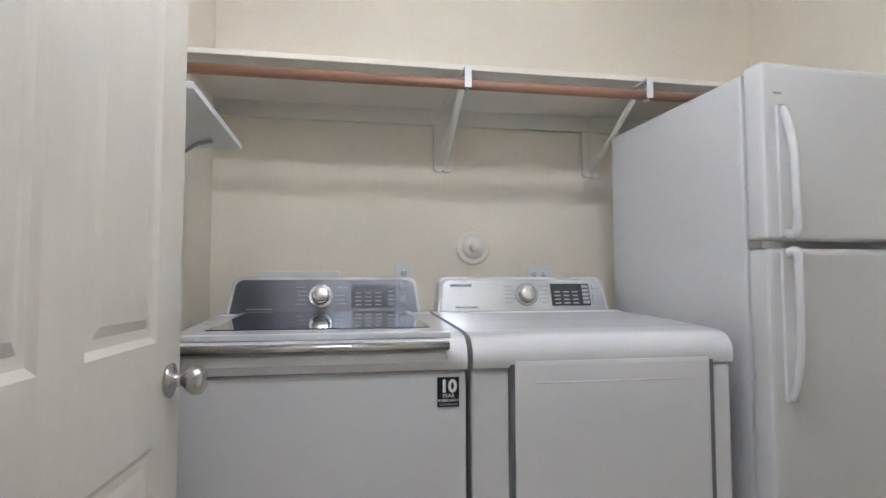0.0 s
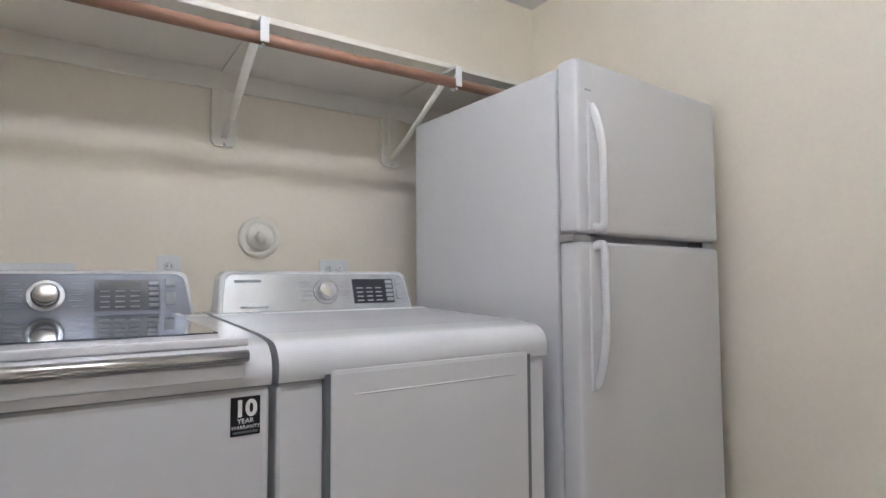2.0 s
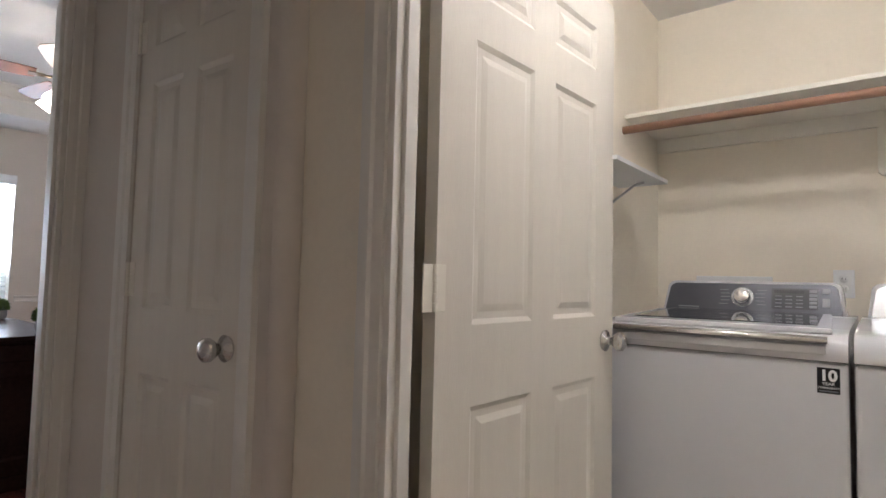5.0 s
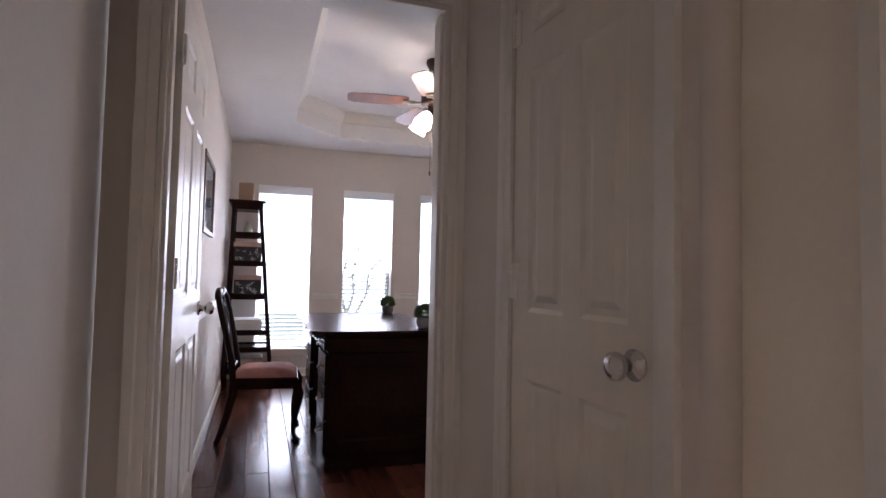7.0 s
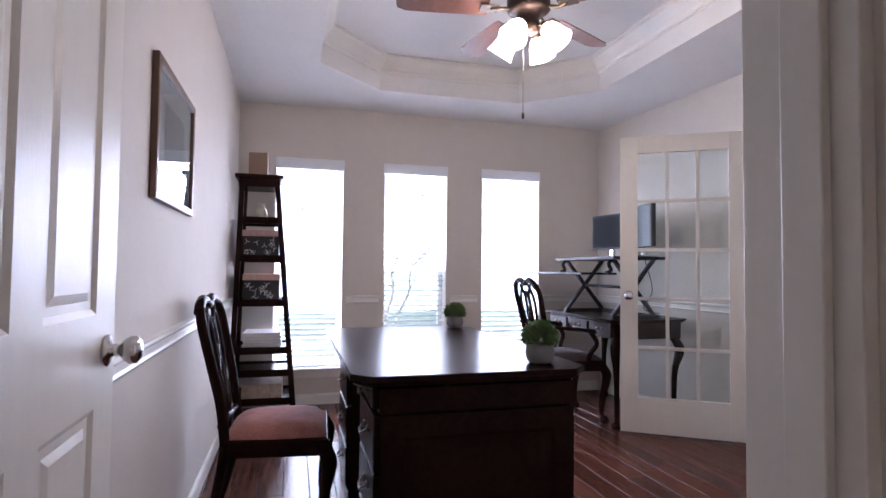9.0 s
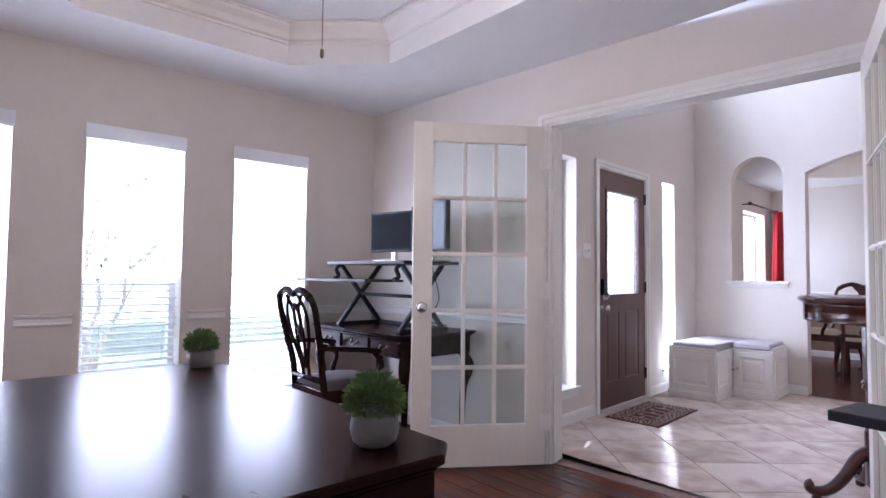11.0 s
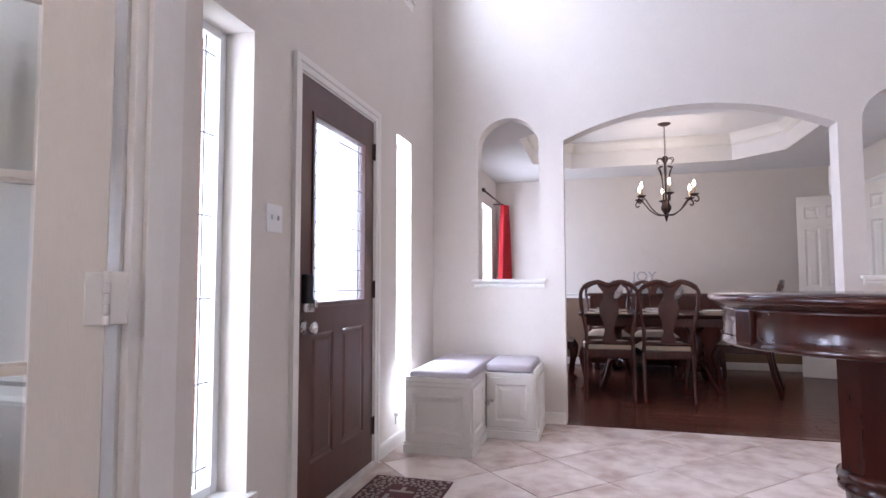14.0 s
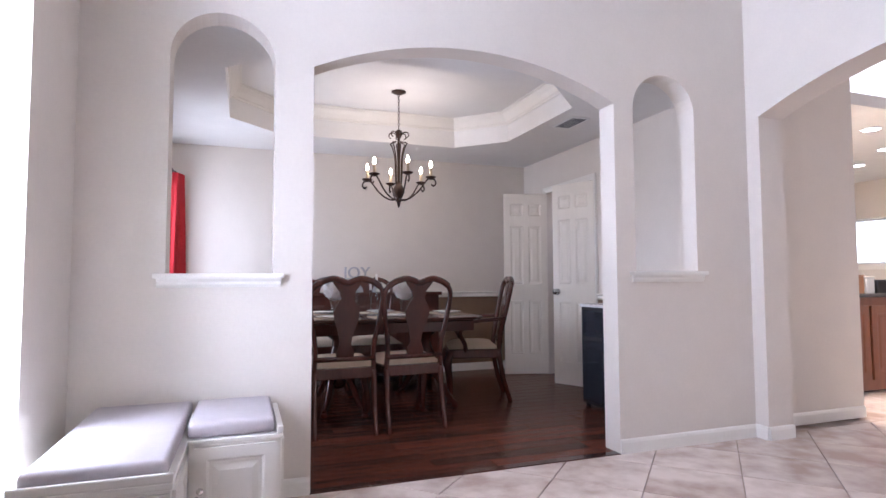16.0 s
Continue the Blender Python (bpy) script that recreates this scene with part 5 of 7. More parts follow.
def writing_desk():
    ob = thing("writing_desk", SM, "dark wood writing desk with turned-out legs by the window", "desk")
    bm = bmesh.new()
    desk_top(bm, 0.12, 1.23, 2.60, 3.24, 0.735, 0.765, 0.02)
    part("desktop", bm, DARKWOOD, ob)
    bm = bmesh.new()
    rbox(bm, 0.16, 1.19, 2.65, 3.20, 0.62, 0.735, 0.004)
    part("apron", bm, DARKWOOD, ob)
    for x0, x1 in ((0.19, 0.49), (0.52, 0.83), (0.86, 1.16)):
        bm = bmesh.new()
        rbox(bm, x0, x1, 2.632, 2.652, 0.635, 0.722, 0.005)
        d = part("drawer", bm, DARKWOOD, ob)
        pull(d, pose((x0 + x1) / 2, 2.632, 0.685))
    for x, sx in ((0.20, -1), (1.15, 1)):
        for y, sy in ((2.69, -1), (3.16, 1)):
            bm = bmesh.new()
            cabriole(bm, x, y, 0.63, sx, sy)
            part("leg", bm, DARKWOOD, ob)
writing_desk()

SCREEN = mat("dark_screen", (0.012, 0.016, 0.026), 0.28, vary=0.05, spec=0.12)
def desk_riser():
    ob = thing("desk_riser", SM @ pose(0, 0, 0.766), "black standing desk riser with crossed lifting arms", "desk riser")
    bm = bmesh.new()
    rbox(bm, 0.24, 1.16, 2.66, 3.12, 0.43, 0.452, 0.005)
    part("platform", bm, BLACK, ob)
    bm = bmesh.new()
    rbox(bm, 0.08, 0.98, 2.50, 2.80, 0.315, 0.332, 0.005)
    part("keyboard_tray", bm, BLACK, ob)
    bm = bmesh.new()
    for x in (0.34, 1.06):
        rbox(bm, x - 0.02, x + 0.02, 2.70, 3.1, 0.0, 0.02, 0.003)
    rbox(bm, 0.34, 1.06, 3.05, 3.09, 0.0, 0.02, 0.003)
    part("base", bm, BLACK, ob)
    for x in (0.34, 1.06):
        for a, b in (((2.72, 0.015), (3.06, 0.43)), ((3.06, 0.015), (2.72, 0.43))):
            bm = bmesh.new()
            tube(bm, ((x, a[0], a[1]), (x, b[0], b[1])), 0.026, 6, None, 0.6)
            part("lift_arm", bm, BLACK, ob)
        bm = bmesh.new()
        tube(bm, curve_pts([(x, 2.72, 0.43), (x, 2.68, 0.40), (x, 2.70, 0.35), (x, 2.66, 0.33)], 4), 0.014, 8)
        part("tray_bracket", bm, BLACK, ob)
    bm = bmesh.new()
    tube(bm, ((0.34, 2.89, 0.22), (1.06, 2.89, 0.22)), 0.012, 8)
    part("cross_bar", bm, BLACK, ob)
    bm = bmesh.new()
    tube(bm, curve_pts([(0.9, 3.1, 0.43), (0.95, 3.13, 0.2), (0.85, 3.12, 0.05), (1.0, 3.16, 0.02)], 6), 0.004, 6)
    part("cable", bm, BLACK, ob)
desk_riser()

MATTE = mat("matte_screen", (0.012, 0.013, 0.016), 0.5, vary=0.05, spec=0.03)
def monitor(m, w, h, label, face):
    ob = thing("monitor", m, label, "monitor", "desk monitors")
    bm = bmesh.new()
    rbox(bm, -w / 2, w / 2, -0.01, 0.025, 0.07, 0.07 + h, 0.006)
    part("housing", bm, BLACK, ob)
    bm = bmesh.new()
    box(bm, -w / 2 + 0.014, w / 2 - 0.014, -0.0125, -0.0105, 0.09, 0.07 + h - 0.014)
    part("screen", bm, face, ob, "dark switched-off screen")
    bm = bmesh.new()
    rbox(bm, -0.02, 0.02, 0.02, 0.05, 0.0, 0.2, 0.004)
    rbox(bm, -0.11, 0.11, -0.06, 0.10, 0.0, 0.012, 0.004)
    part("stand", bm, CHROME, ob)
monitor(SM @ pose(0.62, 2.96, 1.218, 0, 0, 10), 0.40, 0.29, "black flat monitor standing on the desk riser", MATTE)
monitor(SM @ pose(1.07, 2.93, 1.218, 0, 0, -12), 0.48, 0.31, "black flat monitor reflecting the bright windows", SCREEN)

BOXP = mat("patterned_box", (0.03, 0.028, 0.03), 0.7, vary=0.2)
LID = mat("pink_box_lid", (0.55, 0.36, 0.30), 0.7, vary=0.2, scale=40)
PAPER = mat("paper", (0.75, 0.75, 0.74), 0.8, vary=0.06)
def ladder_shelf():
    ob = thing("ladder_shelf", SM @ pose(0.06, 0, 0), "tall tapering dark wood ladder shelf by the window", "shelf unit")
    H = 1.76
    def half(z):
        k = 1 - z / H
        return 0.135 + 0.085 * k, 0.12 + 0.10 * k
    cx = 0.24
    def mid(z):
        return 0.19 + 0.05 * (1 - z / H)
    for sx in (-1, 1):
        for sy in (-1, 1):
            a0, b0 = half(0)
            a1, b1 = half(H)
            own = bmesh.new()
            v = []
            for z, a, b in ((0, a0, b0), (H, a1, b1)):
                x, y = cx + sx * a, mid(z) + sy * b
                v += [own.verts.new((x - 0.022, y - 0.018, z)), own.verts.new((x + 0.022, y - 0.018, z)), own.verts.new((x + 0.022, y + 0.018, z)), own.verts.new((x - 0.022, y + 0.018, z))]
            for f in ((3, 2, 1, 0), (4, 5, 6, 7), (0, 1, 5, 4), (1, 2, 6, 5), (2, 3, 7, 6), (3, 0, 4, 7)):
                own.faces.new([v[i] for i in f])
            bm = bmesh.new()
            merge(bm, own)
            part("post", bm, DARKWOOD, ob, bevel=0.003)
    for z in (0.16, 0.36, 0.52, 0.86, 1.18, 1.46):
        a, b = half(z)
        cy = mid(z)
        bm = bmesh.new()
        rbox(bm, cx - a - 0.012, cx + a + 0.012, cy - b, cy + b, z - 0.012, z + 0.008, 0.003)
        for s in (-1, 1):
            rbox(bm, cx - a, cx + a, cy + s * b - 0.009, cy + s * b + 0.009, z - 0.03, z + 0.02, 0.002)
            rbox(bm, cx + s * a - 0.009, cx + s * a + 0.009, cy - b, cy + b, z - 0.03, z + 0.02, 0.002)
        part("shelf", bm, DARKWOOD, ob)
    cy = mid(H)
    bm = bmesh.new()
    rbox(bm, cx - 0.185, cx + 0.185, cy - 0.17, cy + 0.17, H, H + 0.028, 0.006)
    rbox(bm, cx - 0.155, cx + 0.155, cy - 0.145, cy + 0.145, H - 0.06, H, 0.004)
    part("top", bm, DARKWOOD, ob)
    for z in (0.868, 1.188):
        a, b = half(z)
        bx = thing("storage_box", SM @ pose(0.06 + cx, mid(z), z), "black patterned storage box with a pink lid on the shelf", "box", "storage boxes")
        bm = bmesh.new()
        rbox(bm, -0.14, 0.15, -0.125, 0.125, 0, 0.15, 0.004)
        part("box", bm, BOXP, bx)
        bm = bmesh.new()
        rbox(bm, -0.145, 0.155, -0.13, 0.13, 0.15, 0.195, 0.004)
        part("lid", bm, LID, bx, "pink patterned lid")
        rnd = random.Random(int(z * 100))
        bm = bmesh.new()
        for k in range(16):
            y, zz, t = rnd.uniform(-0.11, 0.11), rnd.uniform(0.02, 0.13), rnd.uniform(0, 3.1)
            for s in range(3):
                t2 = t + s * 2.1
                e = (y + 0.022 * math.cos(t2), zz + 0.022 * math.sin(t2))
                if abs(e[0]) < 0.122 and 0.005 < e[1] < 0.148:
                    tube(bm, ((0.1508, y, zz), (0.1508, *e)), 0.0016, 4)
        part("pattern", bm, PAPER, bx, "thin white line pattern")
    stack = thing("paper_stack", SM @ pose(0.06 + cx, mid(0.53), 0.528), "stack of white paper and folders on the ladder shelf", "papers")
    for k in range(5):
        bm = bmesh.new()
        rbox(bm, -0.15, 0.15, -0.13, 0.13, k * 0.022, k * 0.022 + 0.02, 0.002)
        part("folder", bm, PAPER, stack, m=pose(0, 0, 0, 0, 0, (-3, 2, 0, 4, -2)[k]))
    bin_ = thing("floor_basket", SM @ pose(0.06 + cx, mid(0.17), 0.168), "shallow cardboard box with papers on the bottom shelf", "box")
    bm = bmesh.new()
    rbox(bm, -0.16, 0.16, -0.14, 0.14, 0, 0.10, 0.004)
    part("box", bm, mat("printed_card", (0.45, 0.36, 0.30), 0.8, vary=0.4, scale=25), bin_)
    bk = thing("standing_book", SM @ pose(0.06 + cx, mid(H) - 0.02, H + 0.028, 0, 0, 80), "tan wooden block frame standing on the shelf top", "ornament")
    bm = bmesh.new()
    rbox(bm, -0.07, 0.07, -0.018, 0.018, 0, 0.19, 0.004)
    part("block", bm, mat("tan_wood", (0.38, 0.25, 0.17), 0.6, vary=0.2), bk)
    orn = thing("small_ornament", SM @ pose(0.06 + cx, mid(1.47), 1.468), "small pale vase on the ladder shelf", "ornament")
    bm = bmesh.new()
    lathe(bm, ((0.03, 0), (0.045, 0.03), (0.04, 0.07), (0.02, 0.10), (0.026, 0.12)), 18)
    part("vase", bm, mat("pale_ceramic", (0.55, 0.56, 0.42), 0.4), orn)
ladder_shelf()

def picture(m, w, h):
    ob = thing("framed_picture", m, "framed print behind glass in a thin bronze wood frame", "picture")
    bm = bmesh.new()
    f = 0.028
    for x0, x1, z0, z1 in ((-w / 2, -w / 2 + f, -h / 2, h / 2), (w / 2 - f, w / 2, -h / 2, h / 2), (-w / 2 + f, w / 2 - f, -h / 2, -h / 2 + f), (-w / 2 + f, w / 2 - f, h / 2 - f, h / 2)):
        rbox(bm, x0, x1, -0.022, 0, z0, z1, 0.004)
    part("frame", bm, mat("bronze_frame", (0.14, 0.08, 0.05), 0.4, 0.3, vary=0.2), ob)
    bm = bmesh.new()
    box(bm, -w / 2 + f, w / 2 - f, -0.008, -0.002, -h / 2 + f, h / 2 - f)
    part("mat_board", bm, mat("mat_board", (0.30, 0.29, 0.30), 0.8, vary=0.1), ob)
    bm = bmesh.new()
    box(bm, -w / 4, w / 4, -0.0095, -0.008, -h / 4, h / 4)
    part("print", bm, mat("print", (0.10, 0.10, 0.11), 0.7, vary=0.4), ob)
    bm = bmesh.new()
    box(bm, -w / 2 + f, w / 2 - f, -0.014, -0.012, -h / 2 + f, h / 2 - f)
    part("glass", bm, GLASS, ob).visible_shadow = False
picture(SM @ pose(2.50, 0.0, 1.55, 0, 0, 180), 0.66, 0.46)

FANW = mat("fan_blade_wood", (0.16, 0.07, 0.045), 0.4, vary=0.25, scale=4, stretch=(0.4, 6, 6))
def ceiling_fan(m):
    ob = thing("ceiling_fan", m, "bronze ceiling fan with wooden blades and lit glass shades", "ceiling fan")
    bm = bmesh.new()
    lathe(bm, ((0.07, 0.125), (0.072, 0.105), (0.05, 0.055), (0.018, 0.05), (0.018, -0.12)), 24)
    part("canopy", bm, IRON, ob)
    bm = bmesh.new()
    lathe(bm, ((0.02, -0.12), (0.09, -0.125), (0.105, -0.14), (0.105, -0.20), (0.085, -0.215), (0.06, -0.22), (0.05, -0.26), (0.062, -0.275), (0.045, -0.31), (0.0, -0.315)), 32)
    part("motor", bm, IRON, ob)
    for k in range(5):
        a = -26 + 72 * k
        bm = bmesh.new()
        own = bmesh.new()
        tube(own, curve_pts([(0.09, 0, -0.195), (0.15, 0.015, -0.205), (0.19, 0, -0.20)], 4), 0.008, 6)
        rbox(own, 0.15, 0.24, -0.035, 0.035, -0.203, -0.197, 0.002, 1)
        merge(bm, own, pose(0, 0, 0, 0, 0, a))
        arm = part("blade_arm", bm, BRASS, ob)
        own = bmesh.new()
        prof = [(0.20, 0.055), (0.24, 0.062), (0.45, 0.068), (0.60, 0.066), (0.64, 0.045), (0.645, 0.0)]
        up = prof + [(x, -y) for x, y in reversed(prof[:-1])]
        hi = [own.verts.new((x, y, 0.003)) for x, y in up]
        lo = [own.verts.new((x, y, -0.003)) for x, y in up]
        own.faces.new(hi)
        own.faces.new(list(reversed(lo)))
        for i in range(len(up)):
            j = (i + 1) % len(up)
            own.faces.new((hi[i], lo[i], lo[j], hi[j]))
        own.transform(pose(0, 0, -0.192, 12, 0, 0))
        bm = bmesh.new()
        merge(bm, own, pose(0, 0, 0, 0, 0, a))
        part("blade", bm, FANW, ob)
    for k in range(4):
        a = 40 + 90 * k
        tilt = pose(0, 0, -0.28, 0, 0, a) @ pose(0.085, 0, -0.01, 0, -38, 0)
        bm = bmesh.new()
        own = bmesh.new()
        lathe(own, ((0.012, 0.02), (0.02, 0.0), (0.028, -0.02)), 14, tilt)
        merge(bm, own)
        tube(bm, ((0.03 * math.cos(radians(a)), 0.03 * math.sin(radians(a)), -0.285), (0.09 * math.cos(radians(a)), 0.09 * math.sin(radians(a)), -0.285)), 0.007, 6)
        part("lamp_socket", bm, BRASS, ob)
        bm = bmesh.new()
        lathe(bm, ((0.026, -0.012), (0.040, -0.03), (0.052, -0.06), (0.058, -0.095), (0.068, -0.125), (0.064, -0.125), (0.0, -0.10)), 20, tilt)
        part("glass_shade", bm, SHADE, ob, "lit frosted bell glass shade")
    bm = bmesh.new()
    tube(bm, ((0.03, -0.04, -0.30), (0.03, -0.04, -0.715)), 0.0015, 6)
    lathe(bm, ((0.003, 0.0), (0.007, 0.008), (0.006, 0.028), (0.002, 0.034)), 10, pose(0.03, -0.04, -0.745))
    part("pull_chain", bm, BRASS, ob)
ceiling_fan(SM @ pose(2.23, 1.52, 2.575))
point_lamp("fan_lamp", (SM @ pose(2.23, 1.52, 2.12)).translation, 12, WARM, 0.09)

# ---- foyer ----
LEAD = mat("lead_came", (0.10, 0.10, 0.11), 0.5, 0.6)
FROST = glass("textured_door_glass", (0.95, 0.96, 0.97), 0.12)
let_light_through(FROST, 0.15, (0.97, 0.98, 1.0))
def front_door():
    w, h, t = 0.87, 2.035, 0.045
    ob = new("door_front")
    ob.matrix_basis = pose(-3.925, 4.685, 0.01, 0, 0, 90)
    tagged(ob, "dark brown wooden front door with a leaded glass light, closed", "front door", "", "structure")
    gx0, gx1, gz0, gz1 = 0.115, 0.755, 0.945, 1.88
    own = bmesh.new()
    panel_face(own, w, h, [(0.13, 0.36, 0.22, 0.82), (0.46, 0.74, 0.22, 0.82), (gx0, gx1, gz0, gz1)], -t / 2, -1, ((0, 0), (0.012, 0.008), (0.022, 0.008), (0.04, 0.003)))
    top = [f for f in own.faces if all(gx0 - 0.001 < v.co.x < gx1 + 0.001 and gz0 - 0.001 < v.co.z < gz1 + 0.001 for v in f.verts)]
    bmesh.ops.delete(own, geom=top, context="FACES")
    for x0, x1, z0, z1 in ((0, gx0, 0, h), (gx1, w, 0, h), (gx0, gx1, 0, gz0), (gx0, gx1, gz1, h)):
        box(own, x0, x1, -t / 2 + 0.012, t / 2, z0, z1)
    for x in (0, w):
        own.faces.new([own.verts.new(c) for c in ((x, -t / 2, 0), (x, t / 2, 0), (x, t / 2, h), (x, -t / 2, h))])
    bm = bmesh.new()
    merge(bm, own)
    part("leaf", bm, DOORWOOD, ob)
    bm = bmesh.new()
    f = 0.022
    for x0, x1, z0, z1 in ((gx0, gx0 + f, gz0, gz1), (gx1 - f, gx1, gz0, gz1), (gx0 + f, gx1 - f, gz0, gz0 + f), (gx0 + f, gx1 - f, gz1 - f, gz1)):
        rbox(bm, x0, x1, -t / 2 - 0.008, t / 2, z0, z1, 0.004)
    part("glass_stop", bm, DOORWOOD, ob)
    bm = bmesh.new()
    box(bm, gx0 + f, gx1 - f, -0.004, 0.004, gz0 + f, gz1 - f)
    part("door_glass", bm, FROST, ob, "bright textured leaded glass").visible_shadow = False
    bm = bmesh.new()
    a0, a1, b0, b1 = gx0 + f, gx1 - f, gz0 + f, gz1 - f
    cx = (a0 + a1) / 2
    def came(p, r=0.0028):
        tube(bm, [(x, -0.006, z) for x, z in p], r, 5)
    came([(a0 + 0.05, b0), (a0 + 0.05, b1)])
    came([(a1 - 0.05, b0), (a1 - 0.05, b1)])
    came([(a0, b0 + 0.05), (a1, b0 + 0.05)])
    came([(a0, b1 - 0.05), (a1, b1 - 0.05)])
    for k in range(1, 7):
        z = b0 + 0.05 + k * (b1 - b0 - 0.1) / 7
        came([(a0, z), (a0 + 0.14, z)])
        came([(a1 - 0.14, z), (a1, z)])
    for s in (-1, 1):
        for pts in (((0.02, 0.25), (0.12, 0.36), (0.09, 0.50), (0.02, 0.46)), ((0.0, 0.14), (0.08, 0.22), (0.03, 0.30), (0.0, 0.26)), ((0.02, 0.50), (0.10, 0.60), (0.04, 0.70), (0.0, 0.62))):
            q = curve_pts([(s * x, 0, z) for x, z in pts], 6)
            came([(cx + p.x, b0 + p.z) for p in q], 0.0016)
    part("leading", bm, LEAD, ob, "thin dark lead lines in a scroll pattern")
    bm = bmesh.new()
    rbox(bm, 0.028, 0.098, -t / 2 - 0.03, -t / 2, 0.965, 1.10, 0.008, 2)
    k = part("keypad_lock", bm, BLACK, ob, "black and silver keypad deadbolt")
    bm = bmesh.new()
    rbox(bm, 0.03, 0.11, -t / 2 - 0.028, -t / 2, 0.925, 0.965, 0.006, 2)
    rbox(bm, 0.085, 0.105, -t / 2 - 0.045, -t / 2 - 0.02, 0.945, 0.985, 0.004)
    part("thumb_turn", bm, CHROME, k)
    bm = bmesh.new()
    lathe(bm, ((0.033, 0), (0.034, 0.006), (0.014, 0.010), (0.012, 0.03), (0.024, 0.038), (0.030, 0.05), (0.026, 0.064), (0.004, 0.07)), 24, pose(0.055, -t / 2, 0.855, 90))
    part("door_knob", bm, CHROME, ob, "round polished nickel knob")
    for z in (0.22, 1.02, 1.85):
        bm = bmesh.new()
        rbox(bm, w - 0.022, w + 0.012, -t / 2 - 0.004, -t / 2, z - 0.05, z + 0.05, 0.001, 1)
        lathe(bm, ((0.006, -0.052), (0.007, -0.05), (0.007, 0.05), (0.006, 0.052)), 10, pose(w + 0.004, -t / 2 - 0.006, z))
        part("hinge", bm, IRON, ob, "dark bronze hinge")
front_door()
jamb("trim_front_jamb", 0.90, 2.06, 0.1, pose(-3.90, 4.67, 0, 0, 0, 90))
casing("trim_front_door", 0.88, 2.05, pose(-3.90, 4.68, 0, 0, 0, 90), 0.062, 0.02)
bm = bmesh.new()
rbox(bm, -4.1, -3.87, 4.68, 5.56, -0.005, 0.022, 0.006)
structure("trim_threshold", bm, mat("pale_threshold", (0.55, 0.50, 0.45), 0.5), None, "pale door threshold strip", "threshold")
bm = bmesh.new()
rbox(bm, -3.5, -1.9, 3.36, 3.462, -0.008, 0.006, 0.003)
structure("trim_study_threshold", bm, mat("threshold_wood", (0.17, 0.085, 0.055), 0.45, vary=0.2, stretch=(0.4, 5, 5)), None, "dark wood transition strip between wood and tile", "threshold")
bm = bmesh.new()
rbox(bm, -2.85, -1.0, 6.80, 6.86, -0.008, 0.005, 0.003)
structure("trim_dining_threshold", bm, MAHOG, None, "dark wood transition strip between wood and tile", "threshold")

def bench_unit(name, m, w, d, front, label):
    """A storage bench: 0.47 high box with a panelled front, base moulding and cushion tray. front: faces with panels."""
    ob = thing(name, m, label, "storage bench", "corner storage bench")
    bm = bmesh.new()
    rbox(bm, 0, w, 0, d, 0.06, 0.425, 0.004)
    part("cabinet", bm, TRIM, ob)
    bm = bmesh.new()
    rbox(bm, -0.015, w + 0.015, -0.015, d, 0, 0.055, 0.005)
    rbox(bm, -0.009, w + 0.009, -0.009, d, 0.055, 0.07, 0.005)
    part("base_moulding", bm, TRIM, ob)
    bm = bmesh.new()
    rbox(bm, -0.006, w + 0.006, -0.006, d, 0.425, 0.445, 0.004)
    for x0, x1, y0, y1 in front["lip"]:
        rbox(bm, x0, x1, y0, y1, 0.445, 0.475, 0.006)
    part("lid", bm, TRIM, ob)
    for k, (x, y, turn, pw) in enumerate(front["panels"]):
        bm = bmesh.new()
        own = bmesh.new()
        panel_face(own, pw, 0.335, [(0.045, pw - 0.045, 0.045, 0.29)], 0, -1, ((0, 0), (0.01, 0.008), (0.022, 0.008), (0.045, 0.001)))
        for a, b in (((0, 0), (pw, 0)), ((pw, 0), (pw, 0.335)), ((pw, 0.335), (0, 0.335)), ((0, 0.335), (0, 0))):
            own.faces.new([own.verts.new(c) for c in ((a[0], 0, a[1]), (b[0], 0, b[1]), (b[0], 0.018, b[1]), (a[0], 0.018, a[1]))])
        merge(bm, own, pose(x, y, 0.08, 0, 0, turn))
        part("panel_door" if front["knob"] == k else "side_panel", bm, TRIM, ob)
    if "knob_at" in front:
        x, y, z, turn = front["knob_at"]
        bm = bmesh.new()
        lathe(bm, ((0.006, 0), (0.006, 0.012), (0.013, 0.018), (0.012, 0.026), (0.0, 0.03)), 16, pose(x, y, z, 90, 0, 0) if turn == 0 else pose(x, y, z, 90, 0, turn))
        part("knob", bm, CHROME, ob)
    return ob

def cushion(m, outline, h, label):
    ob = thing("bench_cushion", m, label, "cushion", "bench cushions")
    bm = bmesh.new()
    n = len(outline)
    cx, cy = sum(p[0] for p in outline) / n, sum(p[1] for p in outline) / n
    lo = [bm.verts.new((x, y, 0)) for x, y in outline]
    hi = [bm.verts.new((x, y, h)) for x, y in outline]
    bm.faces.new(list(reversed(lo)))
    bm.faces.new(hi)
    for i in range(n):
        bm.faces.new((lo[i], lo[(i + 1) % n], hi[(i + 1) % n], hi[i]))
    bmesh.ops.bevel(bm, geom=bm.edges[:], offset=0.02, segments=4, profile=0.5, affect="EDGES")
    part("pad", bm, CLOTH, ob, smooth=True)

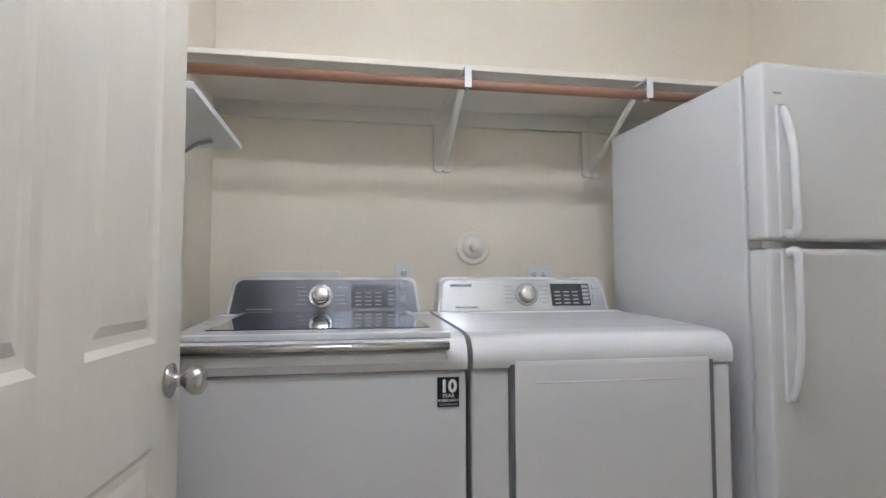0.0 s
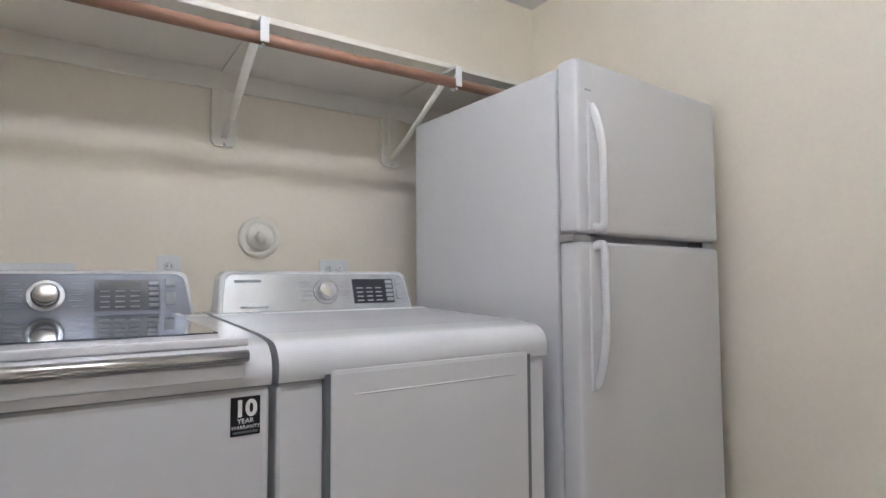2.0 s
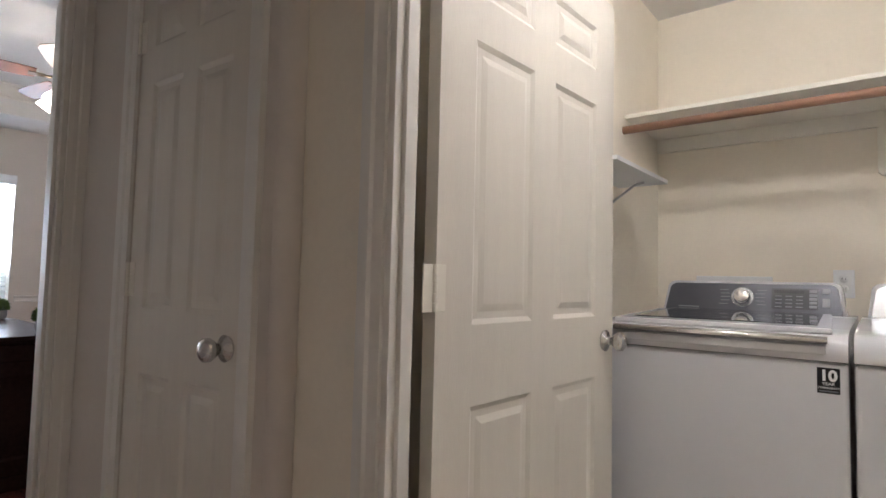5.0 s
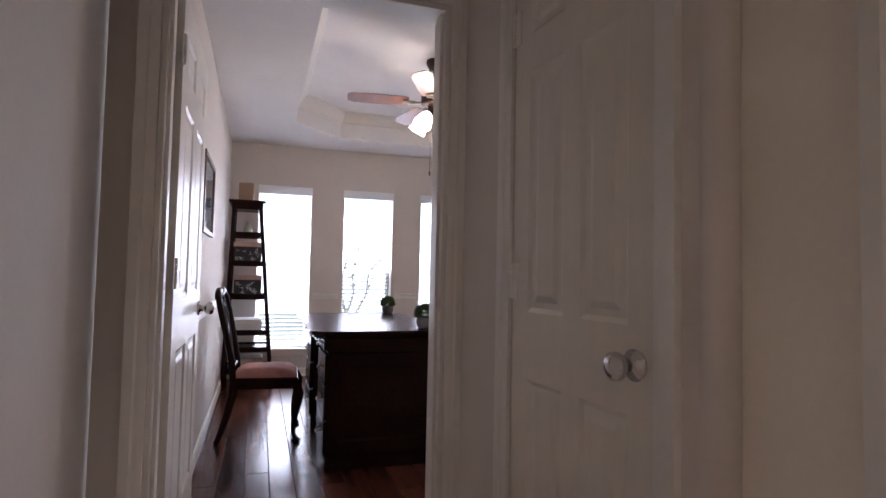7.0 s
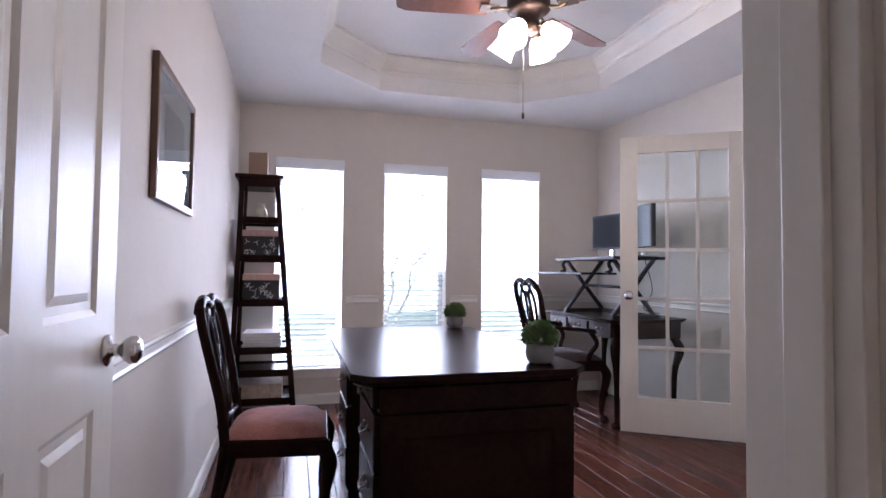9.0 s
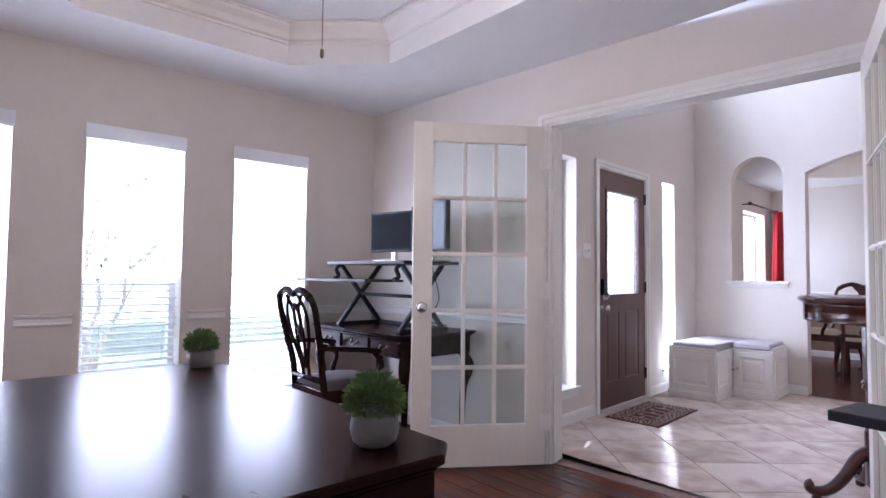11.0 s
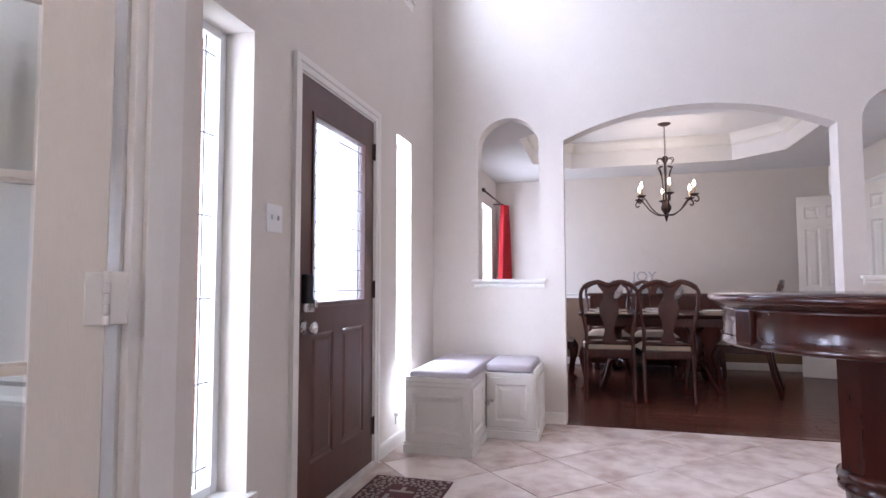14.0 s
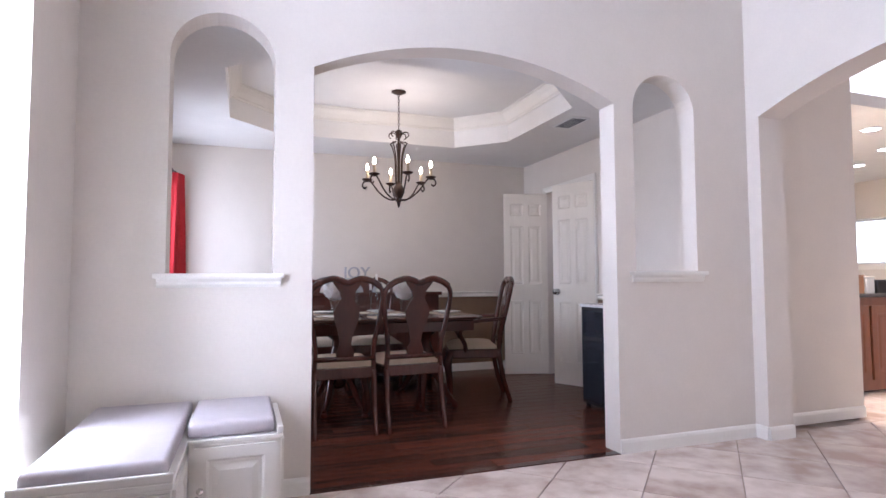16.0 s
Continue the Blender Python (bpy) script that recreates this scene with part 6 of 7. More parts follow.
bench_unit("storage_bench", pose(-3.79, 5.835, 0), 0.42, 0.955, {"lip": [(-0.006, 0.426, -0.006, 0.012)], "panels": [(0.0, -0.012, 0, 0.42), (0.432, 0.02, 90, 0.36)], "knob": 1, "knob_at": (0.446, 0.345, 0.26, 90)}, "white panelled storage bench under the niche")
bench_unit("storage_bench", pose(-3.362, 6.30, 0), 0.345, 0.49, {"lip": [(0.327, 0.351, -0.006, 0.45)], "panels": [(0.02, -0.012, 0, 0.305), (0.357, 0.03, 90, 0.42)], "knob": 0, "knob_at": (0.045, -0.012, 0.26, 0)}, "white panelled storage bench with a small knob")
cushion(pose(-3.79, 5.835, 0.446), [(0.012, 0.02), (0.405, 0.02), (0.405, 0.94), (0.012, 0.94)], 0.062, "grey-lilac seat cushion on the white storage bench")
cushion(pose(-3.362, 6.30, 0.446), [(-0.006, 0.01), (0.32, 0.01), (0.32, 0.48), (-0.006, 0.48)], 0.062, "grey-lilac seat cushion on the white storage bench")

MATB = mat("door_mat_base", (0.10, 0.035, 0.035), 0.95, bump=0.4)
MATS = mat("door_mat_stone", (0.36, 0.29, 0.25), 0.95, vary=0.2, bump=0.4)
def door_mat():
    ob = thing("door_mat", pose(-3.80, 4.60, 0.0), "dark red door mat with a pebble pattern and lettering", "door mat")
    bm = bmesh.new()
    rbox(bm, 0, 0.435, 0, 0.79, 0.0, 0.008, 0.003)
    part("backing", bm, MATB, ob)
    rnd = random.Random(11)
    bm = bmesh.new()
    pts = []
    tries = 0
    while len(pts) < 260 and tries < 12000:
        tries += 1
        x, y, r = rnd.uniform(0.02, 0.415), rnd.uniform(0.02, 0.77), rnd.uniform(0.008, 0.016)
        if 0.13 < x < 0.30 and 0.12 < y < 0.67:
            continue
        if all((x - a) ** 2 + (y - b) ** 2 > (r + c + 0.002) ** 2 for a, b, c in pts):
            pts.append((x, y, r))
    for x, y, r in pts:
        n = 7
        a0 = rnd.uniform(0, 6)
        ring = [bm.verts.new((x + r * rnd.uniform(0.85, 1.15) * math.cos(a0 + 2 * math.pi * k / n), y + r * rnd.uniform(0.85, 1.15) * math.sin(a0 + 2 * math.pi * k / n), 0.0095)) for k in range(n)]
        top = [bm.verts.new((x + (v.co.x - x) * 0.8, y + (v.co.y - y) * 0.8, 0.0115)) for v in ring]
        bm.faces.new(top)
        for k in range(n):
            bm.faces.new((ring[k], ring[(k + 1) % n], top[(k + 1) % n], top[k]))
    tagged(part("pebble_pattern", bm, MATS, ob, "pale pebble pattern"), kind="stuff")
    bm = bmesh.new()
    for k in range(5):
        y = 0.15 + k * 0.105
        box(bm, 0.15, 0.28, y, y + 0.022, 0.0085, 0.0105)
        box(bm, 0.15 if k % 2 else 0.205, 0.172 if k % 2 else 0.227, y + 0.022, y + 0.07, 0.0085, 0.0105)
    part("letter_bars", bm, MATS, ob, "pale illegible lettering")
door_mat()

def pub_table(m):
    ob = thing("pub_table", m, "round mahogany pub table on an octagonal pedestal", "table")
    bm = bmesh.new()
    lathe(bm, ((0.0, 1.005), (0.32, 1.005), (0.345, 1.010), (0.352, 1.018), (0.362, 1.022), (0.366, 1.032), (0.360, 1.042), (0.0, 1.043)), 64)
    part("tabletop", bm, MAHOG, ob)
    bm = bmesh.new()
    lathe(bm, ((0.28, 0.915), (0.332, 0.915), (0.338, 0.922), (0.332, 0.932), (0.330, 0.936), (0.330, 1.0), (0.336, 1.006), (0.30, 1.006)), 64)
    part("apron", bm, MAHOG, ob)
    for k in range(4):
        bm = bmesh.new()
        own = bmesh.new()
        rbox(own, -0.03, 0.03, -0.338, -0.32, 0.925, 1.005, 0.004)
        merge(bm, own, pose(0, 0, 0, 0, 0, 20 + 90 * k))
        part("apron_block", bm, MAHOG, ob)
    bm = bmesh.new()
    for k in range(72):
        a = 2 * math.pi * k / 72
        lathe(bm, ((0.0, -0.003), (0.0038, 0), (0.0, 0.003)), 5, pose(0.334 * math.cos(a), 0.334 * math.sin(a), 0.940))
    part("beading", bm, MAHOG, ob)
    bm = bmesh.new()
    lathe(bm, ((0.12, 0.915), (0.12, 0.90), (0.088, 0.89), (0.086, 0.615)), 8)
    for f in bm.faces:
        f.smooth = False
    part("column", bm, MAHOG, ob)
    bm = bmesh.new()
    lathe(bm, ((0.078, 0.625), (0.092, 0.618), (0.094, 0.604), (0.084, 0.598), (0.092, 0.59), (0.092, 0.578), (0.076, 0.570), (0.073, 0.43), (0.09, 0.425), (0.092, 0.412), (0.082, 0.406), (0.09, 0.398), (0.09, 0.386), (0.078, 0.38), (0.085, 0.36), (0.085, 0.10), (0.06, 0.08)), 32)
    part("turned_base", bm, MAHOG, ob)
    for k in range(4):
        own = bmesh.new()
        ctrl = [(0.06, 0.27), (0.12, 0.23), (0.18, 0.13), (0.24, 0.065), (0.30, 0.045), (0.335, 0.055), (0.338, 0.078), (0.322, 0.088)]
        q = curve_pts([(x, 0, z) for x, z in ctrl], 5)
        tube(own, q, 0.036, 10, 0.022, 0.9)
        bm = bmesh.new()
        merge(bm, own, pose(0, 0, 0, 0, 0, 28 + 90 * k))
        own = bmesh.new()
        lathe(own, ((0.02, 0), (0.024, 0.01), (0.02, 0.05)), 10, pose(0.305, 0, 0))
        merge(bm, own, pose(0, 0, 0, 0, 0, 28 + 90 * k))
        part("scroll_foot", bm, MAHOG, ob)
    return ob
pub_table(pose(-1.96, 4.015, 0))
PINE = mat("honey_turned_wood", (0.34, 0.15, 0.06), 0.35, vary=0.25, scale=8)
cs = thing("candlestick", pose(-1.71, 4.10, 1.043), "turned honey wood candlestick standing on the pub table", "candlestick")
bm = bmesh.new()
lathe(bm, ((0.028, 0), (0.03, 0.006), (0.022, 0.015), (0.026, 0.03), (0.026, 0.085), (0.018, 0.095), (0.027, 0.11), (0.03, 0.125), (0.02, 0.138), (0.012, 0.145)), 20)
part("stem", bm, PINE, cs)

# ---- dining room ----
def dining_table():
    ob = thing("dining_table", pose(-2.04, 8.66, 0), "long mahogany dining table on carved double pedestals", "table")
    bm = bmesh.new()
    desk_top(bm, -0.76, 0.76, -0.53, 0.53, 0.725, 0.76, 0.10)
    part("tabletop", bm, MAHOG, ob)
    bm = bmesh.new()
    rbox(bm, -0.68, 0.68, -0.42, 0.42, 0.64, 0.725, 0.004)
    part("apron", bm, MAHOG, ob)
    for x in (-0.38, 0.38):
        bm = bmesh.new()
        lathe(bm, ((0.11, 0.64), (0.10, 0.60), (0.05, 0.56), (0.055, 0.50), (0.09, 0.42), (0.085, 0.34), (0.05, 0.30), (0.07, 0.27), (0.07, 0.20), (0.04, 0.16)), 24, pose(x, 0, 0))
        p = part("pedestal", bm, MAHOG, ob)
        for s in (-1, 1):
            for dx in (-1, 1):
                bm = bmesh.new()
                tube(bm, curve_pts([(x, 0, 0.26), (x + dx * 0.07, s * 0.12, 0.24), (x + dx * 0.12, s * 0.24, 0.10), (x + dx * 0.16, s * 0.33, 0.03)], 5), 0.034, 10, 0.024)
                lathe(bm, ((0.02, 0), (0.03, 0.008), (0.03, 0.03), (0.015, 0.045)), 12, pose(x + dx * 0.16, s * 0.33, 0))
                part("claw_foot", bm, MAHOG, p)
dining_table()
PLATE = mat("white_plate", (0.80, 0.79, 0.76), 0.2)
PMAT = mat("placemat", (0.45, 0.36, 0.27), 0.9, vary=0.2, bump=0.3, bump_scale=200)
def setting(x, y, a):
    pm = thing("placemat", pose(x, y, 0.76, 0, 0, a), "woven beige placemat on the dining table", "placemat", "place settings")
    bm = bmesh.new()
    rbox(bm, -0.2, 0.2, -0.14, 0.14, 0, 0.004, 0.0015, 1)
    part("cloth", bm, PMAT, pm)
    p = thing("dinner_plate", pose(x, y, 0.764), "white dinner plate on a placemat", "plate", "place settings")
    bm = bmesh.new()
    lathe(bm, ((0.07, 0), (0.075, 0.004), (0.125, 0.016), (0.13, 0.019), (0.124, 0.019), (0.075, 0.008), (0, 0.007)), 32)
    part("plate", bm, PLATE, p)
for x, y, a in ((-2.52, 8.32, 0), (-2.02, 8.32, 0), (-2.50, 9.0, 180), (-1.98, 9.0, 180), (-1.45, 8.66, 90)):
    setting(x, y, a)
PETAL = mat("white_petals", (0.82, 0.80, 0.78), 0.8, vary=0.08)
def flowers(x, y, r, z):
    rnd = random.Random(int(abs(x * 100)))
    ob = thing("flower_vase", pose(x, y, 0.76), "glass vase with white hydrangea blooms on the dining table", "flowers", "table flowers")
    bm = bmesh.new()
    lathe(bm, ((0.03, 0), (0.04, 0.01), (0.035, 0.05), (0.045, z - 0.02), (0.042, z - 0.02), (0.032, 0.05), (0.0, 0.012)), 20)
    part("vase", bm, GLASS, ob)
    bm = bmesh.new()
    for k in range(260):
        d = Vector((rnd.gauss(0, 1), rnd.gauss(0, 1), rnd.gauss(0, 1))).normalized()
        c = Vector((0, 0, z + r * 0.6)) + d * r * rnd.uniform(0.75, 1.0)
        u = d.orthogonal().normalized()
        w = d.cross(u)
        s = 0.016
        bm.faces.new([bm.verts.new(c + u * s * p + w * s * q + d * 0.004 * e) for p, q, e in ((-1, -1, 0), (1, -1, 1), (1, 1, 0), (-1, 1, 1))])
    part("bloom", bm, PETAL, ob)
flowers(-2.45, 8.66, 0.10, 0.17)
flowers(-1.86, 8.60, 0.10, 0.17)
for x, y, h in ((-2.26, 8.68, 0.26), (-2.16, 8.60, 0.22), (-2.08, 8.72, 0.28)):
    ob = thing("candle_holder", pose(x, y, 0.76), "clear glass candle holder with a white candle", "candle", "table candles")
    bm = bmesh.new()
    lathe(bm, ((0.04, 0), (0.04, 0.006), (0.01, 0.02), (0.009, h * 0.5), (0.018, h * 0.55), (0.01, h * 0.62), (0.016, h), (0.0, h)), 16)
    part("stem", bm, GLASS, ob)
    bm = bmesh.new()
    lathe(bm, ((0.011, h), (0.011, h + 0.07), (0.002, h + 0.074)), 12)
    part("candle", bm, PLATE, ob)

sb = thing("sideboard", pose(-1.95, 9.80, 0.0), "dark wood sideboard against the dining wall", "sideboard")
bm = bmesh.new()
rbox(bm, -0.75, 0.75, -0.2, 0.22, 0.08, 0.90, 0.006)
part("cabinet", bm, MAHOG, sb)
bm = bmesh.new()
rbox(bm, -0.78, 0.78, -0.23, 0.235, 0.90, 0.935, 0.008)
part("top", bm, MAHOG, sb)
for k in range(4):
    bm = bmesh.new()
    merge(bm, panelled_leaf(0.35, 0.62, 0.02, [(0.06, 0.29, 0.06, 0.56)]), pose(-0.73 + 0.37 * k, -0.205, 0.16))
    part("cabinet_door", bm, MAHOG, sb)
for x in (-0.68, 0.68):
    for y in (-0.14, 0.16):
        bm = bmesh.new()
        rbox(bm, x - 0.03, x + 0.03, y - 0.03, y + 0.03, 0, 0.08, 0.004)
        part("foot", bm, MAHOG, sb)
PEWTER = mat("pewter_letter", (0.42, 0.42, 0.45), 0.4, 0.6)
jy = thing("joy_letters", pose(-2.04, 9.86, 0.935), "pewter grey letters spelling JOY on the sideboard", "decorative letters")
words("JOY", 0.17, PEWTER, jy, pose(0, 0, 0.15, 90), "letters", 0.02)
bm = bmesh.new()
rbox(bm, -0.2, 0.2, -0.035, 0.035, 0.0, 0.15, 0.003)
part("base", bm, PEWTER, jy)

wc = thing("wine_cabinet", pose(-0.28, 7.72, 0), "black cabinet with a white top edge by the wall", "cabinet")
bm = bmesh.new()
rbox(bm, -0.18, 0.33, -0.32, 0.30, 0.03, 0.83, 0.008)
part("body", bm, BLACK, wc)
bm = bmesh.new()
rbox(bm, -0.19, 0.335, -0.33, 0.31, 0.83, 0.855, 0.006)
part("top", bm, WHITE_AP, wc, "white top edge")
bm = bmesh.new()
rbox(bm, -0.192, -0.18, -0.29, 0.27, 0.06, 0.80, 0.004)
part("door", bm, DARKGLASS, wc, "dark glass door")
bm = bmesh.new()
for x, y in ((-0.15, -0.28), (0.30, -0.28), (-0.15, 0.26), (0.30, 0.26)):
    lathe(bm, ((0.02, 0), (0.02, 0.03)), 10, pose(x, y, 0))
part("feet", bm, BLACK, wc)

def curtain(m, w, h, label):
    ob = thing("curtain", m, label, "curtain")
    bm = bmesh.new()
    n, rows = 40, 12
    grid = []
    for j in range(rows + 1):
        z = h * j / rows
        grid.append([bm.verts.new(((i / n - 0.5) * w * (1.0 - 0.62 * (j / rows) ** 1.5), 0.028 * math.sin(i / n * math.pi * 10 + 0.3 * j / rows), z)) for i in range(n + 1)])
    for p, q in zip(grid, grid[1:]):
        for i in range(n):
            bm.faces.new((p[i], p[i + 1], q[i + 1], q[i])).smooth = True
    ob2 = part("panel", bm, RED, ob)
    mod = ob2.modifiers.new("thick", "SOLIDIFY")
    mod.thickness = 0.003
    return ob
curtain(pose(-3.80, 9.88, 0.03, 0, 0, 70), 0.40, 2.08, "red curtain panel hanging beside the dining window")
rod = thing("curtain_rod", pose(-3.84, 8.62, 2.12), "dark iron curtain rod over the dining window", "curtain rod")
bm = bmesh.new()
tube(bm, ((0, 0, 0), (0, 1.28, 0)), 0.011, 10)
part("bar", bm, IRON, rod)
for y in (0.0, 1.30):
    bm = bmesh.new()
    lathe(bm, ((0.008, -0.025), (0.022, -0.012), (0.025, 0.0), (0.022, 0.012), (0.006, 0.026)), 14, pose(0, y, 0, 90))
    part("finial", bm, IRON, rod)
for y in (0.05, 1.22):
    bm = bmesh.new()
    tube(bm, ((-0.11, y, 0.0), (0, y, 0)), 0.007, 8)
    part("bracket", bm, IRON, rod)

CANDLE = mat("candle_sleeve", (0.62, 0.50, 0.34), 0.6)
def chandelier(m):
    ob = thing("chandelier", m, "bronzed iron chandelier with six lit candle bulbs", "chandelier")
    bm = bmesh.new()
    lathe(bm, ((0.0, 0.0), (0.065, 0.0), (0.066, -0.008), (0.03, -0.025), (0.008, -0.03)), 24)
    part("canopy", bm, IRON, ob)
    bm = bmesh.new()
    for k in range(12):
        z = -0.035 - 0.026 * k
        own = bmesh.new()
        loop = [(0.008 * math.cos(t), 0, 0.017 * math.sin(t)) for t in [2 * math.pi * i / 10 for i in range(11)]]
        tube(own, loop, 0.0025, 5)
        merge(bm, own, pose(0, 0, z, 0, 0, 90 * (k % 2)))
    part("chain", bm, IRON, ob)
    bm = bmesh.new()
    lathe(bm, ((0.004, -0.34), (0.03, -0.36), (0.022, -0.40), (0.012, -0.42), (0.01, -0.80), (0.03, -0.84), (0.052, -0.88), (0.052, -0.91), (0.03, -0.945), (0.02, -0.96), (0.03, -0.975), (0.018, -0.99), (0.006, -1.04)), 20)
    part("stem", bm, IRON, ob)
    for k in range(6):
        a = 60 * k + 30
        turn = pose(0, 0, 0, 0, 0, a)
        bm = bmesh.new()
        own = bmesh.new()
        tube(own, curve_pts([(0.015, 0, -0.97), (0.09, 0, -0.965), (0.18, 0, -0.90), (0.26, 0, -0.80), (0.315, 0, -0.80), (0.335, 0, -0.835), (0.315, 0, -0.86), (0.295, 0, -0.845)], 5), 0.007, 8)
        merge(bm, own, turn)
        arm = part("arm", bm, IRON, ob)
        bm = bmesh.new()
        own = bmesh.new()
        tube(own, curve_pts([(0.02, 0, -0.90), (0.03, 0, -0.75), (0.035, 0, -0.60), (0.06, 0, -0.50), (0.075, 0, -0.47), (0.03, 0, -0.455)], 5), 0.0055, 6)
        tube(own, curve_pts([(0.012, 0, -0.42), (0.04, 0, -0.375), (0.08, 0, -0.375), (0.09, 0, -0.405), (0.07, 0, -0.42)], 5), 0.005, 6)
        merge(bm, own, turn)
        part("scroll", bm, IRON, ob)
        p = turn @ pose(0.29, 0, -0.785)
        bm = bmesh.new()
        lathe(bm, ((0.006, -0.02), (0.045, 0.0), (0.047, 0.008), (0.02, 0.006)), 18, p)
        part("drip_pan", bm, IRON, arm)
        bm = bmesh.new()
        lathe(bm, ((0.013, 0.006), (0.013, 0.085), (0.008, 0.087)), 14, p)
        part("candle_sleeve", bm, CANDLE, arm)
        bm = bmesh.new()
        lathe(bm, ((0.007, 0.087), (0.012, 0.096), (0.015, 0.110), (0.010, 0.130), (0.002, 0.152)), 14, p)
        part("bulb", bm, BULB, arm, "lit flame-shaped bulb")
    return ob
chandelier(pose(-1.90, 8.65, 2.74))
point_lamp("chandelier_lamp", (-1.90, 8.65, 2.16), 7.5, WARM, 0.25)
vt = thing("ceiling_vent", pose(-0.47, 8.12, 2.449), "white slatted air vent in the dining ceiling", "vent")
bm = bmesh.new()
rbox(bm, -0.09, 0.09, -0.17, 0.17, -0.006, 0, 0.002, 1)
part("frame", bm, VINYL, vt)
for k in range(8):
    bm = bmesh.new()
    box(bm, -0.065 + 0.0175 * k, -0.057 + 0.0175 * k, -0.145, 0.145, -0.0095, -0.006)
    part("slat", bm, GREYP, vt)

# ---- kitchen seen through the arch ----
CAB = mat("cherry_cabinet", (0.20, 0.07, 0.035), 0.35, vary=0.2, scale=4, stretch=(4, 4, 0.4))
STONE = mat("dark_counter", (0.05, 0.045, 0.045), 0.2, vary=0.4, scale=40)
isl = thing("kitchen_cabinet", pose(1.9, 7.60, 0), "cherry wood kitchen cabinet seen through the arch", "kitchen cabinet")
bm = bmesh.new()
rbox(bm, 0, 1.6, 0, 0.9, 0.0, 0.88, 0.006)
part("body", bm, CAB, isl)
for k in range(3):
    bm = bmesh.new()
    merge(bm, panelled_leaf(0.48, 0.70, 0.02, [(0.07, 0.41, 0.07, 0.63)]), pose(0.05 + 0.52 * k, -0.012, 0.10))
    part("cabinet_door", bm, CAB, isl)
ct = thing("kitchen_counter", pose(1.9, 7.60, 0.88), "dark stone kitchen countertop", "counter")
bm = bmesh.new()
rbox(bm, -0.03, 1.63, -0.03, 0.93, 0, 0.035, 0.006)
part("slab", bm, STONE, ct)
for k, (x, w, h, m_) in enumerate(((0.12, 0.10, 0.17, PINE), (0.26, 0.12, 0.15, PAPER), (0.46, 0.18, 0.12, BLACK))):
    o = thing("kitchen_canister", pose(2.46 + x, 7.8, 0.915), ("brown wooden", "pale ceramic", "black plastic")[k] + " container standing on the kitchen counter", "container")
    bm = bmesh.new()
    rbox(bm, -w / 2, w / 2, -0.06, 0.06, 0, h, 0.01)
    part("body", bm, m_, o)
    bm = bmesh.new()
    rbox(bm, -w / 2 - 0.004, w / 2 + 0.004, -0.064, 0.064, h, h + 0.012, 0.004)
    part("lid", bm, m_, o)
LAMPG = glow("lit_recessed_lamp", (1.0, 0.95, 0.85), 12)
for x, y in ((2.3, 7.4), (3.3, 7.9), (3.9, 8.6)):
    o = thing("recessed_light", pose(x, y, 2.449), "lit round recessed ceiling light in the kitchen", "ceiling light", "kitchen lights")
    bm = bmesh.new()
    lathe(bm, ((0.085, 0), (0.085, -0.006), (0.07, -0.008)), 24)
    part("trim_ring", bm, VINYL, o)
    bm = bmesh.new()
    lathe(bm, ((0.068, -0.002), (0.068, -0.0085), (0.0, -0.009)), 24)
    part("lens", bm, LAMPG, o)

# ---- study corner beside the french door ----
em = thing("exercise_machine", pose(-1.50, 1.98, 0, 0, 0, -14), "black exercise machine with a flat side arm and grey console", "exercise machine")
bm = bmesh.new()
rbox(bm, -0.36, 0.0, -0.02, 0.15, 0.80, 0.826, 0.004)
part("side_arm", bm, BLACK, em)
bm = bmesh.new()
own = bmesh.new()
rbox(own, -0.13, 0.22, -0.10, 0.12, 0.55, 0.86, 0.03, 3)
merge(bm, own)
hs = part("console_housing", bm, BLACK, em)
bm = bmesh.new()
own = bmesh.new()
rbox(own, -0.11, 0.11, -0.015, 0.015, -0.12, 0.12, 0.02, 3)
merge(bm, own, pose(0.10, -0.07, 0.93, -25, 0, -30))
cp = part("console_panel", bm, mat("grey_console", (0.38, 0.38, 0.42), 0.4), hs, "grey tilted console panel")
bm = bmesh.new()
tube(bm, ((0.06, 0.02, 0.04), (0.05, 0.02, 0.60)), 0.035, 12)
part("upright", bm, BLACK, em)
bm = bmesh.new()
rbox(bm, -0.16, 0.26, -0.14, 0.16, 0.0, 0.06, 0.012)
part("base", bm, BLACK, em)
wt = thing("side_table", pose(-1.50, 3.02, 0), "white painted side table frame against the wall", "table")
for x in (0.0, 0.55):
    for y in (0.0, 0.24):
        bm = bmesh.new()
        rbox(bm, x - 0.02, x + 0.02, y - 0.02, y + 0.02, 0, 0.70, 0.003)
        part("leg", bm, TRIM, wt)
bm = bmesh.new()
rbox(bm, -0.03, 0.58, -0.03, 0.27, 0.70, 0.73, 0.004)
part("tabletop", bm, TRIM, wt)
bm = bmesh.new()
rbox(bm, -0.015, 0.565, -0.012, 0.252, 0.28, 0.30, 0.004)
part("shelf", bm, TRIM, wt)
wb = thing("wall_box", pose(-1.60, 3.33, 0.78), "small black square box mounted on the wall", "wall box")
bm = bmesh.new()
rbox(bm, -0.05, 0.05, -0.03, 0, -0.05, 0.035, 0.008)
p = part("body", bm, BLACK, wb)
bm = bmesh.new()
rbox(bm, -0.028, 0.012, -0.034, -0.029, -0.028, 0.012, 0.008)
part("window", bm, GREYP, p, "small grey window")

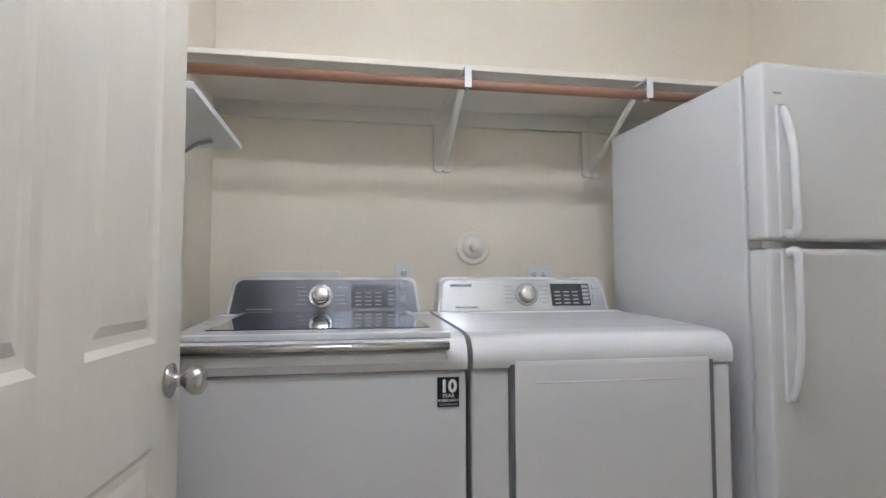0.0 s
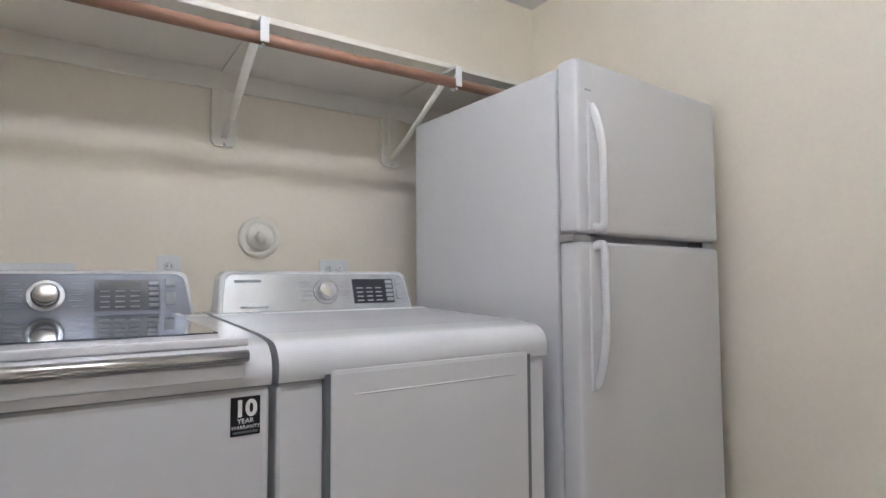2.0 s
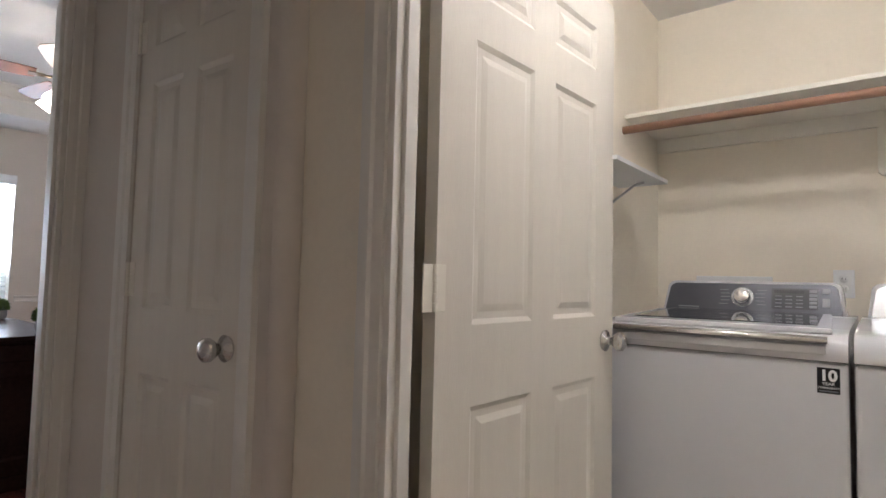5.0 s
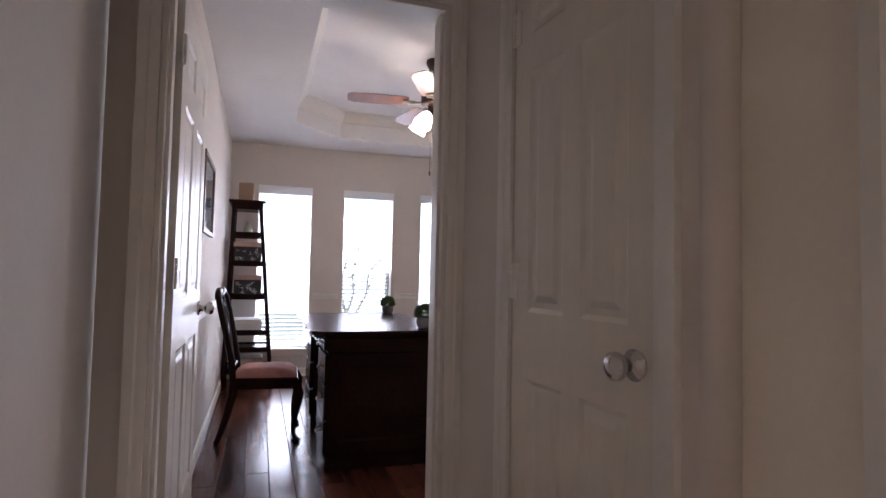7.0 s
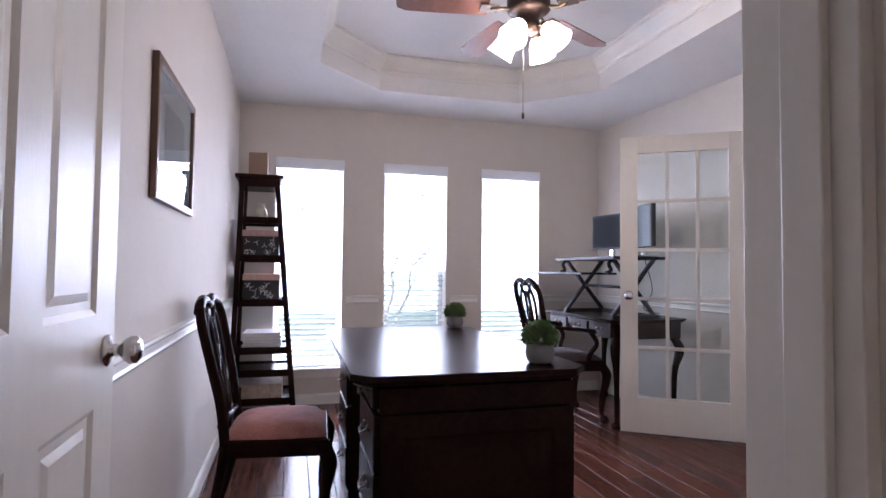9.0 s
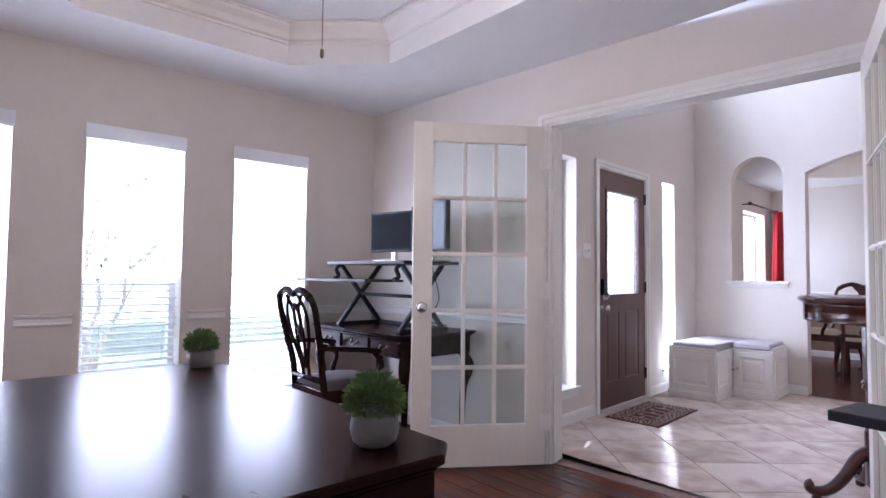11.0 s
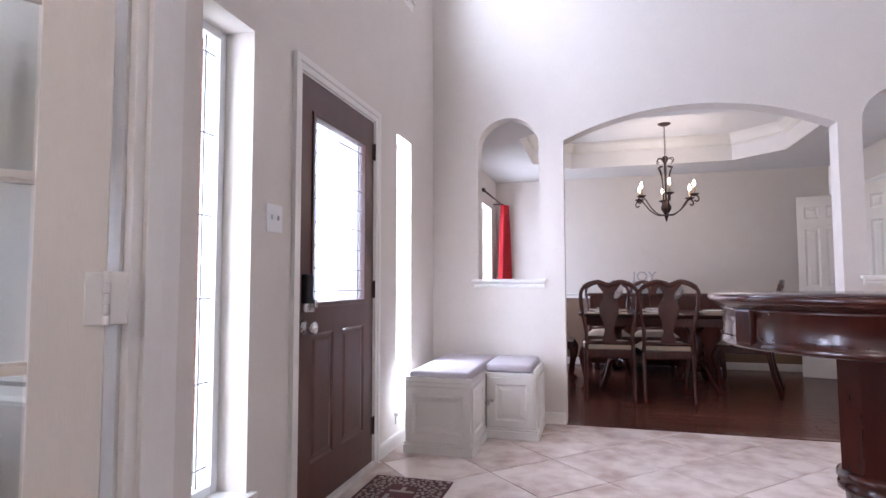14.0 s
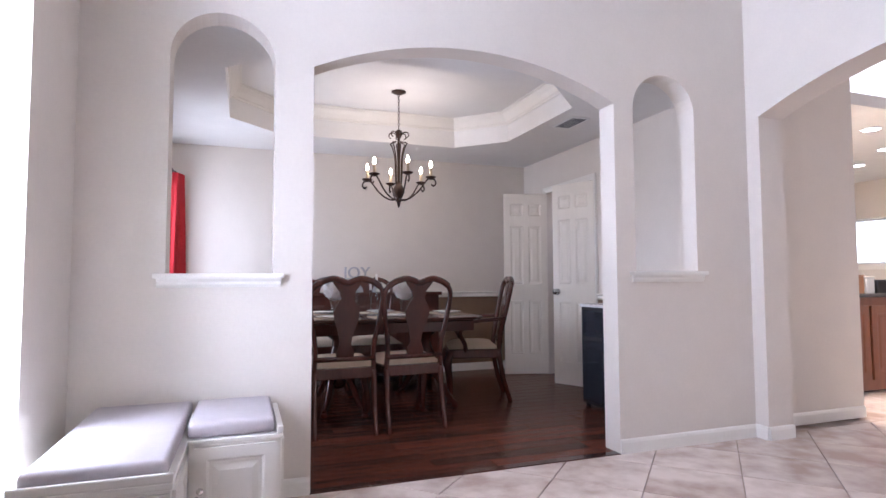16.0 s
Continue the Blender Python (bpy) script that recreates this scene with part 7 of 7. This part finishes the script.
# ---- floor pieces ----
def clip_tile(x, y, s, lims):
    """A square tile on its point at x, y cut to the limits."""
    poly = [(x - s, y), (x, y - s), (x + s, y), (x, y + s)]
    x0, x1, y0, y1 = lims
    for ax, lim, keep in ((0, x0, 1), (0, x1, -1), (1, y0, 1), (1, y1, -1)):
        out = []
        for a, b in zip(poly, poly[1:] + poly[:1]):
            ina, inb = keep * (a[ax] - lim) >= 0, keep * (b[ax] - lim) >= 0
            if ina:
                out.append(a)
            if ina != inb:
                t = (lim - a[ax]) / (b[ax] - a[ax])
                out.append((a[0] + t * (b[0] - a[0]), a[1] + t * (b[1] - a[1])))
        poly = out
        if len(poly) < 3:
            return None
    return poly

def tile_mesh(poly, cx, cy):
    n = len(poly)
    verts = [(x - cx, y - cy, -0.007) for x, y in poly]
    verts += [(x - cx, y - cy, -0.001) for x, y in poly]
    k = 0.988
    verts += [((x - cx) * k, (y - cy) * k, 0.0) for x, y in poly]
    faces = [tuple(range(2 * n, 3 * n))]
    for r in (0, n):
        for i in range(n):
            j = (i + 1) % n
            faces.append((r + i, r + j, r + n + j, r + n + i))
    me = bpy.data.meshes.new("tile")
    me.from_pydata(verts, [], faces)
    me.materials.append(TILE)
    return me

D = 0.3235
LIMS = (-3.89, 5.2, 3.44, 6.80)
full = None
for i in range(-5, 24):
    for j in range(-8, 8):
        if (i + j) % 2:
            continue
        x, y = -2.887 + D * i, 4.974 + D * j
        poly = clip_tile(x, y, D - 0.0042, LIMS)
        if not poly or x > 2.5:
            continue
        whole = len(poly) == 4 and all(abs(abs(a - x) + abs(b - y) - (D - 0.0042)) < 1e-6 for a, b in poly)
        if whole and full is None:
            full = tile_mesh(poly, x, y)
        t = new("tile", full if whole else tile_mesh(poly, x, y))
        t.location = (x, y, 0.0)
        t.parent = floor_foyer

def planks(parent, u0, u1, v0, v1, wide, seed, material, along="x"):
    rnd = random.Random(seed)
    meshes = {}
    v = v0
    while v < v1:
        u = u0 - rnd.uniform(0, 0.8)
        while u < u1:
            length = rnd.choice((0.75, 1.05, 1.35))
            a, b = max(u, u0), min(u + length, u1)
            u += length
            if b - a < 0.03:
                continue
            key = round(b - a, 3)
            if key not in meshes:
                bm = bmesh.new()
                L, w, c = key - 0.002, wide - 0.002, 0.003
                lo = [bm.verts.new(p) for p in ((0, 0, -0.011), (L, 0, -0.011), (L, w, -0.011), (0, w, -0.011))]
                md = [bm.verts.new(p) for p in ((0, 0, -c), (L, 0, -c), (L, w, -c), (0, w, -c))]
                hi = [bm.verts.new(p) for p in ((c, c, 0), (L - c, c, 0), (L - c, w - c, 0), (c, w - c, 0))]
                for p, q in ((lo, md), (md, hi)):
                    for i in range(4):
                        bm.faces.new((p[i], p[(i + 1) % 4], q[(i + 1) % 4], q[i]))
                bm.faces.new(hi)
                me = bpy.data.meshes.new("plank")
                bm.to_mesh(me)
                bm.free()
                me.materials.append(material)
                meshes[key] = me
            p = new("plank", meshes[key])
            p.parent = parent
            p.location = (a, v, 0.0)
        v += wide

def vary_by_object(material, amount=0.35):
    """Each piece its own shade."""
    nt = material.node_tree
    b = nt.nodes["Principled BSDF"]
    src = b.inputs["Base Color"].links[0].from_socket
    info, rng, mul = nt.nodes.new("ShaderNodeObjectInfo"), nt.nodes.new("ShaderNodeMapRange"), nt.nodes.new("ShaderNodeVectorMath")
    rng.inputs["To Min"].default_value, rng.inputs["To Max"].default_value = 1 - amount, 1 + amount
    mul.operation = "SCALE"
    nt.links.new(info.outputs["Random"], rng.inputs["Value"])
    nt.links.new(src, mul.inputs[0])
    nt.links.new(rng.outputs[0], mul.inputs["Scale"])
    nt.links.new(mul.outputs[0], b.inputs["Base Color"])
    # shift the grain from piece to piece
    tc = next(n for n in nt.nodes if n.bl_idname == "ShaderNodeTexCoord")
    mp = next(n for n in nt.nodes if n.bl_idname == "ShaderNodeMapping")
    add = nt.nodes.new("ShaderNodeVectorMath")
    big = nt.nodes.new("ShaderNodeMath")
    big.operation = "MULTIPLY"
    big.inputs[1].default_value = 40
    nt.links.new(info.outputs["Random"], big.inputs[0])
    nt.links.new(tc.outputs["Object"], add.inputs[0])
    nt.links.new(big.outputs[0], add.inputs[1])
    nt.links.new(add.outputs[0], mp.inputs[0])
vary_by_object(WOOD_FLOOR)
vary_by_object(TILE, 0.08)
planks(floor_study, -0.05, 4.46, -0.1, 3.5, 0.127, 4, WOOD_FLOOR)
planks(floor_dining, -4.0, 0.1, 6.86, 10.05, 0.127, 6, WOOD_FLOOR)
# bricks of the porch pillar, in running bond on the two faces towards the house
def brick_mesh(length):
    bm = bmesh.new()
    rbox(bm, 0, length, -0.012, 0.05, 0, 0.057, 0.004, 1)
    me = bpy.data.meshes.new("brick")
    bm.to_mesh(me)
    bm.free()
    me.materials.append(BRICK)
    return me
whole_brick, half_brick, side_brick = brick_mesh(0.192), brick_mesh(0.09), brick_mesh(0.165)
for r in range(44):
    z = 0.2 + r * 0.067
    for x, me in (((0.106, whole_brick), (0.004, half_brick), (0.308, half_brick)) if r % 2 else ((0.004, whole_brick), (0.206, whole_brick))):
        o = new("brick", me)
        o.parent, o.location = porch, (x, 0, z)
    for y in (0.172, 0.347):
        o = new("brick", side_brick)
        o.parent, o.matrix_basis = porch, pose(0, y, z, 0, 0, -90)
